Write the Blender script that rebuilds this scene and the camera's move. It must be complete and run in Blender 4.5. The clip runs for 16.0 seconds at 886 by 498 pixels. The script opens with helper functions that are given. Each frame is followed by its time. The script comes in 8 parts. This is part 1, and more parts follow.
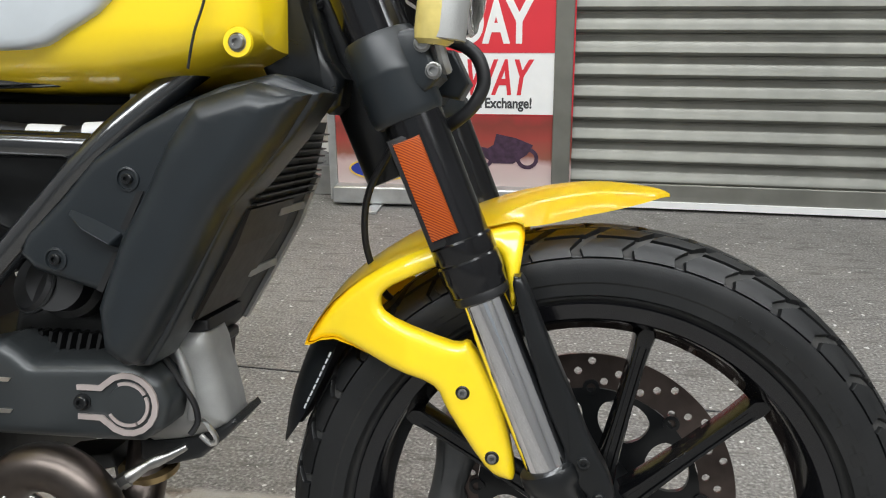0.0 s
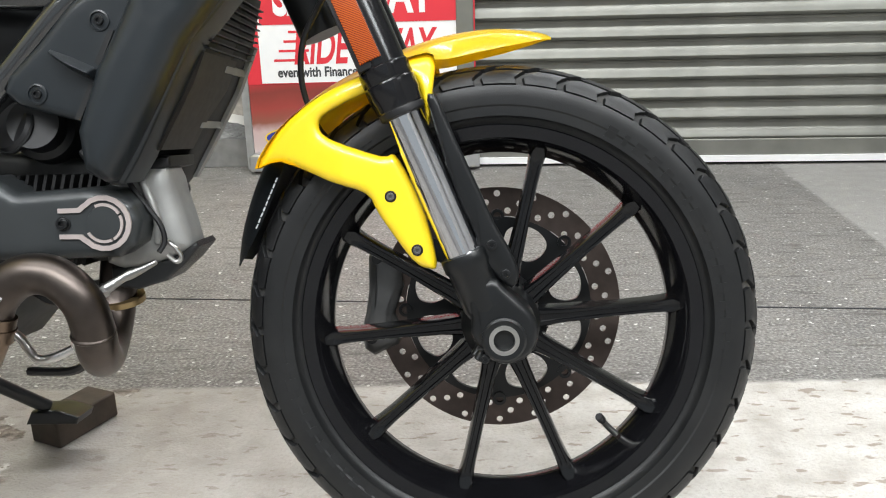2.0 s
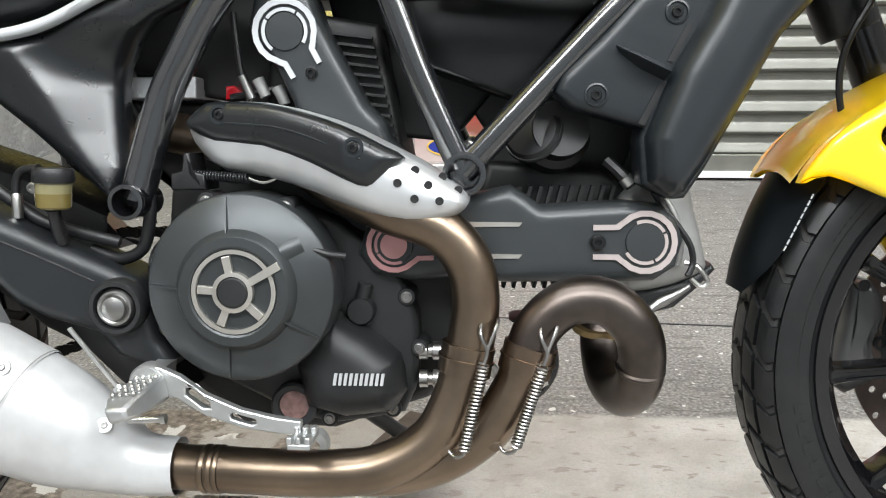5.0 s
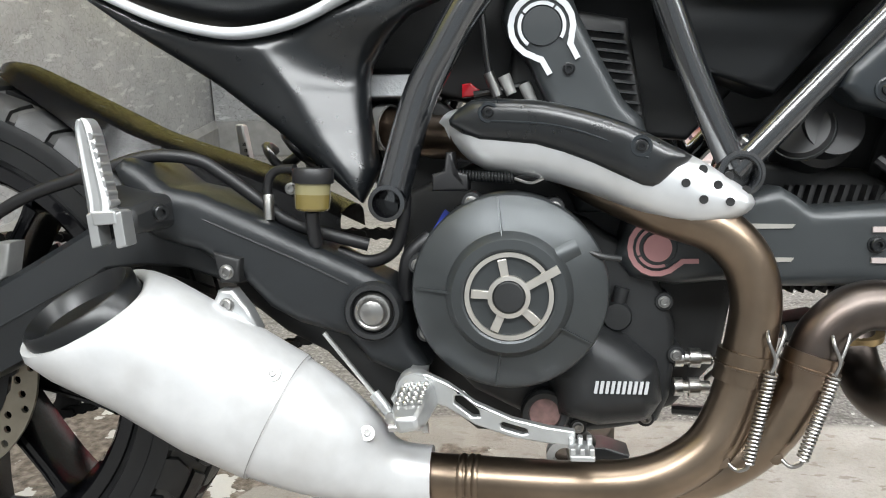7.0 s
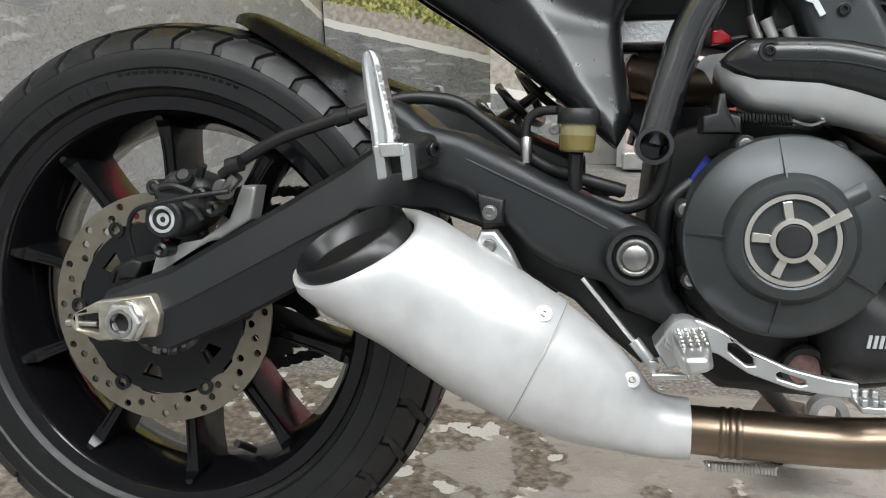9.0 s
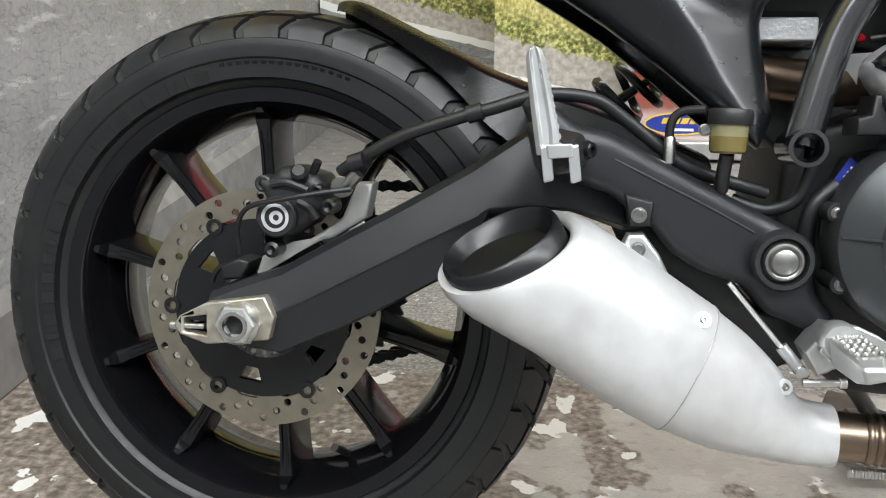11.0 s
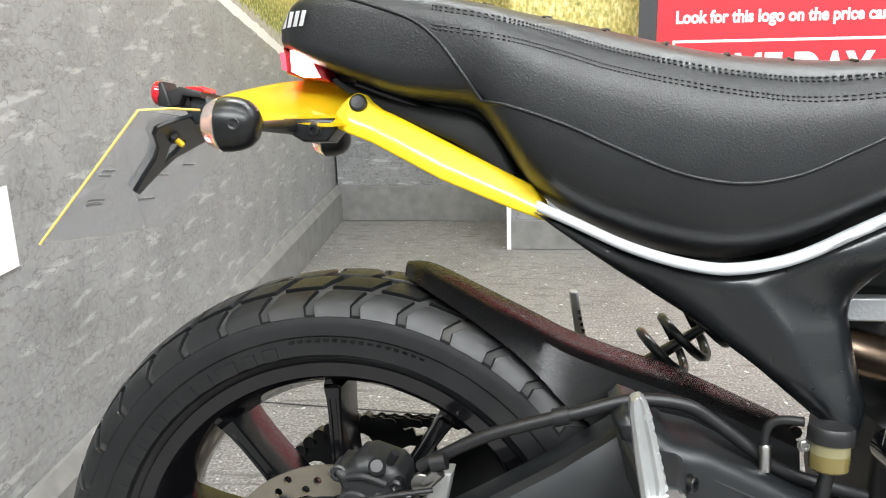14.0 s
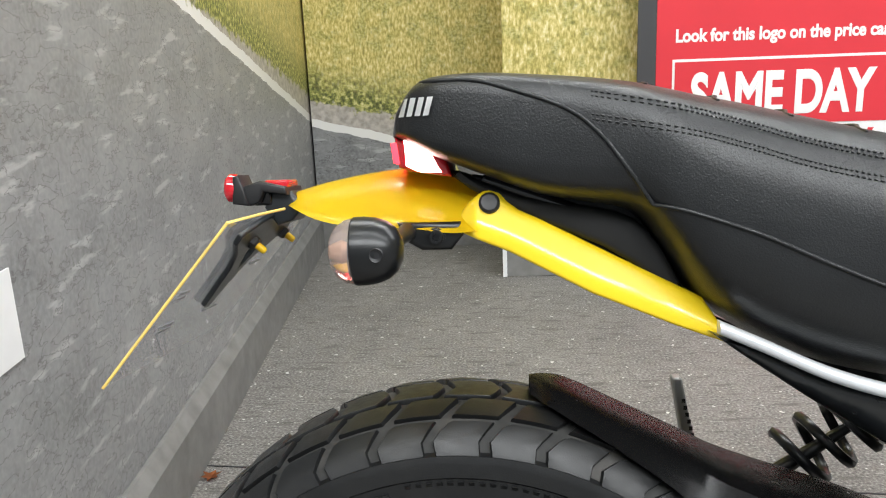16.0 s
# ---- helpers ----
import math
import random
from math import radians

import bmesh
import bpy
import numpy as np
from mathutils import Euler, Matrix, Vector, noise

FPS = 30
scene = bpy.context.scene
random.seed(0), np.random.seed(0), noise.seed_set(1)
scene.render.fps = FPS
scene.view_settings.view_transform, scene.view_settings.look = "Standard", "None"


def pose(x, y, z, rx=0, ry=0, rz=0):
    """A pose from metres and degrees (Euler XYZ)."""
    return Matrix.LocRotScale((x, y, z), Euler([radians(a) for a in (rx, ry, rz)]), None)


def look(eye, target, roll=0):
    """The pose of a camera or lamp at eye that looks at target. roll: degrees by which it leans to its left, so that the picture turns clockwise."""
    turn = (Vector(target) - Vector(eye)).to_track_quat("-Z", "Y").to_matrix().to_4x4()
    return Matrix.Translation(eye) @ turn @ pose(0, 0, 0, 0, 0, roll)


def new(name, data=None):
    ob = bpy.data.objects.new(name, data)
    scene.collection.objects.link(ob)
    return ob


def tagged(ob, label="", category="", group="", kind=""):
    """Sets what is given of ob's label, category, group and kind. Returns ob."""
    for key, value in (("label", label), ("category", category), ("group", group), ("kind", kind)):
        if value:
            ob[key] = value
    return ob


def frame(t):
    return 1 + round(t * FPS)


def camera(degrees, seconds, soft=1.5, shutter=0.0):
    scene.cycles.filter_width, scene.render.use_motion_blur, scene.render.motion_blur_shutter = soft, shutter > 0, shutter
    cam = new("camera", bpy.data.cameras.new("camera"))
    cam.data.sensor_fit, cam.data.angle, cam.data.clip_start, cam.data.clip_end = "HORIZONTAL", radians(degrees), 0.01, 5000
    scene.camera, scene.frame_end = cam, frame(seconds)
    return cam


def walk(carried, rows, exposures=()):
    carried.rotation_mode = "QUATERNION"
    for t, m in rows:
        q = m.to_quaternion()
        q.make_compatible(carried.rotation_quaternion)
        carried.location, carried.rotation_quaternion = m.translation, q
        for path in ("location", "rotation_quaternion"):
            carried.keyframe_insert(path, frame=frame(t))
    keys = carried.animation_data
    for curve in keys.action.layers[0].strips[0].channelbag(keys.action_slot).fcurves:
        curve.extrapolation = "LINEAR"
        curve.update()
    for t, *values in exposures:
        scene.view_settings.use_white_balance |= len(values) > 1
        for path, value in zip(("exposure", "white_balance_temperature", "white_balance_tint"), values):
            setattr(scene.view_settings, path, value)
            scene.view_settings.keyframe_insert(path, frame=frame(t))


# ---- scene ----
cam = camera(55.1, 16.0, 1.1)
PATH = [
    (0, (1.405, -0.703, 0.85), (1.135, 1.177, 0.223), -0.6),
    (0.5, (1.439, -0.768, 0.779), (1.15, 1.112, 0.161), -0.9),
    (1, (1.47, -0.827, 0.736), (1.183, 1.057, 0.128), -0.9),
    (1.5, (1.465, -0.883, 0.715), (1.31, 1.019, 0.116), -1.1),
    (2, (1.411, -0.923, 0.71), (1.344, 0.982, 0.106), -1.6),
    (2.5, (1.332, -0.934, 0.721), (1.275, 0.974, 0.126), -1.5),
    (3, (1.234, -0.926, 0.724), (1.14, 0.983, 0.136), -1.3),
    (3.5, (1.14, -0.899, 0.723), (0.974, 1.003, 0.126), -1.2),
    (4, (1.051, -0.86, 0.712), (0.869, 1.045, 0.13), -1.3),
    (4.2, (1.009, -0.846, 0.71), (0.841, 1.059, 0.126), -1.3),
    (6.3, (0.721, -0.827, 0.687), (0.615, 1.093, 0.135), -0.7),
    (6.5, (0.701, -0.824, 0.689), (0.566, 1.095, 0.142), -1.0),
    (7, (0.651, -0.821, 0.697), (0.455, 1.084, 0.121), -1.5),
    (7.5, (0.608, -0.825, 0.686), (0.331, 1.07, 0.108), -1.6),
    (8, (0.562, -0.836, 0.669), (0.236, 1.054, 0.102), -1.7),
    (8.5, (0.52, -0.844, 0.66), (0.174, 1.042, 0.091), -1.7),
    (9, (0.479, -0.847, 0.648), (0.115, 1.035, 0.077), -1.7),
    (9.5, (0.444, -0.844, 0.644), (0.062, 1.039, 0.09), -1.7),
    (9.7, (0.427, -0.841, 0.639), (0.036, 1.04, 0.083), -1.7),
    (11.8, (0.284, -0.843, 0.682), (0.089, 1.045, 0.052), -0.1),
    (12, (0.287, -0.838, 0.688), (0.096, 1.058, 0.082), -0.1),
    (12.5, (0.272, -0.834, 0.72), (0.064, 1.083, 0.187), -0.3),
    (13, (0.248, -0.815, 0.781), (0.001, 1.102, 0.269), -0.9),
    (13.5, (0.24, -0.787, 0.839), (-0.032, 1.128, 0.331), -1.4),
    (14, (0.228, -0.764, 0.888), (-0.042, 1.147, 0.364), -1.6),
    (14.5, (0.208, -0.746, 0.92), (-0.05, 1.166, 0.394), -1.7),
    (15, (0.182, -0.712, 0.94), (-0.063, 1.202, 0.415), -2.0),
    (15.5, (0.114, -0.652, 0.945), (-0.093, 1.267, 0.419), -2.2),
    (16, (0.05, -0.622, 0.955), (-0.105, 1.303, 0.433), -2.4),
]
walk(cam, [(t, look(eye, target, roll)) for t, eye, target, roll in PATH], [(0, -0.38), (1, -0.02), (2, -0.05), (3, -0.03), (4, 0.17), (6.5, 0.28), (7, 0.32), (8, 0.16), (9, -0.06), (9.5, -0.08), (12, 0.33), (12.5, 0.4), (13.5, 0.62), (14, 0.5), (15, 0.08), (16, -0.06)])

# ---- world and light ----
world = bpy.data.worlds.new("world")
scene.world = world
world.use_nodes = True
world.node_tree.nodes["Background"].inputs[0].default_value = (0.8, 0.83, 0.86, 1)
world.node_tree.nodes["Background"].inputs[1].default_value = 0.15


def ceiling_lamp(x, y, z, power, sx=1.2, sy=0.3):
    data = bpy.data.lights.new("ceiling_panel_light", "AREA")
    data.shape, data.size, data.size_y, data.energy, data.color = "RECTANGLE", sx, sy, power, (0.955, 0.985, 1.0)
    ob = new("ceiling_panel_light", data)
    ob.matrix_world = pose(x, y, z)
    return ob


for lx, gain in ((-0.35, 1.0), (1.0, 1.0), (2.4, 1.0), (3.8, 0.9)):
    for ly, power, depth in ((-2.2, 70 * gain, 0.9), (-0.6, 18 * gain, 0.3), (1.3, 34 * gain, 0.3)):
        ceiling_lamp(lx, ly, 2.93, power, 1.2, depth)

# unseen cool fill lamp added behind the camera for sheen on the blacks
fill_panel = bpy.data.lights.new("unseen_cool_fill", "AREA")
fill_panel.shape, fill_panel.size, fill_panel.size_y, fill_panel.energy, fill_panel.color = "RECTANGLE", 3.2, 1.7, 6, (0.84, 0.94, 1.0)
new("unseen_cool_fill", fill_panel).matrix_world = pose(1.0, -3.66, 1.45, 90, 0, 0)


# ---- materials ----
def material(name, color, rough=0.5, metal=0.0, var=0.15, scale=30.0, bump=0.0, bump_scale=300.0, coat=0.0, dirt=0.0, dirt_color=(0.2, 0.17, 0.13), rough_var=0.025, depth=0.001):
    """Base colour broken at two scales, uneven gloss, fine relief and optional patchy dirt."""
    m = bpy.data.materials.new(name)
    m.use_nodes = True
    nt = m.node_tree
    b = nt.nodes["Principled BSDF"]
    tc = nt.nodes.new("ShaderNodeTexCoord")

    def noise_tex(sc, detail=5):
        n = nt.nodes.new("ShaderNodeTexNoise")
        n.inputs["Scale"].default_value, n.inputs["Detail"].default_value = sc, detail
        nt.links.new(tc.outputs["Object"], n.inputs["Vector"])
        return n.outputs["Fac"]

    def ramp(fac, lo, hi, a=0.3, z=0.7):
        r = nt.nodes.new("ShaderNodeValToRGB")
        r.color_ramp.elements[0].position, r.color_ramp.elements[1].position = a, z
        r.color_ramp.elements[0].color, r.color_ramp.elements[1].color = (*lo, 1), (*hi, 1)
        nt.links.new(fac, r.inputs["Fac"])
        return r.outputs["Color"]

    lo, hi = [max(0, c * (1 - var)) for c in color], [min(1, c * (1 + var)) for c in color]
    out = ramp(noise_tex(scale), lo, hi)
    if dirt:
        mix = nt.nodes.new("ShaderNodeMix")
        mix.data_type = "RGBA"
        mask = ramp(noise_tex(scale * 0.35, 8), (0, 0, 0), (dirt, dirt, dirt), 0.48, 0.72)
        nt.links.new(mask, mix.inputs[0])
        nt.links.new(out, mix.inputs[6])
        mix.inputs[7].default_value = (*dirt_color, 1)
        out = mix.outputs[2]
    nt.links.new(out, b.inputs["Base Color"])
    r0 = ramp(noise_tex(scale * 2.3), [max(0.02, rough - rough_var)] * 3, [min(1, rough + rough_var)] * 3)
    nt.links.new(r0, b.inputs["Roughness"])
    b.inputs["Metallic"].default_value, b.inputs["Coat Weight"].default_value, b.inputs["Coat Roughness"].default_value = metal, coat, 0.05
    if bump:
        bp = nt.nodes.new("ShaderNodeBump")
        bp.inputs["Strength"].default_value, bp.inputs["Distance"].default_value = bump, depth
        nt.links.new(noise_tex(bump_scale, 3), bp.inputs["Height"])
        nt.links.new(bp.outputs["Normal"], b.inputs["Normal"])
    return m


YELLOW = material("yellow_paint", (0.95, 0.68, 0.012), 0.34, var=0.01, coat=0.8, rough_var=0.005)
SPOKE = material("spoke_black", (0.0042, 0.0044, 0.005), 0.16, var=0.1, rough_var=0.01)
FORK = material("fork_tube_black", (0.006, 0.006, 0.007), 0.17, var=0.2, rough_var=0.01)
YELLOW_SATIN = material("yellow_plastic", (0.8, 0.5, 0.004), 0.42, var=0.04)
SILVER_PAINT = material("silver_paint", (0.62, 0.66, 0.69), 0.35, 0.35, var=0.05, coat=0.5)
PLASTIC = material("black_textured_plastic", (0.013, 0.0165, 0.0195), 0.33, var=0.06, bump=0.1, bump_scale=1800, rough_var=0.03)
PANEL = material("dark_satin_panel", (0.0065, 0.0078, 0.009), 0.28, var=0.04, rough_var=0.008)
PANEL.node_tree.nodes["Principled BSDF"].inputs["IOR"].default_value = 1.6
GLOSS = material("gloss_black", (0.005, 0.005, 0.006), 0.12, var=0.2, coat=0.3, rough_var=0.01)
SATIN = material("satin_black_metal", (0.0075, 0.0082, 0.009), 0.3, 0.1, var=0.15, bump=0.04, bump_scale=900)
CAST = material("cast_black_metal", (0.0175, 0.0185, 0.0195), 0.4, 0.1, var=0.2, bump=0.28, bump_scale=1400, dirt=0.1, dirt_color=(0.04, 0.039, 0.038))
CASE_GREY = material("dark_grey_engine_paint", (0.051, 0.056, 0.058), 0.34, 0.5, var=0.06, bump=0.12, bump_scale=1600)
BELT_GREY = material("dark_grey_belt_cover", (0.035, 0.039, 0.041), 0.33, 0.1, var=0.05, bump=0.1, bump_scale=1600)
FRAME = material("frame_black", (0.008, 0.009, 0.0105), 0.19, var=0.02, coat=0.5, rough_var=0.004)
FRAME.node_tree.nodes["Principled BSDF"].inputs["IOR"].default_value = 1.95
RUBBER = material("tyre_rubber", (0.0068, 0.0073, 0.0079), 0.43, var=0.15, scale=45, bump=0.16, bump_scale=700, dirt=0.3, dirt_color=(0.023, 0.0225, 0.022), rough_var=0.06)
GROOVE = material("dusty_groove_rubber", (0.03, 0.03, 0.029), 0.8, var=0.3, scale=60, dirt=0.6, dirt_color=(0.1, 0.093, 0.085))
SWING_BLACK = material("matt_black_casting", (0.0125, 0.0142, 0.0158), 0.36, 0.05, var=0.1, bump=0.18, bump_scale=2200)
HUGGER = material("satin_black_hugger", (0.0105, 0.0105, 0.011), 0.27, var=0.03, rough_var=0.004)
SILENCER = material("bead_blasted_aluminium", (0.6, 0.605, 0.61), 0.38, 0.35, var=0.06, scale=42, bump=0.06, bump_scale=160, dirt=0.5, dirt_color=(0.42, 0.41, 0.4), rough_var=0.08)
EDGE_YELLOW = material("pale_yellow_edge", (0.85, 0.6, 0.16), 0.4, var=0.1)
HOSE = material("hose_rubber", (0.009, 0.009, 0.01), 0.45, var=0.2)
LEATHER = material("seat_vinyl", (0.0095, 0.0105, 0.0115), 0.36, var=0.1, bump=0.35, bump_scale=700, depth=0.001, rough_var=0.04)
CHROME = material("chrome", (0.78, 0.78, 0.8), 0.07, 1.0, var=0.04, rough_var=0.03)
STEEL = material("bright_steel", (0.58, 0.57, 0.55), 0.3, 1.0, var=0.15, bump=0.06, bump_scale=500)
MESH_SILVER = material("embossed_silver", (0.5, 0.51, 0.52), 0.4, 0.6, var=0.1, bump=0.8, bump_scale=260)
# brown tint stands in for a warm reflection on the cooler's face
REFLECTION_PLATE = material("brown_reflection_plate", (0.02, 0.016, 0.0125), 0.5, 0.2, var=0.35, scale=40)
CALIPER_GREY = material("dark_grey_caliper", (0.13, 0.13, 0.13), 0.42, 0.4, var=0.12, bump=0.15, bump_scale=700)
SIGHT_RED = material("dull_red_sight_glass", (0.2, 0.11, 0.1), 0.2, var=0.4, scale=120, coat=0.7)
BOLT_STEEL = material("dull_bolt_steel", (0.33, 0.325, 0.315), 0.32, 1.0, var=0.15)
ALUMINIUM = material("aluminium", (0.56, 0.57, 0.57), 0.36, 0.85, var=0.1, bump=0.1, bump_scale=260)
BRUSHED = material("satin_aluminium", (0.62, 0.63, 0.64), 0.38, 0.65, var=0.06, bump=0.06, bump_scale=120, dirt=0.2, dirt_color=(0.42, 0.4, 0.36))
BRONZE = material("heat_tinted_steel", (0.235, 0.18, 0.132), 0.32, 1.0, var=0.25, scale=14, bump=0.05, dirt=0.55, dirt_color=(0.13, 0.08, 0.06))
BURNT = material("burnt_steel", (0.1, 0.084, 0.075), 0.36, 1.0, var=0.35, scale=16, bump=0.08, dirt=0.6, dirt_color=(0.085, 0.045, 0.032))
FLANGE = material("brassy_flange", (0.33, 0.24, 0.12), 0.38, 0.9, var=0.25, scale=50, bump=0.1, bump_scale=500)
DISC = material("brake_disc_steel", (0.31, 0.28, 0.225), 0.38, 0.9, var=0.1, scale=60, bump=0.1, bump_scale=800)
DISC_BROWN = material("oxidised_disc_steel", (0.11, 0.085, 0.075), 0.42, 0.8, var=0.15, scale=60, bump=0.1, bump_scale=800)
ALLOY_GREY = material("grey_alloy", (0.34, 0.34, 0.33), 0.45, 0.4, var=0.12, bump=0.2, bump_scale=600)
# near-black colour that also holds the shade of the engine's insides
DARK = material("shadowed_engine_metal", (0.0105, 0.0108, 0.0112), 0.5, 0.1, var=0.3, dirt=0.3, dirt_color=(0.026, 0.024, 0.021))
ORANGE = material("orange_reflector", (0.62, 0.1, 0.006), 0.22, var=0.3, scale=160, coat=0.6)
_nt = ORANGE.node_tree
_wave = _nt.nodes.new("ShaderNodeTexWave")
_wave.bands_direction = "DIAGONAL"
_wave.inputs["Scale"].default_value, _wave.inputs["Distortion"].default_value = 210, 1.2
_nt.links.new(_nt.nodes["Texture Coordinate"].outputs["Object"], _wave.inputs["Vector"])
_band = _nt.nodes.new("ShaderNodeValToRGB")
_band.color_ramp.elements[0].color, _band.color_ramp.elements[1].color = (0.17, 0.02, 0.001, 1), (0.46, 0.085, 0.005, 1)
_nt.links.new(_wave.outputs["Fac"], _band.inputs["Fac"])
_nt.links.new(_band.outputs["Color"], _nt.nodes["Principled BSDF"].inputs["Base Color"])
RED_LENS = material("red_lens", (0.55, 0.01, 0.02), 0.15, var=0.1, coat=0.8)
PINK = material("pale_machined_ring", (0.6, 0.52, 0.5), 0.36, 0.5, var=0.06)
ROSE = material("rose_tinted_cap", (0.52, 0.27, 0.27), 0.35, 0.4, var=0.08)
LINE_METAL = material("machined_rib", (0.62, 0.59, 0.54), 0.3, 0.85, var=0.06)
WHITE_TRIM = material("white_trim", (0.62, 0.64, 0.66), 0.32, 0.25, var=0.03, coat=0.2)
WOOD_BLOCK = material("dark_stained_wood", (0.05, 0.036, 0.026), 0.65, var=0.35, scale=25, bump=0.4, bump_scale=120)
WHITE_PRINT = material("white_print", (0.82, 0.82, 0.82), 0.5, var=0.02)
GREY_PRINT = material("dark_print", (0.05, 0.05, 0.055), 0.5, var=0.02)
RED_PRINT = material("red_print", (0.66, 0.03, 0.045), 0.5, var=0.05, scale=4)
PALE_MARK = material("pale_mark", (0.45, 0.46, 0.47), 0.45, var=0.06)


def clear_material(name, color, rough=0.05):
    m = bpy.data.materials.new(name)
    m.use_nodes = True
    b = m.node_tree.nodes["Principled BSDF"]
    b.inputs["Base Color"].default_value = (*color, 1)
    b.inputs["Roughness"].default_value, b.inputs["Transmission Weight"].default_value, b.inputs["IOR"].default_value = rough, 1.0, 1.45
    return m


CLEAR = clear_material("clear_lens", (0.95, 0.93, 0.92), 0.08)
FOGGY = clear_material("foggy_pink_lens", (0.92, 0.78, 0.74), 0.18)
FOGGY.node_tree.nodes["Principled BSDF"].inputs["Transmission Weight"].default_value = 0.82
FLUID = material("cloudy_olive_fluid_pot", (0.2, 0.18, 0.095), 0.2, var=0.1, coat=0.6)
BRAKE_FLUID = material("amber_brake_fluid", (0.14, 0.11, 0.035), 0.18, var=0.1, coat=0.6)
LAMP_AMBER = material("smoky_amber_lens", (0.62, 0.5, 0.16), 0.25, var=0.2, scale=40, coat=0.5)


def glow(name, color, strength):
    m = bpy.data.materials.new(name)
    m.use_nodes = True
    b = m.node_tree.nodes["Principled BSDF"]
    b.inputs["Base Color"].default_value = (*color, 1)
    b.inputs["Emission Color"].default_value, b.inputs["Emission Strength"].default_value = (*color, 1), strength
    return m


LIT_RED = glow("lit_tail_lens", (1.0, 0.03, 0.05), 4.0)
LIT_LAMP = glow("lit_headlamp_bowl", (1.0, 1.0, 1.0), 1.6)
LIT_CORE = glow("lit_tail_core", (1.0, 0.55, 0.5), 12.0)


# ---- builders ----
from mathutils.geometry import delaunay_2d_cdt


def part(name, bm, mat, parent=None, label="", smooth=38, bevel=0.0):
    bmesh.ops.recalc_face_normals(bm, faces=bm.faces)
    me = bpy.data.meshes.new(name)
    bm.to_mesh(me)
    bm.free()
    me.materials.append(mat)
    if smooth:
        me.shade_smooth()
        me.set_sharp_from_angle(angle=radians(smooth))
    ob = new(name, me)
    ob.parent = parent
    if bevel:
        mod = ob.modifiers.new("edge", "BEVEL")
        mod.width, mod.segments, mod.limit_method, mod.angle_limit = bevel, 2, "ANGLE", radians(35)
    return tagged(ob, label)


def again(ob, m, parent=None):
    """One more object on the same mesh, at the pose m."""
    c = bpy.data.objects.new(ob.name, ob.data)
    scene.collection.objects.link(c)
    c.parent = parent or ob.parent
    c.matrix_basis = m
    return c


def spline(pts, n=6, closed=False):
    """Catmull-Rom points through pts."""
    p = [Vector(q) for q in pts]
    k, out = len(p), []
    for i in range(k if closed else k - 1):
        a, b, c, d = (p[(i - 1) % k] if closed or i else p[0], p[i], p[(i + 1) % k], p[(i + 2) % k] if closed or i + 2 < k else p[-1])
        for j in range(n):
            t = j / n
            out.append(0.5 * (2 * b + (c - a) * t + (2 * a - 5 * b + 4 * c - d) * t * t + (3 * b - a - 3 * c + d) * t ** 3))
    if not closed:
        out.append(p[-1])
    return out


def tube(pts, r, segs=14, n=6, bm=None, caps=True):
    """A round bar through pts; r: one radius or one for each point."""
    bm = bm or bmesh.new()
    radii = [r] * len(pts) if isinstance(r, (int, float)) else r
    line = spline(pts, n)
    rr = [radii[min(i // n, len(radii) - 1)] + (radii[min(i // n + 1, len(radii) - 1)] - radii[min(i // n, len(radii) - 1)]) * (i % n) / n for i in range(len(line))]
    side, rings = None, []
    for i, p in enumerate(line):
        d = (line[min(i + 1, len(line) - 1)] - line[max(i - 1, 0)]).normalized()
        if side is None:
            side = d.orthogonal().normalized()
        side = (side - d * side.dot(d)).normalized()
        up = d.cross(side)
        rings.append([bm.verts.new(p + rr[i] * (math.cos(a) * side + math.sin(a) * up)) for a in (k * math.tau / segs for k in range(segs))])
    for u, v in zip(rings, rings[1:]):
        for k in range(segs):
            bm.faces.new((u[k], u[(k + 1) % segs], v[(k + 1) % segs], v[k]))
    if caps:
        bm.faces.new(rings[0]), bm.faces.new(rings[-1])
    return bm


def lathe(profile, centre, axis=(0, 1, 0), segs=40, bm=None, closed=False):
    """A body turned round an axis: profile of (radius, along)."""
    bm = bm or bmesh.new()
    q = Vector((0, 0, 1)).rotation_difference(Vector(axis)).to_matrix()
    rings = []
    for r, a in profile:
        rings.append([bm.verts.new(Vector(centre) + q @ Vector((max(r, 1e-5) * math.cos(k * math.tau / segs), max(r, 1e-5) * math.sin(k * math.tau / segs), a))) for k in range(segs)])
    for u, v in zip(rings, rings[1:] + (rings[:1] if closed else [])):
        for k in range(segs):
            bm.faces.new((u[k], u[(k + 1) % segs], v[(k + 1) % segs], v[k]))
    if not closed:
        bm.faces.new(rings[0]), bm.faces.new(rings[-1])
    return bm


def box(x0, x1, y0, y1, z0, z1, bm=None):
    bm = bm or bmesh.new()
    m = Matrix.Translation(((x0 + x1) / 2, (y0 + y1) / 2, (z0 + z1) / 2)) @ Matrix.Diagonal((abs(x1 - x0), abs(y1 - y0), abs(z1 - z0), 1))
    bmesh.ops.create_cube(bm, size=1, matrix=m)
    return bm


def circle(cx, cz, r, n=20):
    return [(cx + r * math.cos(k * math.tau / n), cz + r * math.sin(k * math.tau / n)) for k in range(n)]


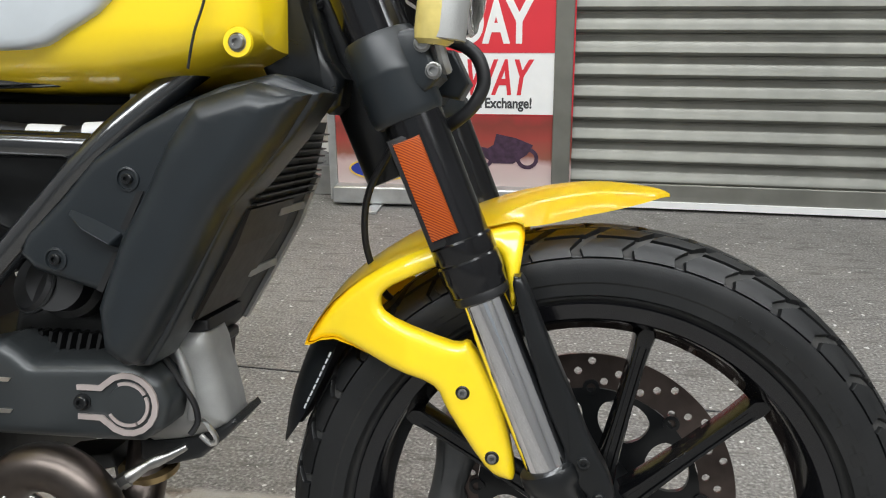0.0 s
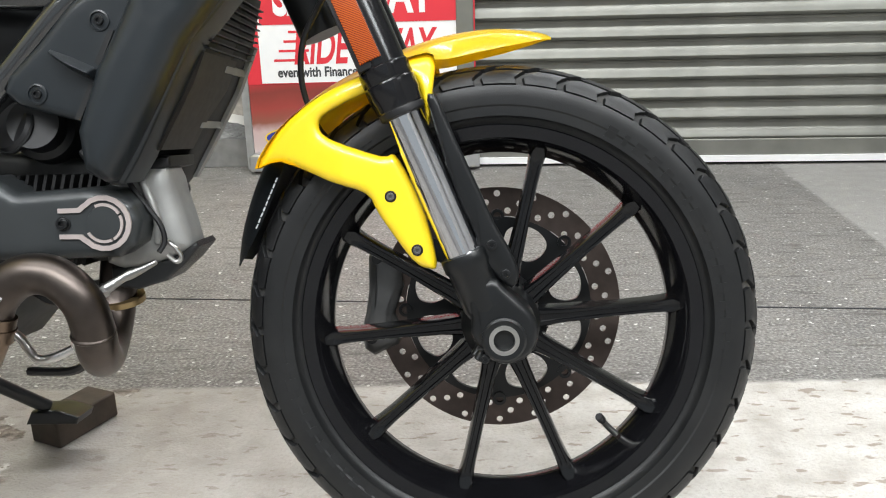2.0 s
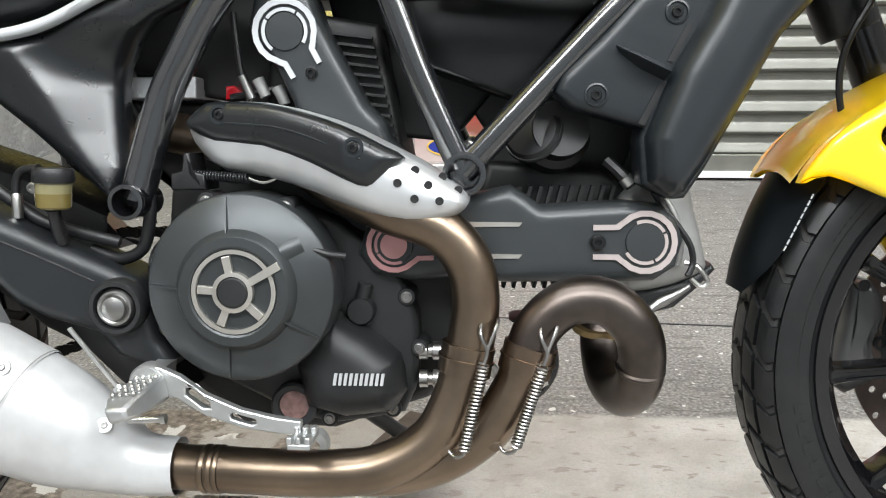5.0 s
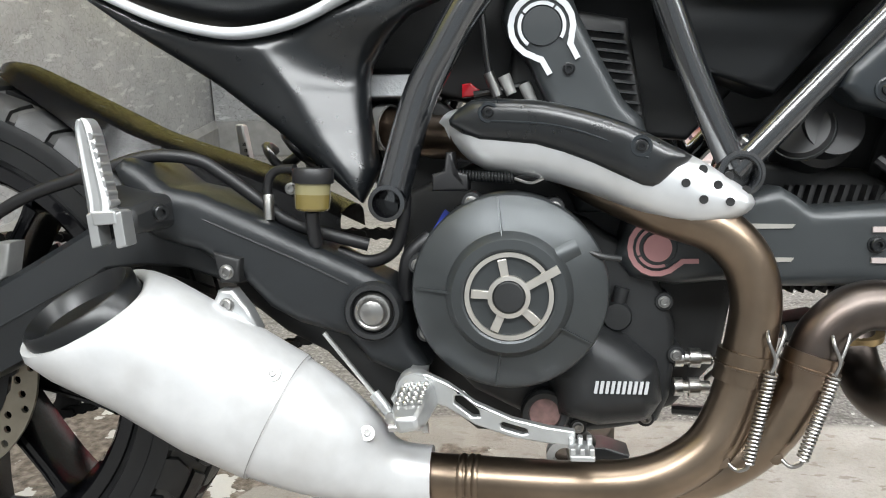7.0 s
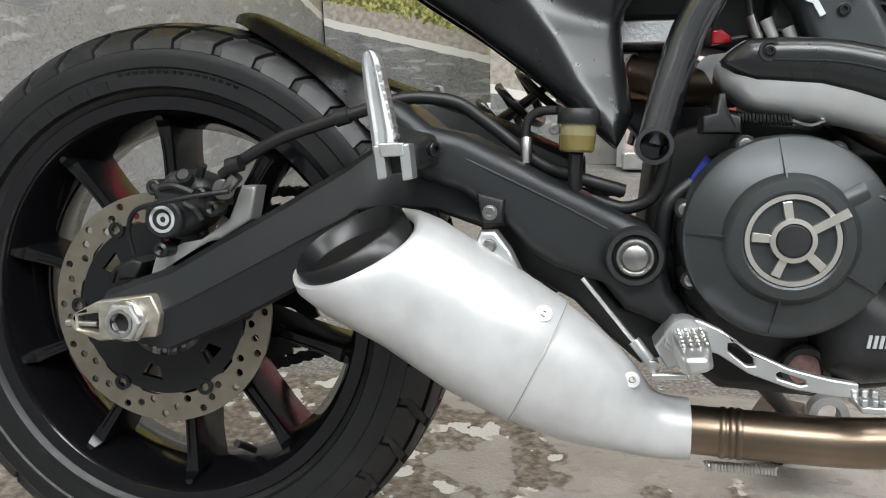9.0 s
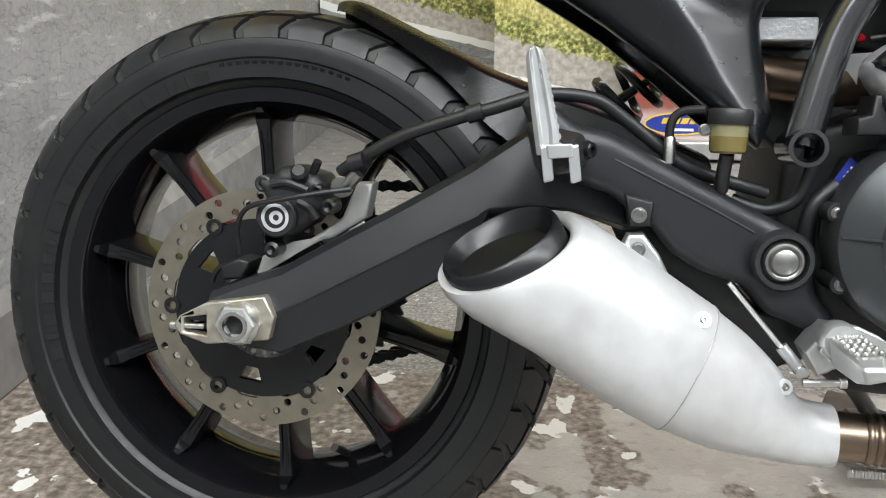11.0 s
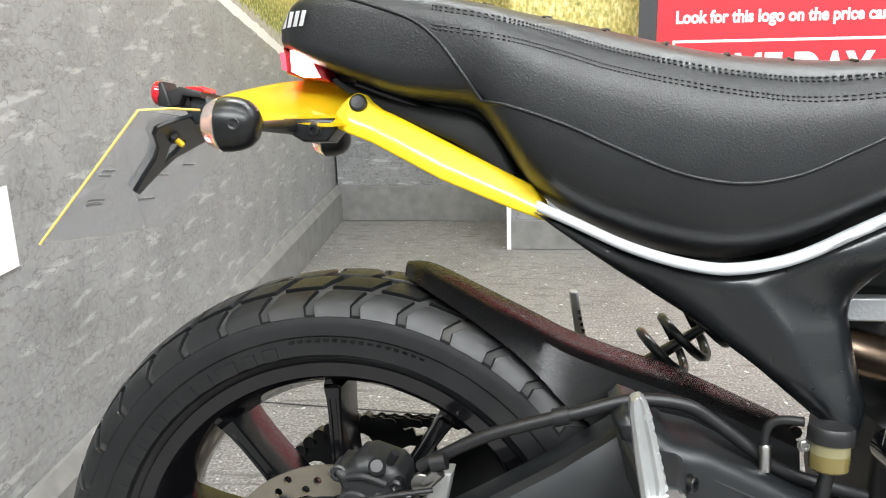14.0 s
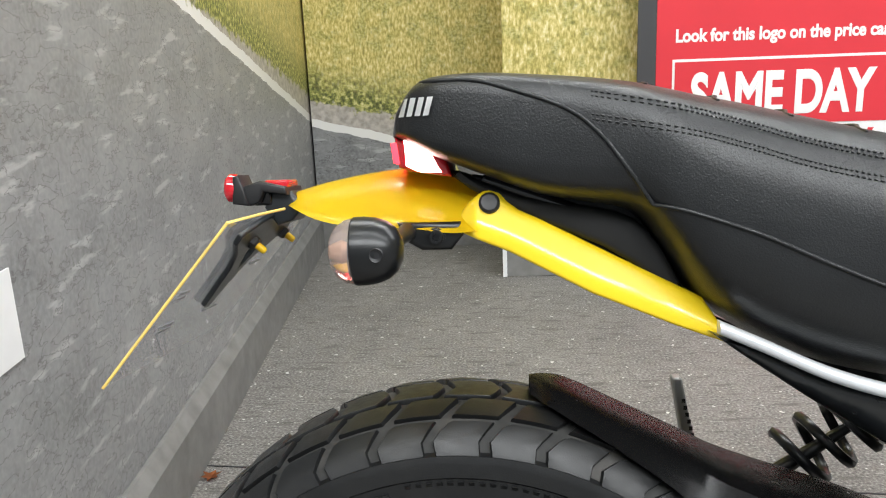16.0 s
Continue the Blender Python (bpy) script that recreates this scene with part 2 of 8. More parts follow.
def sheet(outline, y0, y1, holes=(), bm=None):
    """A flat plate in x and z from y0 to y1, with holes through it."""
    bm = bm or bmesh.new()
    edges, loops = [], []
    for loop in (outline, *holes):
        vs = [bm.verts.new((x, y0, z)) for x, z in loop]
        loops.append(vs)
        edges += [bm.edges.new((vs[k], vs[(k + 1) % len(vs)])) for k in range(len(vs))]
    made = bmesh.ops.triangle_fill(bm, use_beauty=True, edges=edges)
    faces = [f for f in made["geom"] if isinstance(f, bmesh.types.BMFace)]
    back = {v: bm.verts.new((v.co.x, y1, v.co.z)) for vs in loops for v in vs}
    for f in faces:
        bm.faces.new([back[v] for v in reversed(f.verts)])
    for vs in loops:
        for k in range(len(vs)):
            a, b = vs[k], vs[(k + 1) % len(vs)]
            bm.faces.new((a, b, back[b], back[a]))
    return bm


def inset_loop(loop, d):
    """The closed x-z loop moved inward by d."""
    area = sum(loop[i - 1][0] * loop[i][1] - loop[i][0] * loop[i - 1][1] for i in range(len(loop)))
    sign = 1 if area > 0 else -1
    out, n = [], len(loop)
    for i in range(n):
        p, q, r = Vector(loop[i - 1]), Vector(loop[i]), Vector(loop[(i + 1) % n])
        a, b = (q - p), (r - q)
        a = a.normalized() if a.length > 1e-9 else b.normalized()
        b = b.normalized() if b.length > 1e-9 else a
        na, nb = Vector((-a.y, a.x)) * sign, Vector((-b.y, b.x)) * sign
        m = na + nb
        m = m.normalized() if m.length > 1e-6 else na
        k = d / max(0.45, m.dot(na))
        out.append((q.x + m.x * k, q.y + m.y * k))
    return out


def pillow(outline, y_back, y_front, w=0.006, steps=3, smooth_n=0, bm=None, lift=None):
    """A raised panel with a rounded rim; lift(x, z) bends it sideways."""
    bm = bm or bmesh.new()
    if smooth_n:
        outline = [(p.x, p.y) for p in spline([Vector((x, z, 0)) for x, z in outline], smooth_n, True)]
    rings = [(outline, y_back)]
    depth = min(abs(w), abs(y_front - y_back)) * (1 if y_front > y_back else -1)
    for k in range(steps + 1):
        a = math.pi / 2 * k / steps
        rings.append((inset_loop(outline, w * (1 - math.cos(a))), y_front - depth * (1 - math.sin(a))))
    f = lift or (lambda x, z: 0)
    made = [[bm.verts.new((x, y + f(x, z), z)) for x, z in loop] for loop, y in rings]
    for u, v in zip(made, made[1:]):
        for k in range(len(u)):
            bm.faces.new((u[k], u[(k + 1) % len(u)], v[(k + 1) % len(u)], v[k]))
    bm.faces.new(made[0])
    top = bm.faces.new(made[-1])
    bmesh.ops.triangulate(bm, faces=[top])
    return bm


def dome(outline, y_back, y_edge, depth, w, step=0.007, smooth_n=0, lift=None, shell=0.0):
    """A moulded panel: its face swells from the rim by depth within the width w; lift(x, z) bends it."""
    if smooth_n:
        outline = [(p.x, p.y) for p in spline([Vector((x, z, 0)) for x, z in outline], smooth_n, True)]
    loop = []
    for i, p in enumerate(outline):
        q = outline[(i + 1) % len(outline)]
        n = max(1, math.ceil(math.dist(p, q) / step))
        loop += [(p[0] + (q[0] - p[0]) * k / n, p[1] + (q[1] - p[1]) * k / n) for k in range(n)]
    P = np.array(loop)
    Q = np.roll(P, -1, axis=0)
    D = Q - P

    def gap(pts):
        rel = pts[:, None, :] - P[None]
        t = np.clip((rel * D[None]).sum(2) / np.maximum((D * D).sum(1), 1e-12), 0, 1)
        return np.sqrt(((rel - t[..., None] * D[None]) ** 2).sum(2)).min(1)

    def inside(pts):
        x, z = pts[:, 0:1], pts[:, 1:2]
        cross = (P[None, :, 1] > z) != (Q[None, :, 1] > z)
        dz = np.where(np.abs(Q[:, 1] - P[:, 1]) < 1e-12, 1e-12, Q[:, 1] - P[:, 1])
        return (cross & (x < P[None, :, 0] + (z - P[None, :, 1]) * (Q[:, 0] - P[:, 0]) / dz)).sum(1) % 2 == 1

    lo, hi = P.min(0), P.max(0)
    grid = np.array([(x + (step / 2 if j % 2 else 0), z) for j, z in enumerate(np.arange(lo[1], hi[1], step * 0.87)) for x in np.arange(lo[0], hi[0], step)])
    grid = grid[inside(grid)]
    turned = min(w, (hi - lo).min() * 0.35)
    grid = grid[gap(grid) > turned + step * 0.5]
    inner = [grid]
    for f in (0.04, 0.16, 0.36, 0.64, 1.0):
        ring = np.array(inset_loop(loop, turned * f))
        ring = ring[inside(ring)]
        inner.append(ring[gap(ring) > turned * f * 0.9])
    inner = np.vstack([r for r in inner if len(r)])
    verts = [Vector(p) for p in loop] + [Vector(p) for p in inner]
    n = len(loop)
    vs, _, faces, _, _, _ = delaunay_2d_cdt(verts, [(i, (i + 1) % n) for i in range(n)], [], 1, 1e-7)
    d = gap(np.array([tuple(v) for v in vs]))
    t = np.clip(d / w, 0, 1)
    y = y_edge - depth * np.sqrt(1 - (1 - t) ** 2)
    f = lift or (lambda x, z: 0)
    bm = bmesh.new()
    made = [bm.verts.new((v.x, float(yy) + f(v.x, v.y), v.y)) for v, yy in zip(vs, y)]
    for face in faces:
        bm.faces.new([made[i] for i in face])
    rims = [e for e in bm.edges if len(e.link_faces) == 1]
    ext = bmesh.ops.extrude_edge_only(bm, edges=rims)
    for v in ext["geom"]:
        if isinstance(v, bmesh.types.BMVert):
            v.co.y = v.co.y + shell if shell else y_back
    return bm


def arc_plate(r0, r1, a0, a1, y0, y1, bm):
    n = 14
    ring = [(r1 * math.cos(radians(a0 + (a1 - a0) * k / n)), r1 * math.sin(radians(a0 + (a1 - a0) * k / n))) for k in range(n + 1)]
    ring += [(r0 * math.cos(radians(a1 + (a0 - a1) * k / n)), r0 * math.sin(radians(a1 + (a0 - a1) * k / n))) for k in range(n + 1)]
    return sheet(ring, y0, y1, bm=bm)


def loft(rings, bm=None, caps=True, closed=True):
    bm = bm or bmesh.new()
    made = [[bm.verts.new(p) for p in ring] for ring in rings]
    for u, v in zip(made, made[1:]):
        for k in range(len(u) if closed else len(u) - 1):
            bm.faces.new((u[k], u[(k + 1) % len(u)], v[(k + 1) % len(u)], v[k]))
    if caps and closed:
        bm.faces.new(made[0]), bm.faces.new(made[-1])
    return bm


def smooth_rows(rows, n=4):
    """More rows between the given ones, along smooth lines."""
    cols = [spline([Vector(r[k]) for r in rows], n) for k in range(len(rows[0]))]
    return [list(r) for r in zip(*cols)]


def bolt(parent, x, y, z, r=0.006, mat=None, name="bolt", axis=(0, -1, 0)):
    """A socket-head bolt whose head faces along the axis."""
    bm = lathe([(r * 1.25, 0), (r * 1.25, r * 0.2), (r, r * 0.25), (r, r * 0.9), (r * 0.85, r * 1.05), (r * 0.5, r * 1.05), (r * 0.45, r * 0.5), (0, r * 0.5)], (x, y, z), axis, 16)
    return part(name, bm, mat or BOLT_STEEL, parent)


def text(parent, name, body, size, m, mat, extrude=0.001, shear=0.0, label=""):
    cu = bpy.data.curves.new(name, "FONT")
    cu.body, cu.size, cu.extrude, cu.shear = body, size, extrude, shear
    cu.materials.append(mat)
    ob = new(name, cu)
    ob.parent = parent
    ob.matrix_basis = m
    return tagged(ob, label)


def bars(widths, gap, h, x, y, z, slant=0.0, bm=None, thick=0.0006):
    """A row of plain upright bars in place of a maker's lettering."""
    bm = bm or bmesh.new()
    for w in widths:
        sheet([(x, z), (x + w, z), (x + w + slant, z + h), (x + slant, z + h)], y, y - thick, bm=bm)
        x += w + gap
    return bm

# ---- the showroom ----
def floor_material():
    """Worn grey floor: speckled dark coating, a strip of flaking pale paint and bare patches."""
    m = bpy.data.materials.new("worn_painted_floor")
    m.use_nodes = True
    nt = m.node_tree
    b = nt.nodes["Principled BSDF"]
    tc = nt.nodes.new("ShaderNodeTexCoord")
    sep = nt.nodes.new("ShaderNodeSeparateXYZ")
    nt.links.new(tc.outputs["Object"], sep.inputs[0])

    def tex(kind, sc, detail=6, stretch=None):
        n = nt.nodes.new(kind)
        n.inputs["Scale"].default_value = sc
        if "Detail" in n.inputs:
            n.inputs["Detail"].default_value = detail
        src = tc.outputs["Object"]
        if stretch:
            mp = nt.nodes.new("ShaderNodeMapping")
            mp.inputs["Scale"].default_value = stretch
            nt.links.new(src, mp.inputs[0])
            src = mp.outputs[0]
        nt.links.new(src, n.inputs["Vector"])
        return n.outputs["Distance"] if kind == "ShaderNodeTexVoronoi" else n.outputs["Fac"]

    def ramp(fac, *stops):
        r = nt.nodes.new("ShaderNodeValToRGB")
        el = r.color_ramp.elements
        while len(el) < len(stops):
            el.new(0.5)
        for e, (p, c) in zip(el, stops):
            e.position, e.color = p, (*(c if isinstance(c, tuple) else (c, c, c)), 1)
        nt.links.new(fac, r.inputs["Fac"])
        return r.outputs["Color"]

    def mix(fac, a, c):
        n = nt.nodes.new("ShaderNodeMix")
        n.data_type = "RGBA"
        nt.links.new(fac, n.inputs[0])
        for k, v in ((6, a), (7, c)):
            if isinstance(v, tuple):
                n.inputs[k].default_value = (*v, 1)
            else:
                nt.links.new(v, n.inputs[k])
        return n.outputs[2]

    def maths(op, a, c=0.0, d=None):
        n = nt.nodes.new("ShaderNodeMath")
        n.operation = op
        for k, v in enumerate((a, c) if d is None else (a, c, d)):
            if isinstance(v, (int, float)):
                n.inputs[k].default_value = v
            else:
                nt.links.new(v, n.inputs[k])
        return n.outputs[0]

    grit = ramp(tex("ShaderNodeTexNoise", 150, 8), (0.34, (0.075, 0.07, 0.066)), (0.48, (0.17, 0.162, 0.152)), (0.58, (0.26, 0.25, 0.235)), (0.7, (0.46, 0.45, 0.43)))
    broad = ramp(tex("ShaderNodeTexNoise", 3.5, 8), (0.35, (0.12, 0.115, 0.11)), (0.62, (0.235, 0.222, 0.205)))
    asphalt = mix(ramp(tex("ShaderNodeTexNoise", 40, 6), (0.35, 0.5), (0.65, 0.95)), broad, grit)
    streak = ramp(tex("ShaderNodeTexNoise", 30, 5, (0.3, 1.6, 1)), (0.57, 0.0), (0.66, 0.7))
    asphalt = mix(streak, asphalt, (0.085, 0.078, 0.072))
    dash = ramp(tex("ShaderNodeTexNoise", 75, 3, (0.45, 1.3, 1)), (0.66, 0.0), (0.7, 0.7))
    asphalt = mix(dash, asphalt, (0.42, 0.41, 0.385))
    glint = ramp(tex("ShaderNodeTexVoronoi", 24), (0.0, 1.0), (0.17, 1.0), (0.19, 0.0))
    thin = ramp(tex("ShaderNodeTexNoise", 9, 3), (0.5, 0.0), (0.56, 0.9))
    asphalt = mix(maths("MULTIPLY", glint, thin), asphalt, (0.7, 0.69, 0.67))
    chip = ramp(tex("ShaderNodeTexNoise", 52, 1), (0.715, 0.0), (0.73, 0.85))
    asphalt = mix(chip, asphalt, (0.68, 0.67, 0.65))
    beyond = ramp(maths("MULTIPLY", maths("ADD", sep.outputs["X"], maths("MULTIPLY", sep.outputs["Y"], -0.066)), 0.25), (0.608, 0.0), (0.6085, 0.55))
    asphalt = mix(beyond, asphalt, (0.36, 0.35, 0.335))
    pale = ramp(tex("ShaderNodeTexNoise", 14, 9), (0.3, (0.37, 0.343, 0.312)), (0.5, (0.495, 0.472, 0.44)), (0.72, (0.59, 0.57, 0.545)))
    pale = mix(ramp(tex("ShaderNodeTexNoise", 150, 3), (0.45, 0.0), (0.75, 0.4)), pale, (0.3, 0.27, 0.235))
    scuff = ramp(tex("ShaderNodeTexNoise", 42, 8, (0.6, 1.4, 1)), (0.6, 0.0), (0.65, 0.75))
    pale = mix(scuff, pale, (0.22, 0.17, 0.13))
    # shade under the bike, painted into the pale strip and darker towards the rear
    floor_shade = ramp(maths("MULTIPLY", sep.outputs["X"], 0.5), (0.35, 0.75), (0.75, 0.0))
    pale = mix(floor_shade, pale, (0.27, 0.245, 0.22))
    bare = ramp(tex("ShaderNodeTexNoise", 70, 6), (0.34, (0.075, 0.058, 0.045)), (0.5, (0.165, 0.135, 0.11)), (0.68, (0.3, 0.26, 0.22)))
    # pale paint runs along the bike's side and is worn off towards the back wheel
    edge = maths("ADD", sep.outputs["Y"], maths("MULTIPLY", tex("ShaderNodeTexNoise", 12, 6), 0.03))
    strip = ramp(maths("ADD", maths("MULTIPLY", edge, -1.0), 1.0), (0.49, 0.0), (0.503, 1.0))
    worn = maths("ADD", maths("MULTIPLY", sep.outputs["X"], 0.55), maths("MULTIPLY", tex("ShaderNodeTexNoise", 7, 8), 1.5))
    worn = ramp(worn, (0.92, 0.0), (0.955, 1.0))
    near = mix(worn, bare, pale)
    flake = ramp(tex("ShaderNodeTexNoise", 17, 10), (0.575, 0.0), (0.585, 1.0))
    bald = maths("SUBTRACT", 1.0, maths("MULTIPLY", worn, 0.9))
    near = mix(maths("MULTIPLY", flake, bald), near, (0.62, 0.605, 0.58))
    # dark floor added out of view beyond the strip to cut bounce light
    beyond_strip = ramp(maths("ADD", maths("MULTIPLY", edge, -1.0), 0.0), (0.36, 1.0), (0.375, 0.0))
    strip = maths("MULTIPLY", strip, beyond_strip)
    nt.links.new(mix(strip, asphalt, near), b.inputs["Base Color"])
    nt.links.new(ramp(tex("ShaderNodeTexNoise", 20, 5), (0.3, 0.42), (0.7, 0.68)), b.inputs["Roughness"])
    bp = nt.nodes.new("ShaderNodeBump")
    bp.inputs["Strength"].default_value, bp.inputs["Distance"].default_value = 0.6, 0.004
    nt.links.new(maths("ADD", tex("ShaderNodeTexNoise", 220, 4), maths("MULTIPLY", tex("ShaderNodeTexNoise", 30, 5), 1.2)), bp.inputs["Height"])
    nt.links.new(bp.outputs["Normal"], b.inputs["Normal"])
    return m


def mural_material(name, axis, base, slope, edge_slope, glare_mix=1.0, verge_width=0.0):
    """A printed road scene: tarmac, a white edge line, a stony verge and sunlit grass."""
    m = bpy.data.materials.new(name)
    m.use_nodes = True
    nt = m.node_tree
    b = nt.nodes["Principled BSDF"]
    tc = nt.nodes.new("ShaderNodeTexCoord")
    sep = nt.nodes.new("ShaderNodeSeparateXYZ")
    nt.links.new(tc.outputs["Object"], sep.inputs[0])

    def maths(op, a, c=0.0):
        n = nt.nodes.new("ShaderNodeMath")
        n.operation = op
        for k, v in enumerate((a, c)):
            if isinstance(v, (int, float)):
                n.inputs[k].default_value = v
            else:
                nt.links.new(v, n.inputs[k])
        return n.outputs[0]

    def tex(sc, detail=6, stretch=(1, 1, 1), turn=0.0):
        mp = nt.nodes.new("ShaderNodeMapping")
        mp.inputs["Scale"].default_value = stretch
        mp.inputs["Rotation"].default_value = (turn, 0, 0) if axis == "Y" else (0, turn, 0)
        nt.links.new(tc.outputs["Object"], mp.inputs[0])
        n = nt.nodes.new("ShaderNodeTexNoise")
        n.inputs["Scale"].default_value, n.inputs["Detail"].default_value = sc, detail
        nt.links.new(mp.outputs[0], n.inputs["Vector"])
        return n.outputs["Fac"]

    def ramp(fac, *stops, hard=False):
        r = nt.nodes.new("ShaderNodeValToRGB")
        r.color_ramp.interpolation = "CONSTANT" if hard else "LINEAR"
        el = r.color_ramp.elements
        while len(el) < len(stops):
            el.new(0.5)
        for e, (p, c) in zip(el, stops):
            e.position, e.color = p, (*(c if isinstance(c, tuple) else (c, c, c)), 1)
        nt.links.new(fac, r.inputs["Fac"])
        return r.outputs["Color"]

    def mix(fac, a, c):
        n = nt.nodes.new("ShaderNodeMix")
        n.data_type = "RGBA"
        nt.links.new(fac, n.inputs[0])
        for k, v in ((6, a), (7, c)):
            if isinstance(v, tuple):
                n.inputs[k].default_value = (*v, 1)
            else:
                nt.links.new(v, n.inputs[k])
        return n.outputs[2]

    along = maths("MULTIPLY", sep.outputs[axis], -slope)
    d = maths("ADD", maths("ADD", sep.outputs["Z"], along), 0.5 - base)
    wob = maths("MULTIPLY", maths("SUBTRACT", tex(18, 5), 0.5), 0.02)
    d1 = maths("ADD", d, wob)
    tall = maths("ADD", d, maths("MULTIPLY", sep.outputs[axis], edge_slope))
    tall = maths("ADD", maths("SUBTRACT", tall, verge_width), maths("MULTIPLY", maths("SUBTRACT", tex(30, 8), 0.5), 0.12))
    tar = ramp(tex(9, 8), (0.3, (0.155, 0.158, 0.16)), (0.7, (0.262, 0.264, 0.264)))
    tar = mix(ramp(tex(90, 3), (0.35, 0.0), (0.7, 0.55)), tar, (0.34, 0.342, 0.34))
    tar = mix(ramp(tex(26, 5, (1, 0.3, 1.4) if axis == "Y" else (0.3, 1, 1.4), 0.5), (0.58, 0.0), (0.66, 0.7)), tar, (0.48, 0.48, 0.475))
    tar = mix(ramp(tex(14, 9, (1.0, 1.0, 2.6)), (0.485, 0.0), (0.5, 0.8), (0.515, 0.0)), tar, (0.075, 0.07, 0.068))
    # glare reflected off the side wall, mixed into the tarmac colour as pale grey
    tar = mix(ramp(tex(2.2, 4), (0.3, max(0.0, glare_mix - 1.0)), (0.75, max(0.0, glare_mix - 1.0) * 2.2)), tar, (0.46, 0.46, 0.455))
    verge = ramp(tex(42, 6), (0.35, (0.33, 0.3, 0.265)), (0.65, (0.54, 0.5, 0.45)))
    grass = ramp(tex(105, 7, (1, 1, 0.45)), (0.3, (0.3, 0.255, 0.07)), (0.44, (0.5, 0.42, 0.12)), (0.56, (0.7, 0.6, 0.24)), (0.72, (0.86, 0.8, 0.5)))
    grass = mix(ramp(tex(16, 6), (0.5, 0.0), (0.62, 0.6)), grass, ramp(tex(95, 8), (0.36, (0.11, 0.125, 0.025)), (0.5, (0.36, 0.35, 0.09)), (0.64, (0.66, 0.6, 0.28))))
    green = ramp(tex(75, 9), (0.36, (0.03, 0.045, 0.012)), (0.48, (0.16, 0.19, 0.045)), (0.58, (0.46, 0.45, 0.14)), (0.7, (0.72, 0.68, 0.36)))
    grass = mix(ramp(tall, (0.66, 0.9), (0.78, 0.0)), grass, green)
    road = mix(ramp(d1, (0.0, 0.0), (0.485, 1.0), hard=True), tar, (0.8, 0.79, 0.76))
    road = mix(ramp(d1, (0.0, 0.0), (0.52, 1.0), hard=True), road, verge)
    nt.links.new(mix(ramp(tall, (0.6, 0.0), (0.612, 1.0)), road, grass), b.inputs["Base Color"])
    b.inputs["Roughness"].default_value = 0.42
    return m


FLOOR = floor_material()
MURAL_BACK = mural_material("road_mural_back", "X", 0.36, -0.235, 0.0)
MURAL_BOX = mural_material("road_mural_box", "X", 0.3, -0.24, 0.0, 1.0, 0.05)
MURAL_SIDE = mural_material("road_mural_side", "Y", 0.567, -0.275, -0.05, 1.1)
CEILING = material("ceiling_paint", (0.3, 0.3, 0.3), 0.8, var=0.05, scale=3)
PLAIN_WALL = material("plain_wall_paint", (0.22, 0.22, 0.22), 0.7, var=0.06, scale=2)
SKIRT = material("grey_skirting", (0.2, 0.197, 0.19), 0.5, var=0.2, scale=18, bump=0.2, bump_scale=60)
GALVANISED = material("galvanised_slat", (0.2, 0.2, 0.178), 0.4, 0.45, var=0.16, scale=9, bump=0.12, bump_scale=200, dirt=0.4, dirt_color=(0.24, 0.235, 0.21))


def structure(ob, label, category="structure"):
    return tagged(ob, label, category, kind="structure")


def slab(name, mat, label, *dims, category="wall"):
    return structure(part(name, box(*dims), mat, smooth=0), label, category)


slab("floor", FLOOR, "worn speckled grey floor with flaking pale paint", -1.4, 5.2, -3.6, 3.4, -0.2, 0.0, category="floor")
slab("ceiling", CEILING, "plain grey ceiling over the showroom", -1.4, 5.2, -3.6, 3.4, 2.98, 3.1, category="ceiling")
# south wall leaves an opening, made up for the added fill lamp
slab("wall_south_left", PLAIN_WALL, "plain grey wall beside the unseen fill-light opening", -1.4, -0.62, -3.75, -3.6, 0, 2.98)
slab("wall_south_right", PLAIN_WALL, "plain grey wall beside the unseen fill-light opening", 2.62, 5.2, -3.75, -3.6, 0, 2.98)
slab("wall_south_sill", PLAIN_WALL, "plain grey wall under the unseen fill-light opening", -0.618, 2.618, -3.75, -3.6, 0, 0.58)
slab("wall_south_lintel", PLAIN_WALL, "plain grey wall over the unseen fill-light opening", -0.618, 2.618, -3.75, -3.6, 2.32, 2.98)
slab("wall_west_rear", PLAIN_WALL, "plain grey wall beyond the printed side wall", -1.55, -1.4, -3.6, 3.4, 0, 2.98)
slab("wall_north_rear", PLAIN_WALL, "plain grey wall behind the printed walls", -1.4, 5.2, 3.4, 3.5, 0, 2.98)
slab("wall_east", PLAIN_WALL, "plain grey wall beyond the roller shutter", 5.2, 5.35, -3.6, 3.4, 0, 2.98)
slab("wall_north", MURAL_BACK, "wall printed with a country road and yellow grass", -0.78, 0.6, 2.98, 3.1, 0, 2.98)
slab("wall_north_return", MURAL_BOX, "jutting wall printed with a country road and grass", 0.04, 1.52, 2.5, 2.975, 0, 2.98)
slab("skirting_north", SKIRT, "low grey skirting under the printed wall", -0.77, 0.035, 2.955, 2.977, 0.002, 0.16, category="skirting")
slab("skirting_return", SKIRT, "low grey skirting under the jutting printed wall", 0.03, 1.5, 2.478, 2.496, 0.002, 0.115, category="skirting")
slab("corner_trim", WHITE_PRINT, "white corner strip at the foot of the wall", 0.026, 0.042, 2.466, 2.4995, 0.002, 0.24, category="trim")
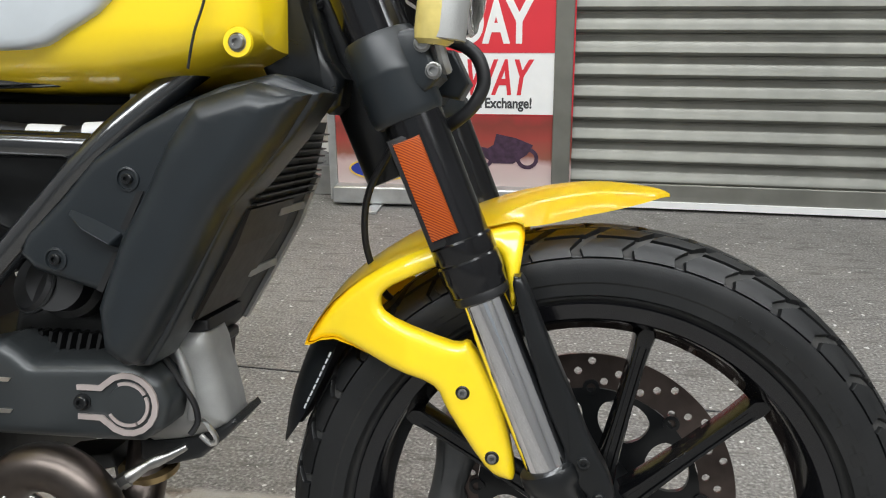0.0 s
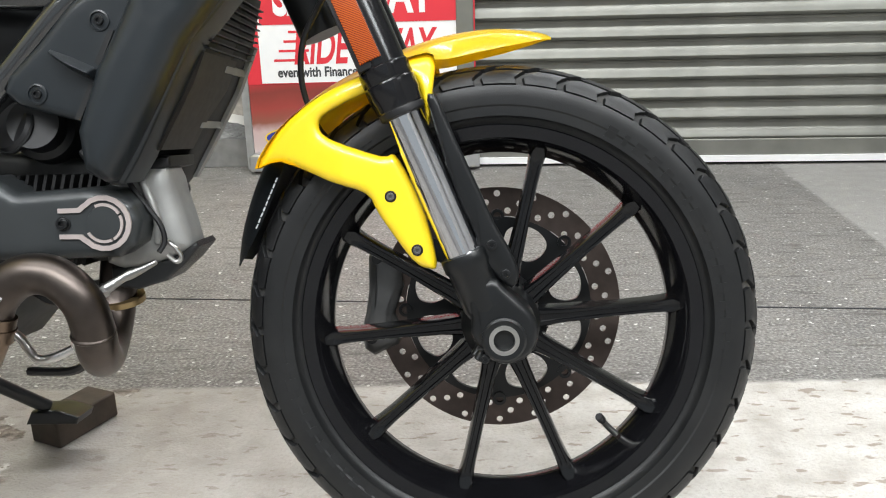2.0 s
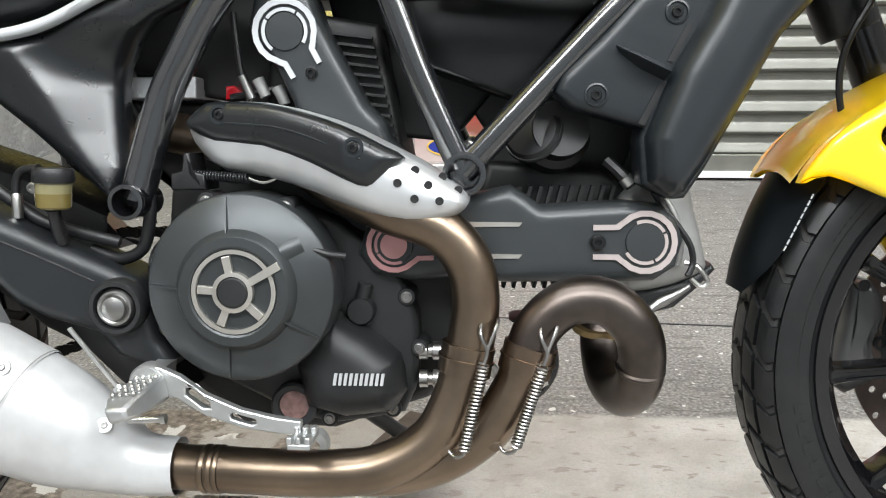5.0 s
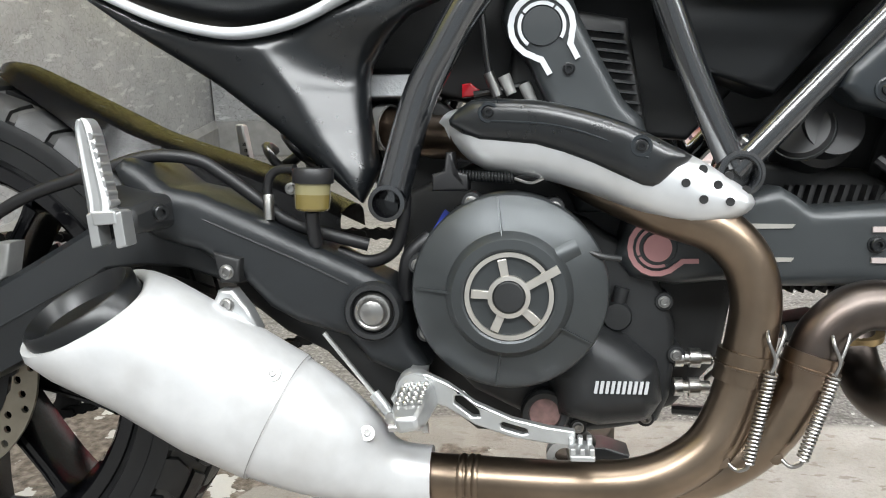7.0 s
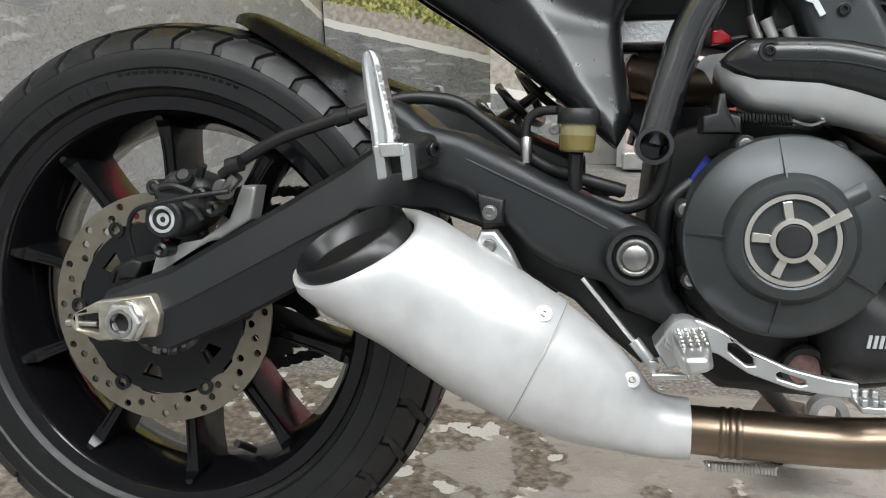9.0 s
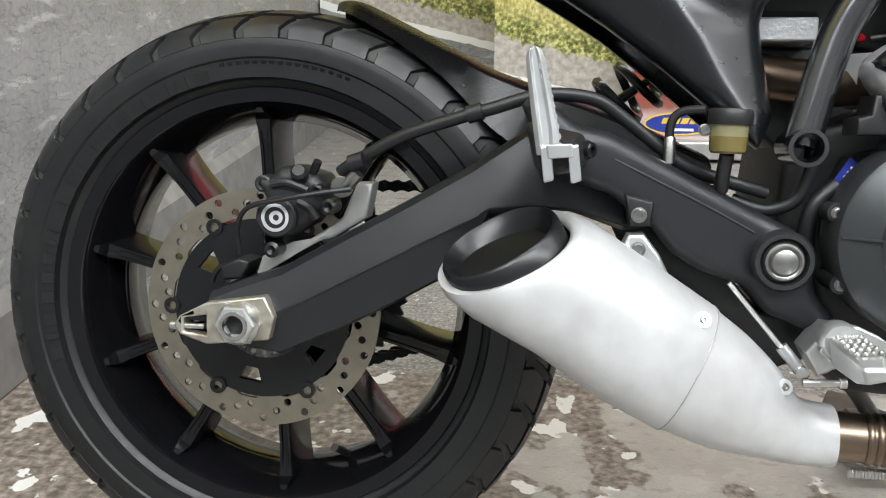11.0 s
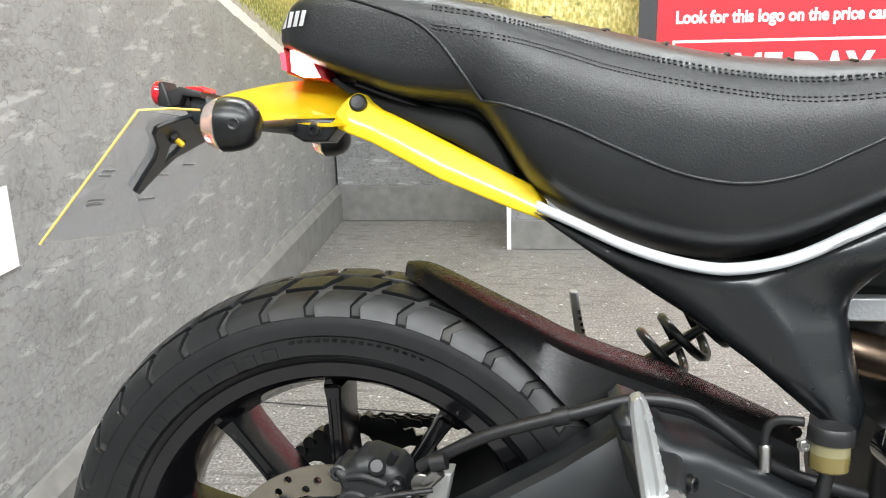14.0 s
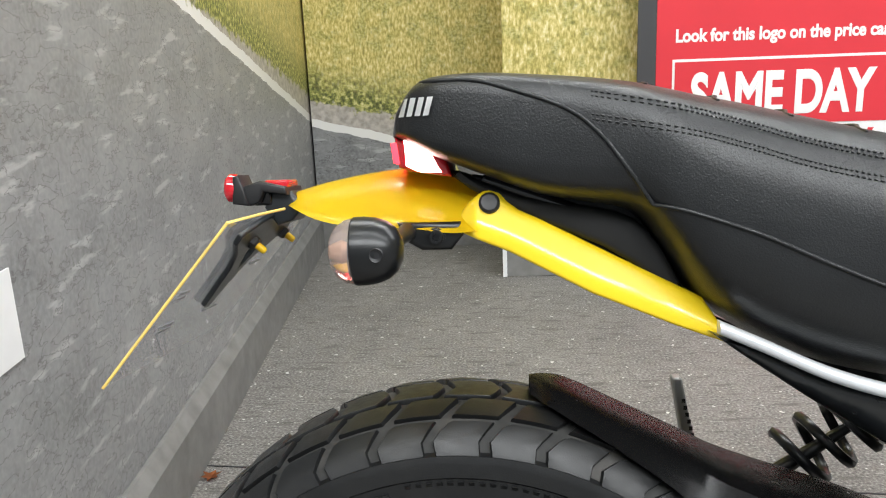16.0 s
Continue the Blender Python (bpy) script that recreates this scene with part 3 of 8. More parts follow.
# the side wall runs a little askew towards the camera's side
side = slab("wall_west", MURAL_SIDE, "side wall printed with a grey country road", -0.15, 0.0, -3.7, 0.05, 0, 2.98)
side.matrix_basis = pose(-0.79, 2.985, 0, 0, 0, 3.6)
side_skirt = part("skirting_west", sheet([(0.001, 0.0), (0.028, 0.0), (0.028, 0.13), (0.01, 0.16), (0.001, 0.16)], -3.7, 0.0), SKIRT, smooth=0)
side_skirt.matrix_basis = pose(-0.79, 2.985, 0.002, 0, 0, 3.6)
structure(side_skirt, "grey sloped skirting along the printed side wall", "skirting")
notice = part("wall_notice", box(0.002, 0.005, -2.8, -2.555, 0.525, 0.655), WHITE_PRINT, smooth=0)
notice.matrix_basis = pose(-0.79, 2.985, 0, 0, 0, 3.6)
tagged(notice, "plain white paper notice stuck on the printed wall", "notice")

# floor joint lines
joint = part("floor_joint", box(-0.75, 3.4, -0.002, 0.002, 0.0008, 0.0022), GREY_PRINT, smooth=0)
joint.matrix_basis = pose(0, 1.012, 0, 0, 0, -4.6)
structure(joint, "thin dark saw-cut joint across the floor", "joint")

# roller shutter: interlocking curved slats
shutter = new("roller_shutter")
shutter.matrix_basis = pose(1.42, 2.41, 0, 0, 0, -3.0)
tagged(shutter, "grey galvanised steel roller shutter of curved slats, closed", "shutter")
PITCH = 0.0765
prof = [(0.0, 0.0), (0.012, 0.004), (0.02, 0.014), (0.016, 0.03), (0.0, 0.05), (-0.012, 0.064), (-0.008, 0.074), (0.004, 0.0762)]
bm = bmesh.new()
rows = [[bm.verts.new((x, -d, z)) for d, z in prof] + [bm.verts.new((x, -d + 0.004, z)) for d, z in reversed(prof)] for x in (0.0, 3.6)]
for k in range(len(rows[0])):
    j = (k + 1) % len(rows[0])
    bm.faces.new((rows[0][k], rows[0][j], rows[1][j], rows[1][k]))
slat = part("slat", bm, GALVANISED, shutter, smooth=50)
slat.matrix_basis = pose(0, 0, 0.095)
for k in range(1, 37):
    again(slat, pose(0, 0, 0.095 + k * PITCH))
bottom = sheet([(0.0, 0.035), (3.6, 0.035), (3.6, 0.1), (0.0, 0.1)], -0.018, 0.012)
part("bottom_rail", bottom, GALVANISED, shutter, bevel=0.004)
# white strip paints the light that shows under the shutter
part("gap_light_strip", box(0, 3.6, -0.03, -0.005, 0.012, 0.036), WHITE_PRINT, shutter, "white strip for the light in the gap at the foot", smooth=0)
part("guide", box(-0.05, 0.015, -0.05, 0.05, 0.001, 2.97), GALVANISED, shutter, "upright steel guide", smooth=0, bevel=0.004)

# pull-up banner
banner = new("pull_up_banner")
banner.matrix_basis = pose(1.0, 2.375, 0.0) @ Matrix.Diagonal((1.032, 1, 1, 1))
tagged(banner, "red and white pull-up sales banner on a silver base", "banner")


def banner_picture():
    m = bpy.data.materials.new("banner_road_print")
    m.use_nodes = True
    nt = m.node_tree
    b = nt.nodes["Principled BSDF"]
    tc = nt.nodes.new("ShaderNodeTexCoord")
    sep = nt.nodes.new("ShaderNodeSeparateXYZ")
    nt.links.new(tc.outputs["Object"], sep.inputs[0])
    n = nt.nodes.new("ShaderNodeTexNoise")
    n.inputs["Scale"].default_value, n.inputs["Detail"].default_value = 9, 8
    nt.links.new(tc.outputs["Object"], n.inputs["Vector"])
    add = nt.nodes.new("ShaderNodeMath")
    add.operation = "MULTIPLY_ADD"
    nt.links.new(n.outputs["Fac"], add.inputs[0])
    add.inputs[1].default_value = 0.09
    nt.links.new(sep.outputs["Z"], add.inputs[2])
    r = nt.nodes.new("ShaderNodeValToRGB")
    stops = ((0.0, (0.55, 0.4, 0.38)), (0.1, (0.62, 0.5, 0.47)), (0.13, (0.52, 0.42, 0.4)), (0.2, (0.55, 0.4, 0.39)), (0.235, (0.26, 0.09, 0.06)), (0.3, (0.33, 0.05, 0.04)), (0.36, (0.22, 0.04, 0.03)), (0.42, (0.5, 0.03, 0.04)), (0.5, (0.6, 0.025, 0.04)))
    while len(r.color_ramp.elements) < len(stops):
        r.color_ramp.elements.new(0.5)
    for e, (p, c) in zip(r.color_ramp.elements, stops):
        e.position, e.color = p, (*c, 1)
    nt.links.new(add.outputs[0], r.inputs["Fac"])
    nt.links.new(r.outputs["Color"], b.inputs["Base Color"])
    b.inputs["Roughness"].default_value = 0.45
    return m


part("banner_cloth", box(-0.425, 0.425, -0.001, 0.0015, 0.075, 2.0), banner_picture(), banner, "red sheet printed with a road and lettering", smooth=0)
bm = sheet([(-0.435, 0.012), (0.435, 0.012), (0.435, 0.07), (0.42, 0.078), (-0.42, 0.078), (-0.435, 0.07)], -0.06, 0.05)
part("banner_base", bm, ALUMINIUM, banner, "silver aluminium base", bevel=0.006)
for fx in (-0.27, 0.27):
    part("foot", box(fx - 0.02, fx + 0.02, -0.16, 0.1, 0.001, 0.011), ALUMINIUM, banner, smooth=0, bevel=0.002)
part("pole", lathe([(0.012, 0), (0.012, 2.0)], (0, 0.03, 0.03), (0, 0, 1), 12), ALUMINIUM, banner)
part("edge_strip", box(-0.4545, -0.4265, -0.004, 0.004, 0.012, 0.6), ALUMINIUM, banner, "pale upright edge of the stand", smooth=0)
part("edge_band", box(-0.486, -0.4265, -0.006, 0.004, 0.602, 2.0), GREY_PRINT, banner, "black upright edge band", smooth=0)
part("red_panel", box(-0.425, 0.425, -0.0025, -0.0012, 0.343, 1.75), RED_PRINT, banner, smooth=0)
part("white_panel", box(-0.372, 0.385, -0.0045, -0.0027, 0.347, 0.791), WHITE_PRINT, banner, smooth=0)
part("red_box", box(-0.364, 0.377, -0.0062, -0.0048, 0.565, 0.782), RED_PRINT, banner, smooth=0)
UP = pose(0, 0, 0, 90)


def banner_text(body, x, z, size, mat, y, shear=0.0, width=None, bold=0.0):
    ob = text(banner, "lettering", body, size, pose(x, y, z) @ UP, mat, 0.0004, shear)
    ob.data.bevel_depth, ob.data.bevel_resolution = bold, 1
    if width:
        bpy.context.view_layer.update()
        ob.scale = (width / max(ob.dimensions.x, 1e-3), 1, 0.08)
    return ob


banner_text("SAME DAY", -0.31, 0.604, 0.195, WHITE_PRINT, -0.0068, 0, 0.61, 0.0075)
banner_text("RIDE AWAY", -0.25, 0.42, 0.173, RED_PRINT, -0.0052, 0.25, 0.55, 0.004)
for k in range(4):
    part("speed_line", box(-0.32 + 0.02 * k, -0.2 + 0.012 * k, -0.0054, -0.0048, 0.428 + 0.035 * k, 0.437 + 0.035 * k), RED_PRINT, banner, smooth=0)
banner_text("even with Finance & Part Exchange!", -0.31, 0.37, 0.051, GREY_PRINT, -0.0052, 0, 0.61, 0.0016)
banner_text("Look for this logo on the price card", -0.365, 0.849, 0.058, WHITE_PRINT, -0.0032, 0, 0.72, 0.0022)
part("white_panel", box(-0.365, 0.385, -0.0045, -0.0027, 0.988, 1.33), WHITE_PRINT, banner, smooth=0)
BLUE = material("blue_print", (0.02, 0.04, 0.3), 0.4, var=0.05)
GOLD = material("gold_print", (0.75, 0.5, 0.06), 0.4, var=0.1)
oval = [(-0.255 + 0.125 * math.cos(a), 0.135 + 0.043 * math.sin(a)) for a in (k * math.tau / 40 for k in range(40))]
part("oval_badge", sheet(oval, -0.0032, -0.0014), BLUE, banner, "blue oval badge with a gold rim", smooth=0)
part("badge_rim", sheet(oval, -0.0042, -0.0034, holes=[inset_loop(oval, 0.006)]), GOLD, banner, smooth=0)
bm = bars([0.025, 0.03, 0.025, 0.02], 0.006, 0.022, -0.32, -0.0034, 0.135, 0.008)
part("badge_shape", bm, GOLD, banner, smooth=0)
part("badge_line", box(-0.3, -0.205, -0.0042, -0.0034, 0.108, 0.118), WHITE_PRINT, banner, smooth=0)
# printed motorcycle on the banner: flat dark shapes
bm = bmesh.new()
for cx in (0.11, 0.27):
    sheet(circle(cx, 0.185, 0.04, 24), -0.003, -0.0014, holes=[circle(cx, 0.185, 0.026, 24)], bm=bm)
sheet([(0.1, 0.2), (0.15, 0.235), (0.16, 0.275), (0.23, 0.26), (0.29, 0.235), (0.27, 0.2), (0.22, 0.165), (0.15, 0.165)], -0.0034, -0.0014, bm=bm)
part("printed_motorcycle", bm, material("dark_violet_print", (0.05, 0.025, 0.05), 0.4, var=0.4, scale=60), banner, "dark printed picture of a motorcycle", smooth=0)

# small things on the floor
leaf_mat = material("dry_leaf", (0.32, 0.1, 0.03), 0.7, var=0.3, scale=60)
bm = bmesh.new()
ring = [(0.0, -0.022), (0.006, -0.01), (0.02, -0.012), (0.013, 0.0), (0.024, 0.012), (0.009, 0.01), (0.004, 0.026), (-0.006, 0.011), (-0.022, 0.013), (-0.012, 0.0), (-0.02, -0.012), (-0.006, -0.01)]
vs = [bm.verts.new((x, y, 0.006 + 0.2 * abs(x))) for x, y in ring]
c = bm.verts.new((0, 0, 0.0025))
for k in range(len(vs)):
    bm.faces.new((vs[k], vs[(k + 1) % len(vs)], c))
bmesh.ops.solidify(bm, geom=bm.faces, thickness=0.0008)
leaf = part("dry_leaf", bm, leaf_mat)
leaf.location = (-0.615, 1.01, 0.0)
tagged(leaf, "curled orange-brown dry leaf lying on the floor", "leaf")

block = part("wood_block", box(-0.032, 0.032, -0.062, 0.062, 0.0, 0.045), WOOD_BLOCK, bevel=0.003)
block.matrix_basis = pose(0.735, 0.345, 0.0005, 0, 0, -24)
tagged(block, "dark stained wooden block under the side stand", "block")

# ---- the motorcycle ----
bike = new("motorcycle")
bike.rotation_euler = (radians(-10), 0, 0)
tagged(bike, "yellow and black roadster motorcycle leaning on its side stand", "motorcycle")


def crown_point(cx, cz, R, half, crown, a, s, h=0.0):
    """A point on a tyre's rounded tread: angle a round the wheel, s from -1 to 1 across."""
    th = s * radians(86)
    e = 0.74
    r = R - crown + crown * abs(math.cos(th)) ** e + h * math.cos(th)
    y = half * math.copysign(abs(math.sin(th)) ** e, th) + h * math.sin(th)
    return Vector((cx + r * math.cos(a), y, cz + r * math.sin(a)))


# outlines of the tread blocks: along one step, across the half tread
BLOCKS = (
    [(-0.15, 0.505), (0.58, 0.505), (0.7, 0.545), (0.955, 0.765), (0.905, 0.93), (0.065, 0.93), (0.1, 0.765)],
    [(-0.2, 0.455), (0.63, 0.455), (0.36, 0.19), (0.28, 0.175), (-0.5, 0.175), (-0.47, 0.21)],
    [(-0.05, 0.135), (0.8, 0.135), (0.62, 0.0), (0.8, -0.135), (-0.05, -0.135), (-0.23, 0.0)],
)


def tread(cx, cz, R, half, crown, count, parent, span=1.0):
    """Raised, chamfered tread blocks in interlocking rows round a tyre."""
    bm = bmesh.new()
    step = math.tau / count
    for row, outline in enumerate(BLOCKS):
        for sgn in ((-1, 1) if row < 2 else (1,)):
            mu, ms = sum(p[0] for p in outline) / len(outline), sum(p[1] for p in outline) / len(outline)
            for k in range(count):
                rings = []
                for grow, h in ((0.965, -0.0058), (0.945, -0.0012), (0.91, 0.0)):
                    ring = []
                    for j, (u, s) in enumerate(outline):
                        u2, s2 = outline[(j + 1) % len(outline)]
                        for f in (0.0, 0.5):
                            uu, ss = u + (u2 - u) * f, s + (s2 - s) * f
                            uu, ss = mu + (uu - mu) * grow, ms + (ss - ms) * grow
                            ring.append(bm.verts.new(crown_point(cx, cz, R, half, crown, (k + uu + (0.5 if sgn > 0 and row < 2 else 0)) * step, sgn * ss * span, h)))
                    rings.append(ring)
                for a, b in zip(rings, rings[1:]):
                    for j in range(len(a)):
                        bm.faces.new((a[j], a[(j + 1) % len(a)], b[(j + 1) % len(a)], b[j]))
                c = bm.verts.new(crown_point(cx, cz, R, half, crown, (k + mu + (0.5 if sgn > 0 and row < 2 else 0)) * step, sgn * ms * span, 0.0008))
                for j in range(len(rings[-1])):
                    bm.faces.new((rings[-1][j], rings[-1][(j + 1) % len(rings[-1])], c))
    ob = part("tread", bm, RUBBER, parent, "worn rubber tread blocks", smooth=32)
    return tagged(ob, "worn rubber tread blocks", kind="stuff")


def arc_bars(cx, cz, r, h, y, a0, widths, gap, out=0.0026):
    """Raised plain bars round a sidewall in place of lettering."""
    bm = bmesh.new()
    a = a0
    for w in widths:
        da = w / r
        quad = [(rr, aa) for rr, aa in ((r, a), (r + h, a), (r + h, a - da), (r, a - da))]
        top = [bm.verts.new((cx + rr * math.cos(aa), y - (out if rr > r else 0), cz + rr * math.sin(aa))) for rr, aa in quad]
        low = [bm.verts.new((cx + rr * math.cos(aa), y + 0.004, cz + rr * math.sin(aa))) for rr, aa in quad]
        bm.faces.new(top)
        for k in range(4):
            bm.faces.new((top[k], top[(k + 1) % 4], low[(k + 1) % 4], low[k]))
        a -= da + gap / r
    return bm


def wheel(name, cx, cz, R, half, crown, bead, rim_in, rim_half, count, spoke_phase, spoke_faces, label, span=1.0):
    s = rim_half
    ring = [(bead + 0.004, -s - 0.004), (bead + 0.007, -s), (bead - 0.006, -s + 0.006), (bead - 0.018, -s * 0.5), (bead - 0.018, s * 0.5), (bead - 0.006, s - 0.006), (bead + 0.007, s), (bead + 0.004, s + 0.004), (bead - 0.01, s + 0.002), (bead - 0.016, s - 0.006), (rim_in + 0.008, s * 0.45), (rim_in, s * 0.2), (rim_in, -s * 0.2), (rim_in + 0.008, -s * 0.45), (bead - 0.016, -s + 0.006), (bead - 0.01, -s - 0.002)]
    rim = part(name, lathe(ring, (cx, 0, cz), segs=96, closed=True), GLOSS, bike, label)
    prof, floor_ring = [], []
    for k in range(-24, 25):
        s = k / 24
        drop = 0.0 if abs(s) > 0.9 * span else -0.0056
        p = crown_point(0, 0, R, half, crown, 0, s, drop)
        prof.append((p.x, p.y))
        if abs(s) <= 0.88 * span:
            q = crown_point(0, 0, R, half, crown, 0, s, drop + 0.0005)
            floor_ring.append((q.x, q.y))
    low = R - crown
    prof = [(bead - 0.002, -rim_half * 0.96), (bead + 0.008, -rim_half - 0.003), (bead + 0.012, -rim_half - 0.007), (bead + 0.0145, -half * 0.955), (low - 0.008, -half * 0.966), (low - 0.005, -half * 0.968), (low - 0.003, -half * 0.992)] + prof + [(low - 0.012, half * 0.99), (bead + 0.008, rim_half + 0.003), (bead - 0.002, rim_half * 0.96)]
    part("tyre", lathe(prof, (cx, 0, cz), segs=128, closed=True), RUBBER, rim, "black road tyre with dusty sidewall", smooth=24)
    floor_ring += [(r - 0.003, y) for r, y in reversed(floor_ring)]
    part("groove_floor", lathe(floor_ring, (cx, 0, cz), segs=128, closed=True), GROOVE, rim, "dusty grey tread grooves", smooth=50)
    tread(cx, cz, R, half, crown, count, rim, span)
    # spokes: grooved tapering beams
    bm = bmesh.new()
    rings = []
    near, far, root = spoke_faces
    for r, w, d, f, g in ((0.036, 0.013, near, far, 0.0028), (0.07, 0.0095, near, far, 0.0028), (0.13, 0.0076, near, far * 0.8, 0.0026), (rim_in - 0.03, 0.0076, near * 1.02, far * 0.7, 0.002), (rim_in - 0.01, 0.0084, near * 1.06, far * 0.7, 0.0008), (rim_in + 0.002, 0.0098, near * 1.1, far * 0.7, 0.0), (rim_in + 0.009, 0.006, (near + root) * 0.55, far * 0.6, 0.0), (rim_in + 0.016, 0.003, root, far * 0.5, 0.0)):
        sec = ((-w, -d + 0.004), (-w * 0.8, -d), (-w * 0.45, -d), (-w * 0.32, -d + g), (w * 0.32, -d + g), (w * 0.45, -d), (w * 0.8, -d), (w, -d + 0.004), (w, f), (-w, f))
        rings.append([(r, y, t) for t, y in sec])
    spoke = part("spoke", loft(rings, bm), SPOKE, rim, smooth=25)
    spoke.matrix_basis = pose(cx, 0, cz, 0, -spoke_phase, 0)
    for k in range(1, 10):
        again(spoke, pose(cx, 0, cz, 0, -spoke_phase - 36 * k, 0))
    return rim


FX, FZ = 1.445, 0.313
fw = wheel("front_wheel", FX, FZ, 0.307, 0.058, 0.044, 0.233, 0.2055, 0.042, 38, 5, (0.02, 0.016, 0.027), "gloss black ten-spoke cast front wheel", 0.88)
part("hub", lathe([(0.02, -0.07), (0.034, -0.07), (0.036, -0.045), (0.047, -0.03), (0.05, 0.0), (0.047, 0.03), (0.052, 0.045), (0.052, 0.06), (0.02, 0.06)], (FX, 0, FZ), closed=True), SATIN, fw)
bm = arc_bars(FX, FZ, 0.252, 0.013, -0.0558, radians(62), (0.012, 0.006, 0.014, 0.012, 0.01, 0.01, 0.006, 0.02, 0.012, 0.01, 0.012, 0.012, 0.01, 0.018, 0.01), 0.009)
tagged(part("sidewall_mark", bm, RUBBER, fw, smooth=0), "raised bars in place of lettering", kind="stuff")
bm = arc_bars(FX, FZ, 0.252, 0.013, -0.0558, radians(232), (0.012, 0.01, 0.006, 0.014, 0.012, 0.01, 0.01, 0.012, 0.014, 0.01), 0.009)
tagged(part("sidewall_mark", bm, RUBBER, fw, smooth=0), "raised bars in place of lettering", kind="stuff")
bm = arc_bars(FX, FZ, 0.262, 0.004, -0.0558, radians(150), (0.005,) * 14, 0.004)
tagged(part("sidewall_mark", bm, RUBBER, fw, smooth=0), "raised bars in place of lettering", kind="stuff")
va = Vector((FX + 0.203 * math.cos(radians(-46)), -0.008, FZ + 0.203 * math.sin(radians(-46))))
part("valve", tube([va, va + Vector((-0.012, -0.012, 0.014)), va + Vector((-0.02, -0.026, 0.026))], 0.0042, 10), STEEL, fw)
tip = va + Vector((-0.02, -0.026, 0.026))
part("valve_cap", lathe([(0.0045, 0), (0.0052, 0.003), (0.0052, 0.012), (0.004, 0.014)], tip, Vector((-0.5, -0.8, 0.7)).normalized(), 10), HOSE, fw)


def brake_disc(parent, cx, cy, cz, r_out, r_in, rows, count, mat, arms, label, thick=0.004, solid=False):
    holes = []
    for k in range(count):
        r = rows[k % len(rows)]
        a = k * math.tau / count
        holes.append(circle(cx + r * math.cos(a), cz + r * math.sin(a), 0.0044, 8))
    n = 72
    inner = [(cx + (r_in + (0.004 if (k // 3) % 2 else 0)) * math.cos(k * math.tau / n), cz + (r_in + (0.004 if (k // 3) % 2 else 0)) * math.sin(k * math.tau / n)) for k in range(n)]
    d = part("brake_disc", sheet(circle(cx, cz, r_out, 96), cy - thick / 2, cy + thick / 2, holes=[inner] + holes), mat, parent, label, smooth=30)
    if solid:
        cuts = []
        for k in range(6):
            a0 = k * math.tau / 6 + 0.35
            cuts.append([(cx + r * math.cos(a0 + da), cz + r * math.sin(a0 + da)) for r, da in ((0.066, -0.1), (0.066, 0.1), (0.082, 0.16), (0.082, -0.16))])
        bm = sheet(circle(cx, cz, r_in + 0.001, 64), cy - 0.003, cy + 0.004, holes=[circle(cx, cz, 0.045, 32)] + cuts)
    else:
        cuts = []
        for k in range(arms):
            a0 = (k + 0.5) * math.tau / arms
            ring = [(cx + r * math.cos(a0 + da), cz + r * math.sin(a0 + da)) for r, da in ((0.073, -0.2), (0.07, 0.0), (0.073, 0.2), (0.088, 0.3), (0.104, 0.27), (0.112, 0.14), (0.114, 0.0), (0.112, -0.14), (0.104, -0.27), (0.088, -0.3))]
            cuts.append([(p.x, p.y) for p in spline([Vector((x, z, 0)) for x, z in ring], 3, True)])
        bm = sheet(circle(cx, cz, r_in + 0.003, 72), cy - 0.003, cy + 0.004, holes=[circle(cx, cz, 0.045, 32)] + cuts)
    for k in range(arms):
        a = k * math.tau / arms
        part("bobbin", lathe([(0.009, -0.006), (0.009, 0.004), (0.005, 0.004), (0.005, -0.006)], (cx + (r_in + 0.004) * math.cos(a), cy, cz + (r_in + 0.004) * math.sin(a)), segs=14, closed=True), SATIN, parent)
    part("disc_carrier", bm, SATIN, parent, "black disc carrier")
    return d


brake_disc(fw, FX, 0.068, FZ, 0.159, 0.118, (0.151, 0.14, 0.129), 60, DISC_BROWN, 8, "brown drilled front brake disc")
# front caliper behind the wheel
cal = part("front_caliper", pillow([(1.265, 0.289), (1.268, 0.262), (1.281, 0.253), (1.313, 0.268), (1.318, 0.285), (1.309, 0.31), (1.322, 0.345), (1.318, 0.372), (1.305, 0.388), (1.285, 0.392), (1.277, 0.386), (1.276, 0.34), (1.271, 0.31)], 0.115, 0.05, 0.012), CALIPER_GREY, bike, "dark grey radial brake caliper")
for bx, bz in ((1.28, 0.28), (1.29, 0.385)):
    part("caliper_bolt", lathe([(0.007, 0), (0.007, 0.012), (0.005, 0.012)], (bx, 0.052, bz), (0, -1, 0), 12), SATIN, cal)
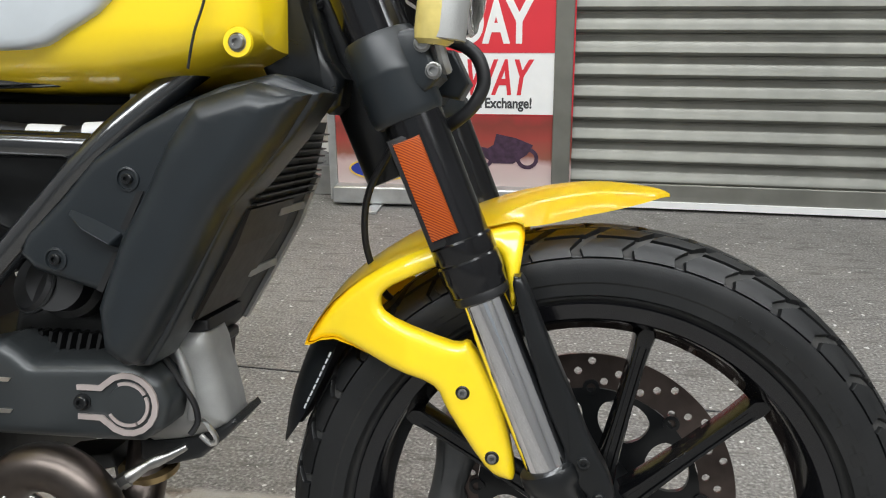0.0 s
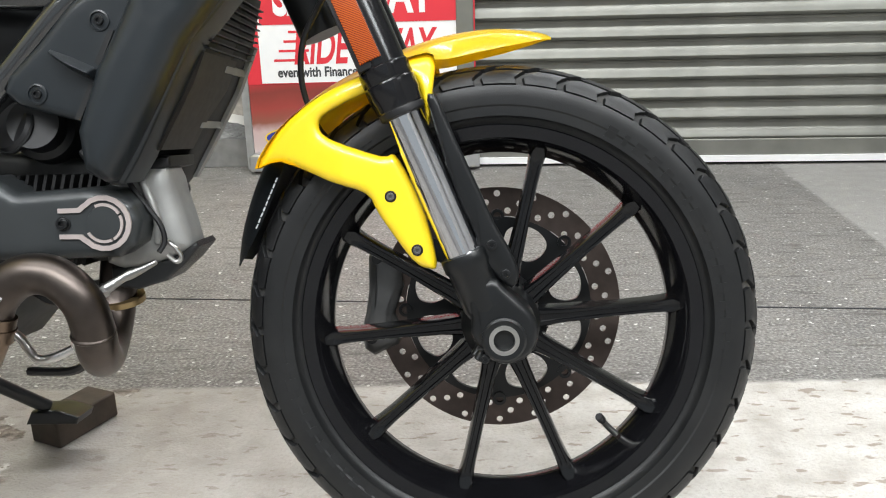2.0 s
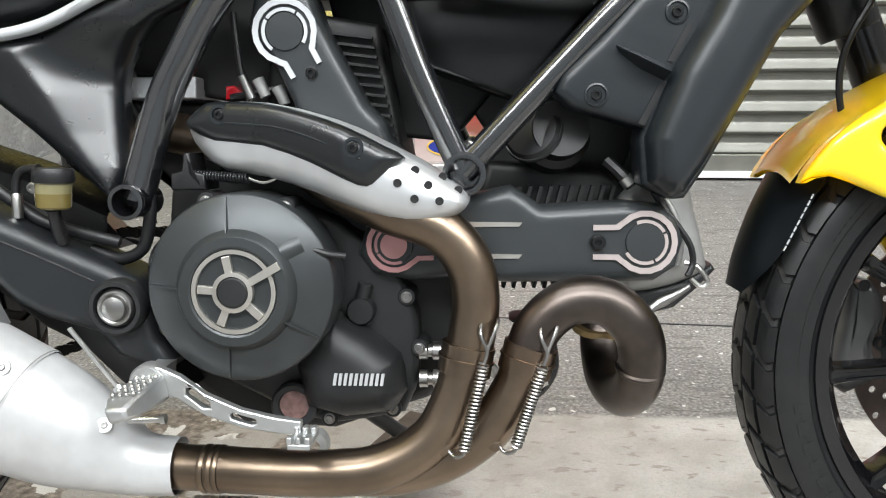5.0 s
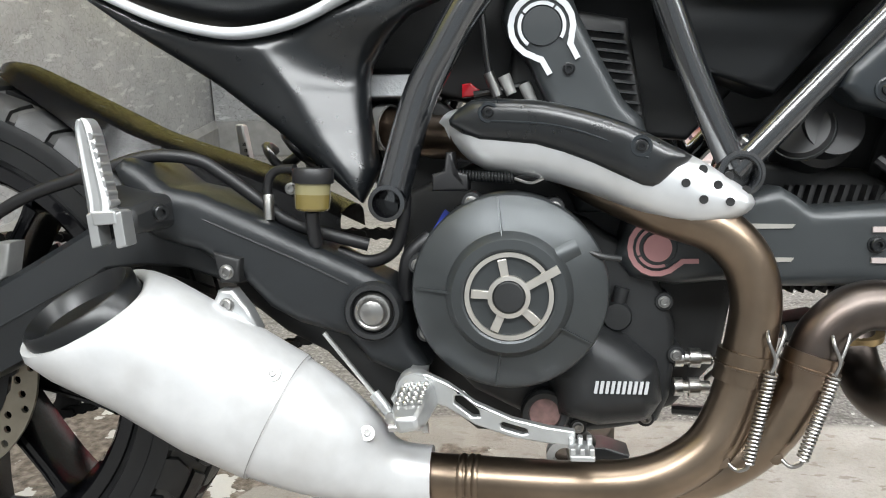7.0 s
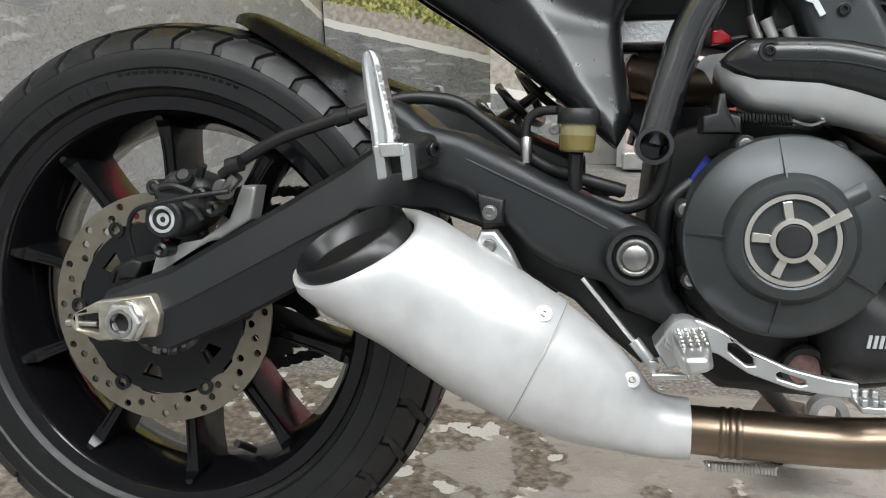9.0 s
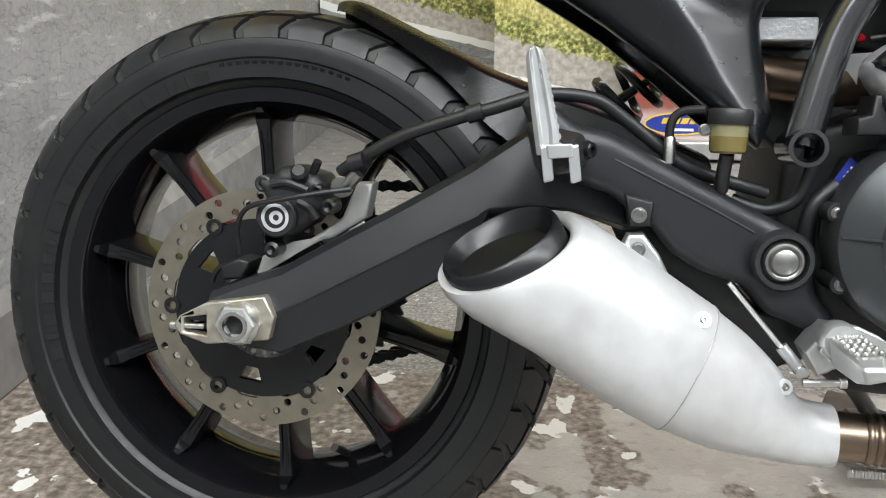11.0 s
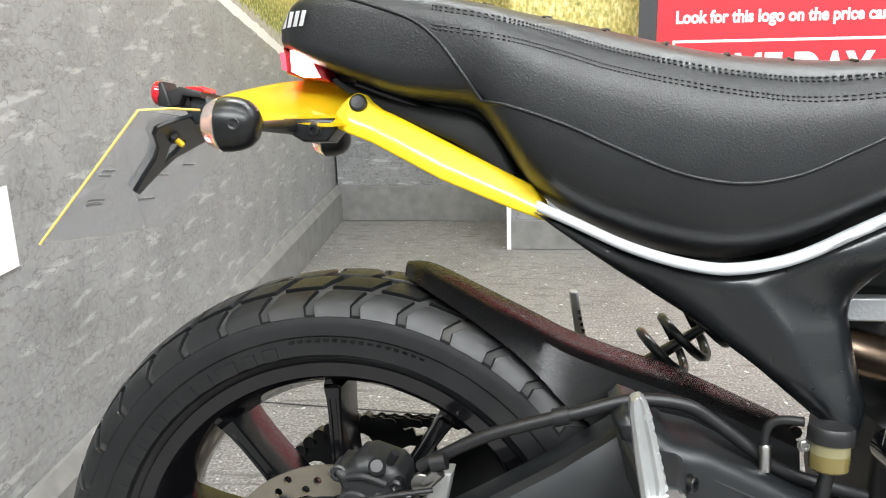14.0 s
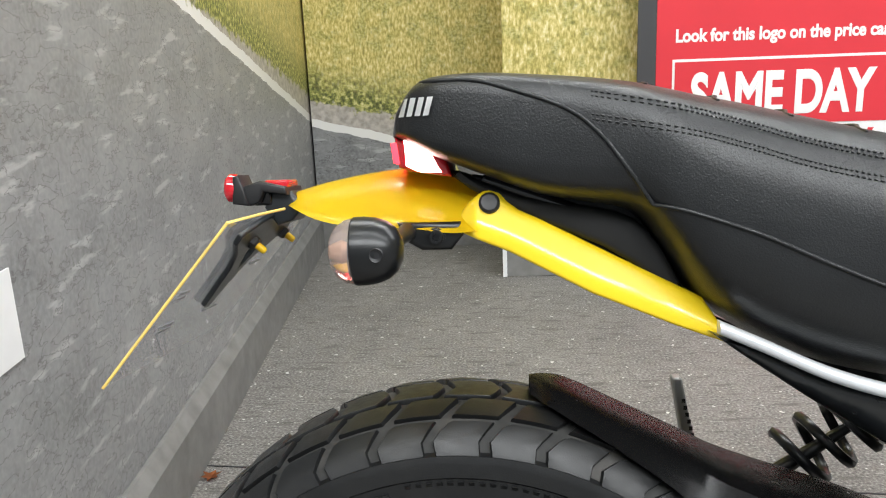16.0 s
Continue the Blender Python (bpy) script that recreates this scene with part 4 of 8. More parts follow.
# fork legs, the near one and the far one
for sy, far in ((-0.1, False), (0.1, True)):
    top, mid, low = Vector((1.222, sy, 0.85)), Vector((1.338, sy, 0.567)), Vector((1.408, sy, 0.395))
    d = (low - top).normalized()
    n = (mid - top).length
    leg = part("fork_leg", lathe([(0.0268, 0), (0.0268, n - 0.052), (0.0284, n - 0.05), (0.0286, n - 0.036), (0.0276, n - 0.034), (0.0288, n - 0.032), (0.029, n - 0.018), (0.0275, n - 0.014), (0.0265, n - 0.004), (0.0235, n), (0.021, n)], top, d, 36), FORK, bike, "gloss black upper fork tube", smooth=30)
    part("stanchion", lathe([(0.0205, 0.0), (0.0205, (low - mid).length + 0.01)], mid - d * 0.01, d, 32), CHROME, leg, "chromed fork stanchion")
    part("dust_seal", lathe([(0.0258, 0), (0.0262, 0.002), (0.0255, 0.007), (0.022, 0.009)], mid - d * 0.003, d, 28), HOSE, leg)
    # axle clamp
    out = [(1.41, 0.341), (1.409, 0.323), (1.42, 0.304), (1.43, 0.293), (1.447, 0.287), (1.467, 0.293), (1.48, 0.307), (1.483, 0.329), (1.475, 0.347), (1.461, 0.36), (1.446, 0.374), (1.432, 0.385), (1.405, 0.37)]
    yb = (sy - 0.024, sy + 0.026) if not far else (sy + 0.024, sy - 0.02)
    foot = part("axle_clamp", pillow(out, yb[1], yb[0], 0.009, 4, smooth_n=2), SATIN, leg, "satin black fork foot")
    part("lower_sleeve", lathe([(0.021, -0.004), (0.0265, -0.003), (0.0275, 0.0), (0.0275, 0.012), (0.0255, 0.015), (0.0255, 0.06), (0.02, 0.075)], mid.lerp(low, 0.96) - d * 0.006, d, 32), SATIN, leg)
    if not far:
        part("axle_end", lathe([(0.0245, 0.0), (0.0245, 0.006), (0.022, 0.008), (0.017, 0.008), (0.0155, 0.007), (0.0155, -0.03), (0.024, -0.03)], (FX, sy - 0.022, FZ + 0.004), (0, -1, 0), 32, closed=True), SATIN, leg)
        part("axle_bore", lathe([(0.0166, 0.004), (0.0166, 0.009), (0.0118, 0.009), (0.0112, -0.03), (0.0166, -0.03)], (FX, sy - 0.022, FZ + 0.004), (0, -1, 0), 32, closed=True), STEEL, leg, "bright hollow axle end")
        # dark disc stands in for the shade deep in the hollow axle
        part("bore_shade_disc", lathe([(0.0113, 0.0), (0.0113, 0.002), (0.0, 0.002)], (FX, sy - 0.006, FZ + 0.004), (0, -1, 0), 24), DARK, leg)
        bolt(leg, 1.424, sy - 0.022, 0.295, 0.0045, SATIN)
        part("pinch_slit", box(1.416, 1.436, sy - 0.0252, sy - 0.02, 0.3055, 0.3075), DARK, leg, smooth=0)
        for k in range(2):
            part("pinch_bolt", lathe([(0.0055, -0.02), (0.0055, 0.003), (0.004, 0.0045), (0.002, 0.0035)], (1.418 - 0.003 * k, sy - 0.012 + 0.018 * k, 0.2945), Vector((-0.5, -0.2, -0.8)).normalized(), 16), SATIN, leg)
# orange reflector on the near tube
refl = pillow([(-0.0125, -0.045), (0.0125, -0.045), (0.0125, 0.045), (-0.0125, 0.045)], 0.004, -0.0045, 0.003, 2)
ro = part("reflector", refl, ORANGE, bike, "orange rectangular fork reflector")
ro.matrix_basis = pose(1.291, -0.125, 0.66, 0, -23.0, 0)
part("reflector_housing", pillow([(-0.017, -0.052), (0.015, -0.052), (0.015, 0.05), (-0.017, 0.05)], 0.012, -0.0005, 0.003, 2), HOSE, ro, "black reflector housing")
# lower fork clamp: a round sleeve on each leg, a bolted plate and the bridge between
up = Vector((-0.379, 0, 0.925))
clamp = part("fork_clamp", lathe([(0.029, -0.042), (0.0315, -0.039), (0.033, -0.034), (0.033, -0.002), (0.0335, 0.0), (0.033, 0.002), (0.0325, 0.03), (0.0305, 0.034), (0.027, 0.035)], (1.2565, -0.1, 0.757), up, 40), PLASTIC, bike, "black lower fork clamp", smooth=40)
part("clamp_sleeve", lathe([(0.029, -0.042), (0.033, -0.034), (0.033, 0.03), (0.0305, 0.034)], (1.2565, 0.1, 0.757), up, 32), PLASTIC, clamp)
part("clamp_bridge", pillow([(1.222, 0.77), (1.25, 0.785), (1.275, 0.79), (1.29, 0.755), (1.28, 0.735), (1.24, 0.73)], 0.1, -0.09, 0.006), PLASTIC, clamp)
part("clamp_ear", pillow([(1.256, 0.79), (1.277, 0.7945), (1.288, 0.791), (1.3025, 0.754), (1.289, 0.741), (1.262, 0.752)], -0.08, -0.126, 0.006, 3), PLASTIC, clamp)
for bx, bz in ((1.2865, 0.781), (1.2965, 0.759)):
    bolt(clamp, bx, -0.1255, bz, 0.0058, BOLT_STEEL, "clamp_bolt")
part("upper_sleeve", lathe([(0.0275, 0.03), (0.0285, 0.034), (0.0285, 0.2)], (1.2565, -0.1, 0.757), up, 36), GLOSS, clamp, "gloss black upper fork tube")
part("hose_union_block", pillow([(1.29, 0.782), (1.304, 0.782), (1.319, 0.752), (1.31, 0.737), (1.291, 0.74), (1.285, 0.759)], -0.02, -0.055, 0.004), PLASTIC, clamp, "black hose union block")
# front turn lamp and headlamp, their lower edges just in view
turn = part("front_indicator", lathe([(0.012, 0.0), (0.0165, 0.004), (0.0175, 0.012), (0.0175, 0.03), (0.0165, 0.06), (0.012, 0.066)], (1.2965, -0.128, 0.7795), Vector((0.1, 0, 1)).normalized(), 32), LAMP_AMBER, bike, "smoky amber indicator lens in a grey rim")
part("indicator_rim", lathe([(0.0172, 0.004), (0.0186, 0.005), (0.0186, 0.064), (0.0172, 0.066)], (1.304, -0.126, 0.7795), Vector((0.1, 0, 1)).normalized(), 24, closed=True), ALLOY_GREY, turn)
part("indicator_stem", tube([(1.301, -0.126, 0.781), (1.304, -0.12, 0.768), (1.306, -0.11, 0.76)], 0.0045, 8), ALLOY_GREY, turn)
head = part("headlamp", lathe([(0.06, -0.06), (0.088, -0.02), (0.09, 0.0), (0.087, 0.004), (0.085, 0.0)], (1.312, -0.005, 0.888), Vector((1, 0, 0.02)).normalized(), 48), CHROME, bike, "round chromed headlamp")
part("headlamp_lens", lathe([(0.0845, 0.0), (0.07, 0.008), (0.04, 0.013), (0.0, 0.015)], (1.315, -0.005, 0.888), Vector((1, 0, 0.02)).normalized(), 40), CLEAR, head, "clear headlamp lens")
part("headlamp_bowl", lathe([(0.084, -0.001), (0.07, -0.012), (0.03, -0.03), (0.0, -0.034)], (1.315, -0.005, 0.888), Vector((1, 0, 0.02)).normalized(), 40), LIT_LAMP, head, "lit white bowl")
# fork guard blade in front of the near leg
gd = [(1.366, 0.577), (1.371, 0.584), (1.377, 0.58), (1.396, 0.535), (1.42, 0.482), (1.437, 0.442), (1.454, 0.412), (1.463, 0.385), (1.455, 0.371), (1.441, 0.381), (1.432, 0.391), (1.418, 0.404), (1.416, 0.43), (1.402, 0.46), (1.384, 0.512)]
guard = part("fork_guard", pillow(gd, -0.088, -0.112, 0.005, 3, smooth_n=2), SATIN, bike, "slim black fork guard")
bolt(guard, 1.433, -0.111, 0.42, 0.0055, SATIN)
bolt(guard, 1.448, -0.111, 0.387, 0.0055, SATIN)
# cable
part("brake_cable", tube([(1.262, -0.03, 0.79), (1.252, -0.05, 0.71), (1.242, -0.05, 0.685), (1.226, -0.05, 0.655), (1.219, -0.045, 0.625), (1.221, -0.04, 0.59), (1.235, -0.03, 0.55), (1.25, 0.0, 0.53)], 0.0036, 8), HOSE, bike)
part("brake_hose", tube([(1.285, -0.06, 0.795), (1.304, -0.075, 0.788), (1.319, -0.08, 0.782), (1.33, -0.08, 0.771), (1.3345, -0.08, 0.751), (1.325, -0.08, 0.731), (1.309, -0.075, 0.7175), (1.29, -0.06, 0.707), (1.265, -0.03, 0.7)], 0.0062, 12), HOSE, bike, "thick black rubber brake hose")

# front mudguard: side frames with a window, a crest over the tyre and a rear lip
FENDER_SIDE = [(1.17, 0.507), (1.197, 0.549), (1.245, 0.585), (1.296, 0.608), (1.342, 0.624), (1.373, 0.627), (1.371, 0.585), (1.366, 0.548), (1.36, 0.58), (1.348, 0.604), (1.308, 0.592), (1.257, 0.569), (1.244, 0.554), (1.256, 0.538), (1.312, 0.518), (1.328, 0.519), (1.345, 0.49), (1.361, 0.451), (1.372, 0.398), (1.363, 0.392), (1.344, 0.403), (1.31, 0.452), (1.295, 0.477), (1.255, 0.491), (1.199, 0.514)]


def hug(sgn):
    """Draws the top and the rear of the mudguard in towards the tyre."""
    def f(x, z):
        a = min(1, max(0, (z - 0.555) / 0.07))
        b = min(1, max(0, (1.27 - x) / 0.09))
        return sgn * (0.02 * a * a + 0.022 * b)
    return f


def fender(sgn):
    bm = dome(FENDER_SIDE, -0.084, -0.092, 0.009, 0.011, 0.005, 3, lift=hug(1))
    if sgn < 0:
        bmesh.ops.scale(bm, vec=(1, -1, 1), verts=bm.verts)
    return bm


mud = new("front_mudguard")
mud.parent = bike
tagged(mud, "gloss yellow front mudguard")
for sgn in (1, -1):
    part("mudguard_side", fender(sgn), YELLOW, mud, "yellow mudguard stay with a window", smooth=60)
rows = []
for x, z, yw, h in ((1.166, 0.506, 0.066, 0.012), (1.195, 0.546, 0.072, 0.014), (1.243, 0.583, 0.08, 0.014), (1.294, 0.606, 0.084, 0.018), (1.342, 0.622, 0.082, 0.022), (1.385, 0.636, 0.062, 0.02), (1.428, 0.645, 0.05, 0.017), (1.455, 0.648, 0.044, 0.014), (1.482, 0.6485, 0.028, 0.011), (1.5, 0.649, 0.012, 0.007), (1.509, 0.649, 0.002, 0.003)):
    rows.append([(x, yw * k / 6, z + h * (1 - (k / 6) ** 2) - (0.012 * min(1, max(0, (1.503 - x) / 0.06)) if abs(k) == 6 and x > 1.36 else 0)) for k in range(-6, 7)])
bm = loft(smooth_rows(rows), closed=False)
bmesh.ops.solidify(bm, geom=bm.faces, thickness=0.003)
part("mudguard_crest", bm, YELLOW, mud, "yellow crest blade over the tyre", smooth=60)
for bx, bz in ((1.323, 0.474), (1.351, 0.414)):
    part("washer", lathe([(0.0066, 0), (0.0066, 0.002), (0.0055, 0.003)], (bx, -0.099, bz), (0, -1, 0), 18), SATIN, mud)
    bolt(mud, bx, -0.1005, bz, 0.0044, CALIPER_GREY)
rows = []
for x, z, yw, fwd in ((1.166, 0.512, 0.064, 0.034), (1.15, 0.478, 0.064, 0.036), (1.138, 0.445, 0.06, 0.032), (1.13, 0.415, 0.05, 0.022), (1.126, 0.388, 0.03, 0.006)):
    rows.append([(x + fwd * (k / 5) ** 2, yw * k / 5, z + 0.004 * (1 - (k / 5) ** 2)) for k in range(-5, 6)])
bm = loft(smooth_rows(rows), closed=False)
bmesh.ops.solidify(bm, geom=bm.faces, thickness=0.004)
ext = part("mudguard_extender", bm, PLASTIC, bike, "black plastic mudguard extender", smooth=60)
bm = bmesh.new()
for k in range(9):
    x, z = 1.1625 + 0.0031 * k, 0.438 + 0.0066 * k
    sheet([(x, z), (x + 0.0015, z - 0.0007), (x + 0.0038, z + 0.0042), (x + 0.0023, z + 0.0049)], -0.0655, -0.0645, bm=bm)
part("pale_marks", bm, PALE_MARK, ext, "row of pale marks in place of lettering", smooth=0)

# radiator-side shroud
SHROUD = [(0.925, 0.594), (0.931, 0.61), (0.965, 0.642), (1.0, 0.681), (1.046, 0.711), (1.078, 0.728), (1.12, 0.745), (1.165, 0.755), (1.206, 0.74), (1.178, 0.7), (1.143, 0.66), (1.128, 0.645), (1.094, 0.581), (1.062, 0.522), (1.045, 0.496), (1.032, 0.495), (1.005, 0.509), (1.002, 0.55), (1.005, 0.561), (0.939, 0.58)]
BULGE = [(1.006, 0.552), (1.03, 0.615), (1.056, 0.66), (1.074, 0.698), (1.1, 0.733), (1.15, 0.748), (1.198, 0.738), (1.172, 0.698), (1.138, 0.657), (1.123, 0.64), (1.09, 0.58), (1.058, 0.524), (1.042, 0.5), (1.03, 0.498), (1.01, 0.512)]
fold = lambda x, z: 0.03 * max(0, (x - 1.09 - (z - 0.55) * 0.45) / 0.1) ** 1.5
shroud = part("side_shroud", dome(SHROUD, -0.09, -0.14, 0.008, 0.01, lift=fold), PLASTIC, bike, "black moulded plastic oil-cooler shroud", smooth=50)
part("shroud_bulge", dome(BULGE, -0.13, -0.145, 0.031, 0.021, 0.006, lift=fold), PLASTIC, shroud, smooth=70)
bm = loft([[(0.978, -0.146, 0.637), (0.982, -0.146, 0.628), (0.981, -0.158, 0.633)], [(1.0, -0.146, 0.629), (1.0, -0.146, 0.614), (1.0, -0.17, 0.622)], [(1.026, -0.146, 0.617), (1.024, -0.146, 0.602), (1.026, -0.172, 0.609)]])
part("fin", bm, PLASTIC, shroud, bevel=0.0015)
# thin dark plates, slightly raised, stand in for the shade inside two slots
for p, q in (((1.004, 0.565), (1.022, 0.6)), ((1.029, 0.621), (1.046, 0.654))):
    bm = loft([[(p[0] - 0.004, -0.1495, p[1]), (p[0] + 0.002, -0.1495, p[1] - 0.002), (p[0] + 0.002, -0.142, p[1]), (p[0] - 0.004, -0.142, p[1])], [(q[0] - 0.004, -0.1495, q[1]), (q[0] + 0.002, -0.1495, q[1]), (q[0] + 0.002, -0.142, q[1]), (q[0] - 0.004, -0.142, q[1])]])
    part("slot", bm, DARK, shroud, smooth=0)
for bx, bz in ((0.962, 0.591), (1.033, 0.664)):
    part("bolt_seat", lathe([(0.0115, -0.002), (0.0108, 0.0025), (0.009, 0.003), (0.008, -0.001)], (bx, -0.147, bz), (0, -1, 0), 24), PLASTIC, shroud)
    bolt(shroud, bx, -0.1465, bz, 0.005, SATIN)
# oil cooler with fins
OC = [(1.146, 0.715), (1.142, 0.7), (1.132, 0.657), (1.108, 0.6), (1.048, 0.495), (1.034, 0.481), (1.005, 0.498), (1.02, 0.55), (1.07, 0.63), (1.1, 0.7), (1.11, 0.715)]
OC_NEAR = [(1.146, 0.715), (1.142, 0.7), (1.132, 0.657), (1.108, 0.6), (1.083, 0.556), (1.062, 0.537), (1.035, 0.545), (1.04, 0.58), (1.07, 0.63), (1.1, 0.7), (1.11, 0.715)]
cooler = part("oil_cooler", pillow(OC_NEAR, 0.012, -0.1, 0.003, 2), DARK, bike, "black finned oil cooler")
part("cooler_end_tank", pillow(OC, 0.085, 0.013, 0.004, 2), DARK, cooler, "black end tank of the cooler")
part("tank_block", box(1.012, 1.046, 0.02, 0.07, 0.472, 0.486), HOSE, cooler, bevel=0.004)


def cooler_face(z):
    """The x of the cooler's front face at height z."""
    return float(np.interp(z, (0.481, 0.495, 0.6, 0.657, 0.7, 0.715), (1.034, 1.048, 1.108, 1.132, 1.142, 1.146)))


part("cooler_rail", loft([[(cooler_face(z) + 0.006, 0.09, z), (cooler_face(z) + 0.006, 0.076, z), (cooler_face(z) - 0.012, 0.076, z + 0.004), (cooler_face(z) - 0.012, 0.09, z + 0.004)] for z in (0.492, 0.54, 0.6, 0.657)]), ALLOY_GREY, cooler, "pale edge rail of the cooler", smooth=0)
for z0 in (0.624, 0.559):
    x0 = cooler_face(z0)
    part("cooler_bracket", loft([[(x0 + 0.0045, y, z0 + 0.0045), (x0 + 0.004, y, z0 - 0.0045), (x0 - 0.006, y, z0 - 0.004), (x0 - 0.006, y, z0 + 0.005)] for y in (-0.005, 0.077)]), ALLOY_GREY, cooler, "pale alloy bracket", bevel=0.001)
for k in range(9):
    z = 0.64 + 0.0078 * k
    x = cooler_face(z)
    part("cooler_fin", loft([[(x + 0.006, y, z), (x + 0.006, y, z - 0.0016), (x - 0.004, y, z - 0.001), (x - 0.004, y, z + 0.001)] for y in (-0.098, 0.085)]), CAST, cooler, smooth=0)
part("cooler_plate", loft([[(cooler_face(z) + 0.003, -0.1, z), (cooler_face(z) + 0.003, 0.03 if z > 0.58 else 0.01, z), (cooler_face(z) - 0.003, 0.03 if z > 0.58 else 0.01, z), (cooler_face(z) - 0.003, -0.1, z)] for z in (0.53, 0.56, 0.6, 0.635)]), REFLECTION_PLATE, cooler, "dark plate tinted for a brown reflection", smooth=0)
# gusset by the steering head
part("head_gusset", pillow([(1.09, 0.9), (1.17, 0.9), (1.175, 0.82), (1.19, 0.775), (1.205, 0.755), (1.2, 0.73), (1.189, 0.722), (1.129, 0.757), (1.1, 0.82)], 0.07, -0.07, 0.01), PANEL, bike, "dark steering-head cover")
part("head_tube", lathe([(0.03, -0.15), (0.032, -0.145), (0.032, 0.145), (0.03, 0.15)], (1.185, 0, 0.8), Vector((-0.39, 0, 0.92)).normalized(), 28), SATIN, bike)

# fuel tank
rings = []
for x, zb, zt, hw in ((0.6, 0.775, 0.83, 0.06), (0.63, 0.755, 0.86, 0.12), (0.75, 0.744, 0.93, 0.158), (0.9, 0.738, 0.95, 0.17), (1.02, 0.739, 0.945, 0.17), (1.09, 0.752, 0.92, 0.163), (1.135, 0.766, 0.88, 0.153), (1.153, 0.776, 0.83, 0.14)):
    ring, zc, hz = [], (zb + zt) / 2, (zt - zb) / 2
    for k in range(32):
        a = k * math.tau / 32
        c, s = math.cos(a), math.sin(a)
        e = 0.42
        ring.append((x, hw * math.copysign(abs(c) ** e, c), zc + hz * math.copysign(abs(s) ** e, s)))
    rings.append(ring)
tank = part("fuel_tank", loft(rings), YELLOW, bike, "gloss yellow steel fuel tank", smooth=60)
part("tank_panel", pillow([(0.76, 0.8), (0.86, 0.775), (0.96, 0.772), (0.998, 0.786), (1.036, 0.811), (1.052, 0.86), (1.02, 0.91), (0.85, 0.91), (0.77, 0.87)], -0.16, -0.179, 0.008, 3, smooth_n=3), SILVER_PAINT, tank, "silver-grey inset side panel")
part("panel_seam", tube([(1.099, -0.166, 0.757), (1.106, -0.168, 0.785), (1.115, -0.165, 0.815), (1.12, -0.16, 0.86)], 0.0012, 6), DARK, tank)
part("bolt_seat", lathe([(0.013, 0), (0.012, 0.003), (0.008, 0.003), (0.0075, 0)], (1.138, -0.154, 0.779), (0, -1, 0), 20), YELLOW, tank)
bolt(tank, 1.138, -0.154, 0.779, 0.0065, BOLT_STEEL)

# trellis frame
frame_part = new("trellis_frame")
frame_part.parent = bike
tagged(frame_part, "gloss black tubular trellis frame")
TUBES = (([(0.838, -0.132, 0.52), (0.93, -0.132, 0.618), (1.01, -0.13, 0.7), (1.1, -0.09, 0.78), (1.17, -0.04, 0.83)], 0.0135), ([(0.838, -0.132, 0.525), (0.8, -0.132, 0.61), (0.766, -0.132, 0.698), (0.74, -0.13, 0.75)], 0.0135), ([(0.524, -0.142, 0.494), (0.548, -0.132, 0.583), (0.572, -0.132, 0.632), (0.606, -0.132, 0.688), (0.66, -0.13, 0.745), (0.74, -0.13, 0.752)], 0.0165), ([(0.76, -0.13, 0.692), (0.9, -0.13, 0.692), (1.0, -0.128, 0.69)], 0.0125), ([(0.74, -0.13, 0.752), (0.95, -0.12, 0.755), (1.15, -0.05, 0.78)], 0.0125))
for pts, r in TUBES:
    tb = part("frame_tube", tube(pts, r, 18, 6), FRAME, frame_part, smooth=60)
    again(tb, Matrix.Diagonal((1, -1, 1, 1)))
part("frame_lug", lathe([(0.014, -0.03), (0.019, -0.03), (0.02, -0.026), (0.02, 0.0), (0.0185, 0.004), (0.0155, 0.004), (0.0135, 0.0), (0.0135, -0.02), (0.0, -0.02)], (0.841, -0.146, 0.519), (0, -1, 0), 32), FRAME, frame_part)
part("lug_ring", lathe([(0.0195, 0), (0.0205, 0.001), (0.0205, 0.003), (0.0175, 0.0035)], (0.841, -0.148, 0.519), (0, -1, 0), 32, closed=True), FRAME, frame_part)
part("frame_lug", lathe([(0.0165, -0.04), (0.0165, 0.006), (0.0145, 0.008), (0.0125, 0.008), (0.0115, 0.004), (0.0115, -0.02), (0.0, -0.02)], (0.524, -0.156, 0.494), (0, -1, 0), 32), GLOSS, frame_part, "hollow black tube end")
part("frame_plug", lathe([(0.0168, 0), (0.0168, 0.004), (0.013, 0.0045)], (0.524, -0.1645, 0.494), (0, -1, 0), 32, closed=True), FRAME, frame_part)
bolt(frame_part, 0.848, -0.13, 0.545, 0.007, BOLT_STEEL, axis=(0.3, -0.5, 0.8))
# inner boxes behind the frame, with dark filler blocks added to close see-through gaps
part("upper_filler", pillow([(0.46, 0.735), (0.665, 0.735), (0.665, 0.62), (0.62, 0.585), (0.555, 0.6), (0.555, 0.622), (0.48, 0.622), (0.46, 0.66)], 0.045, -0.03, 0.006), DARK, bike, "dark filler block behind the frame")
part("lower_filler", pillow([(0.475, 0.594), (0.56, 0.594), (0.6, 0.56), (0.615, 0.5), (0.53, 0.49), (0.5, 0.52)], 0.045, -0.02, 0.006), DARK, bike)
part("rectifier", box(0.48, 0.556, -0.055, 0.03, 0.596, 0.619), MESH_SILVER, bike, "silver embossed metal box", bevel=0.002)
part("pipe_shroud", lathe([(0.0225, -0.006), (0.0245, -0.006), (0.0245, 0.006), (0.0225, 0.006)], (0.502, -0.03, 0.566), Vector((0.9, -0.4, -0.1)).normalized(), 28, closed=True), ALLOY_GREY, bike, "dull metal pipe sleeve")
part("front_filler", pillow([(0.86, 0.61), (1.03, 0.6), (1.03, 0.5), (0.95, 0.49), (0.86, 0.5)], 0.06, 0.02, 0.006), DARK, bike, "dark filler block behind the front cylinder")
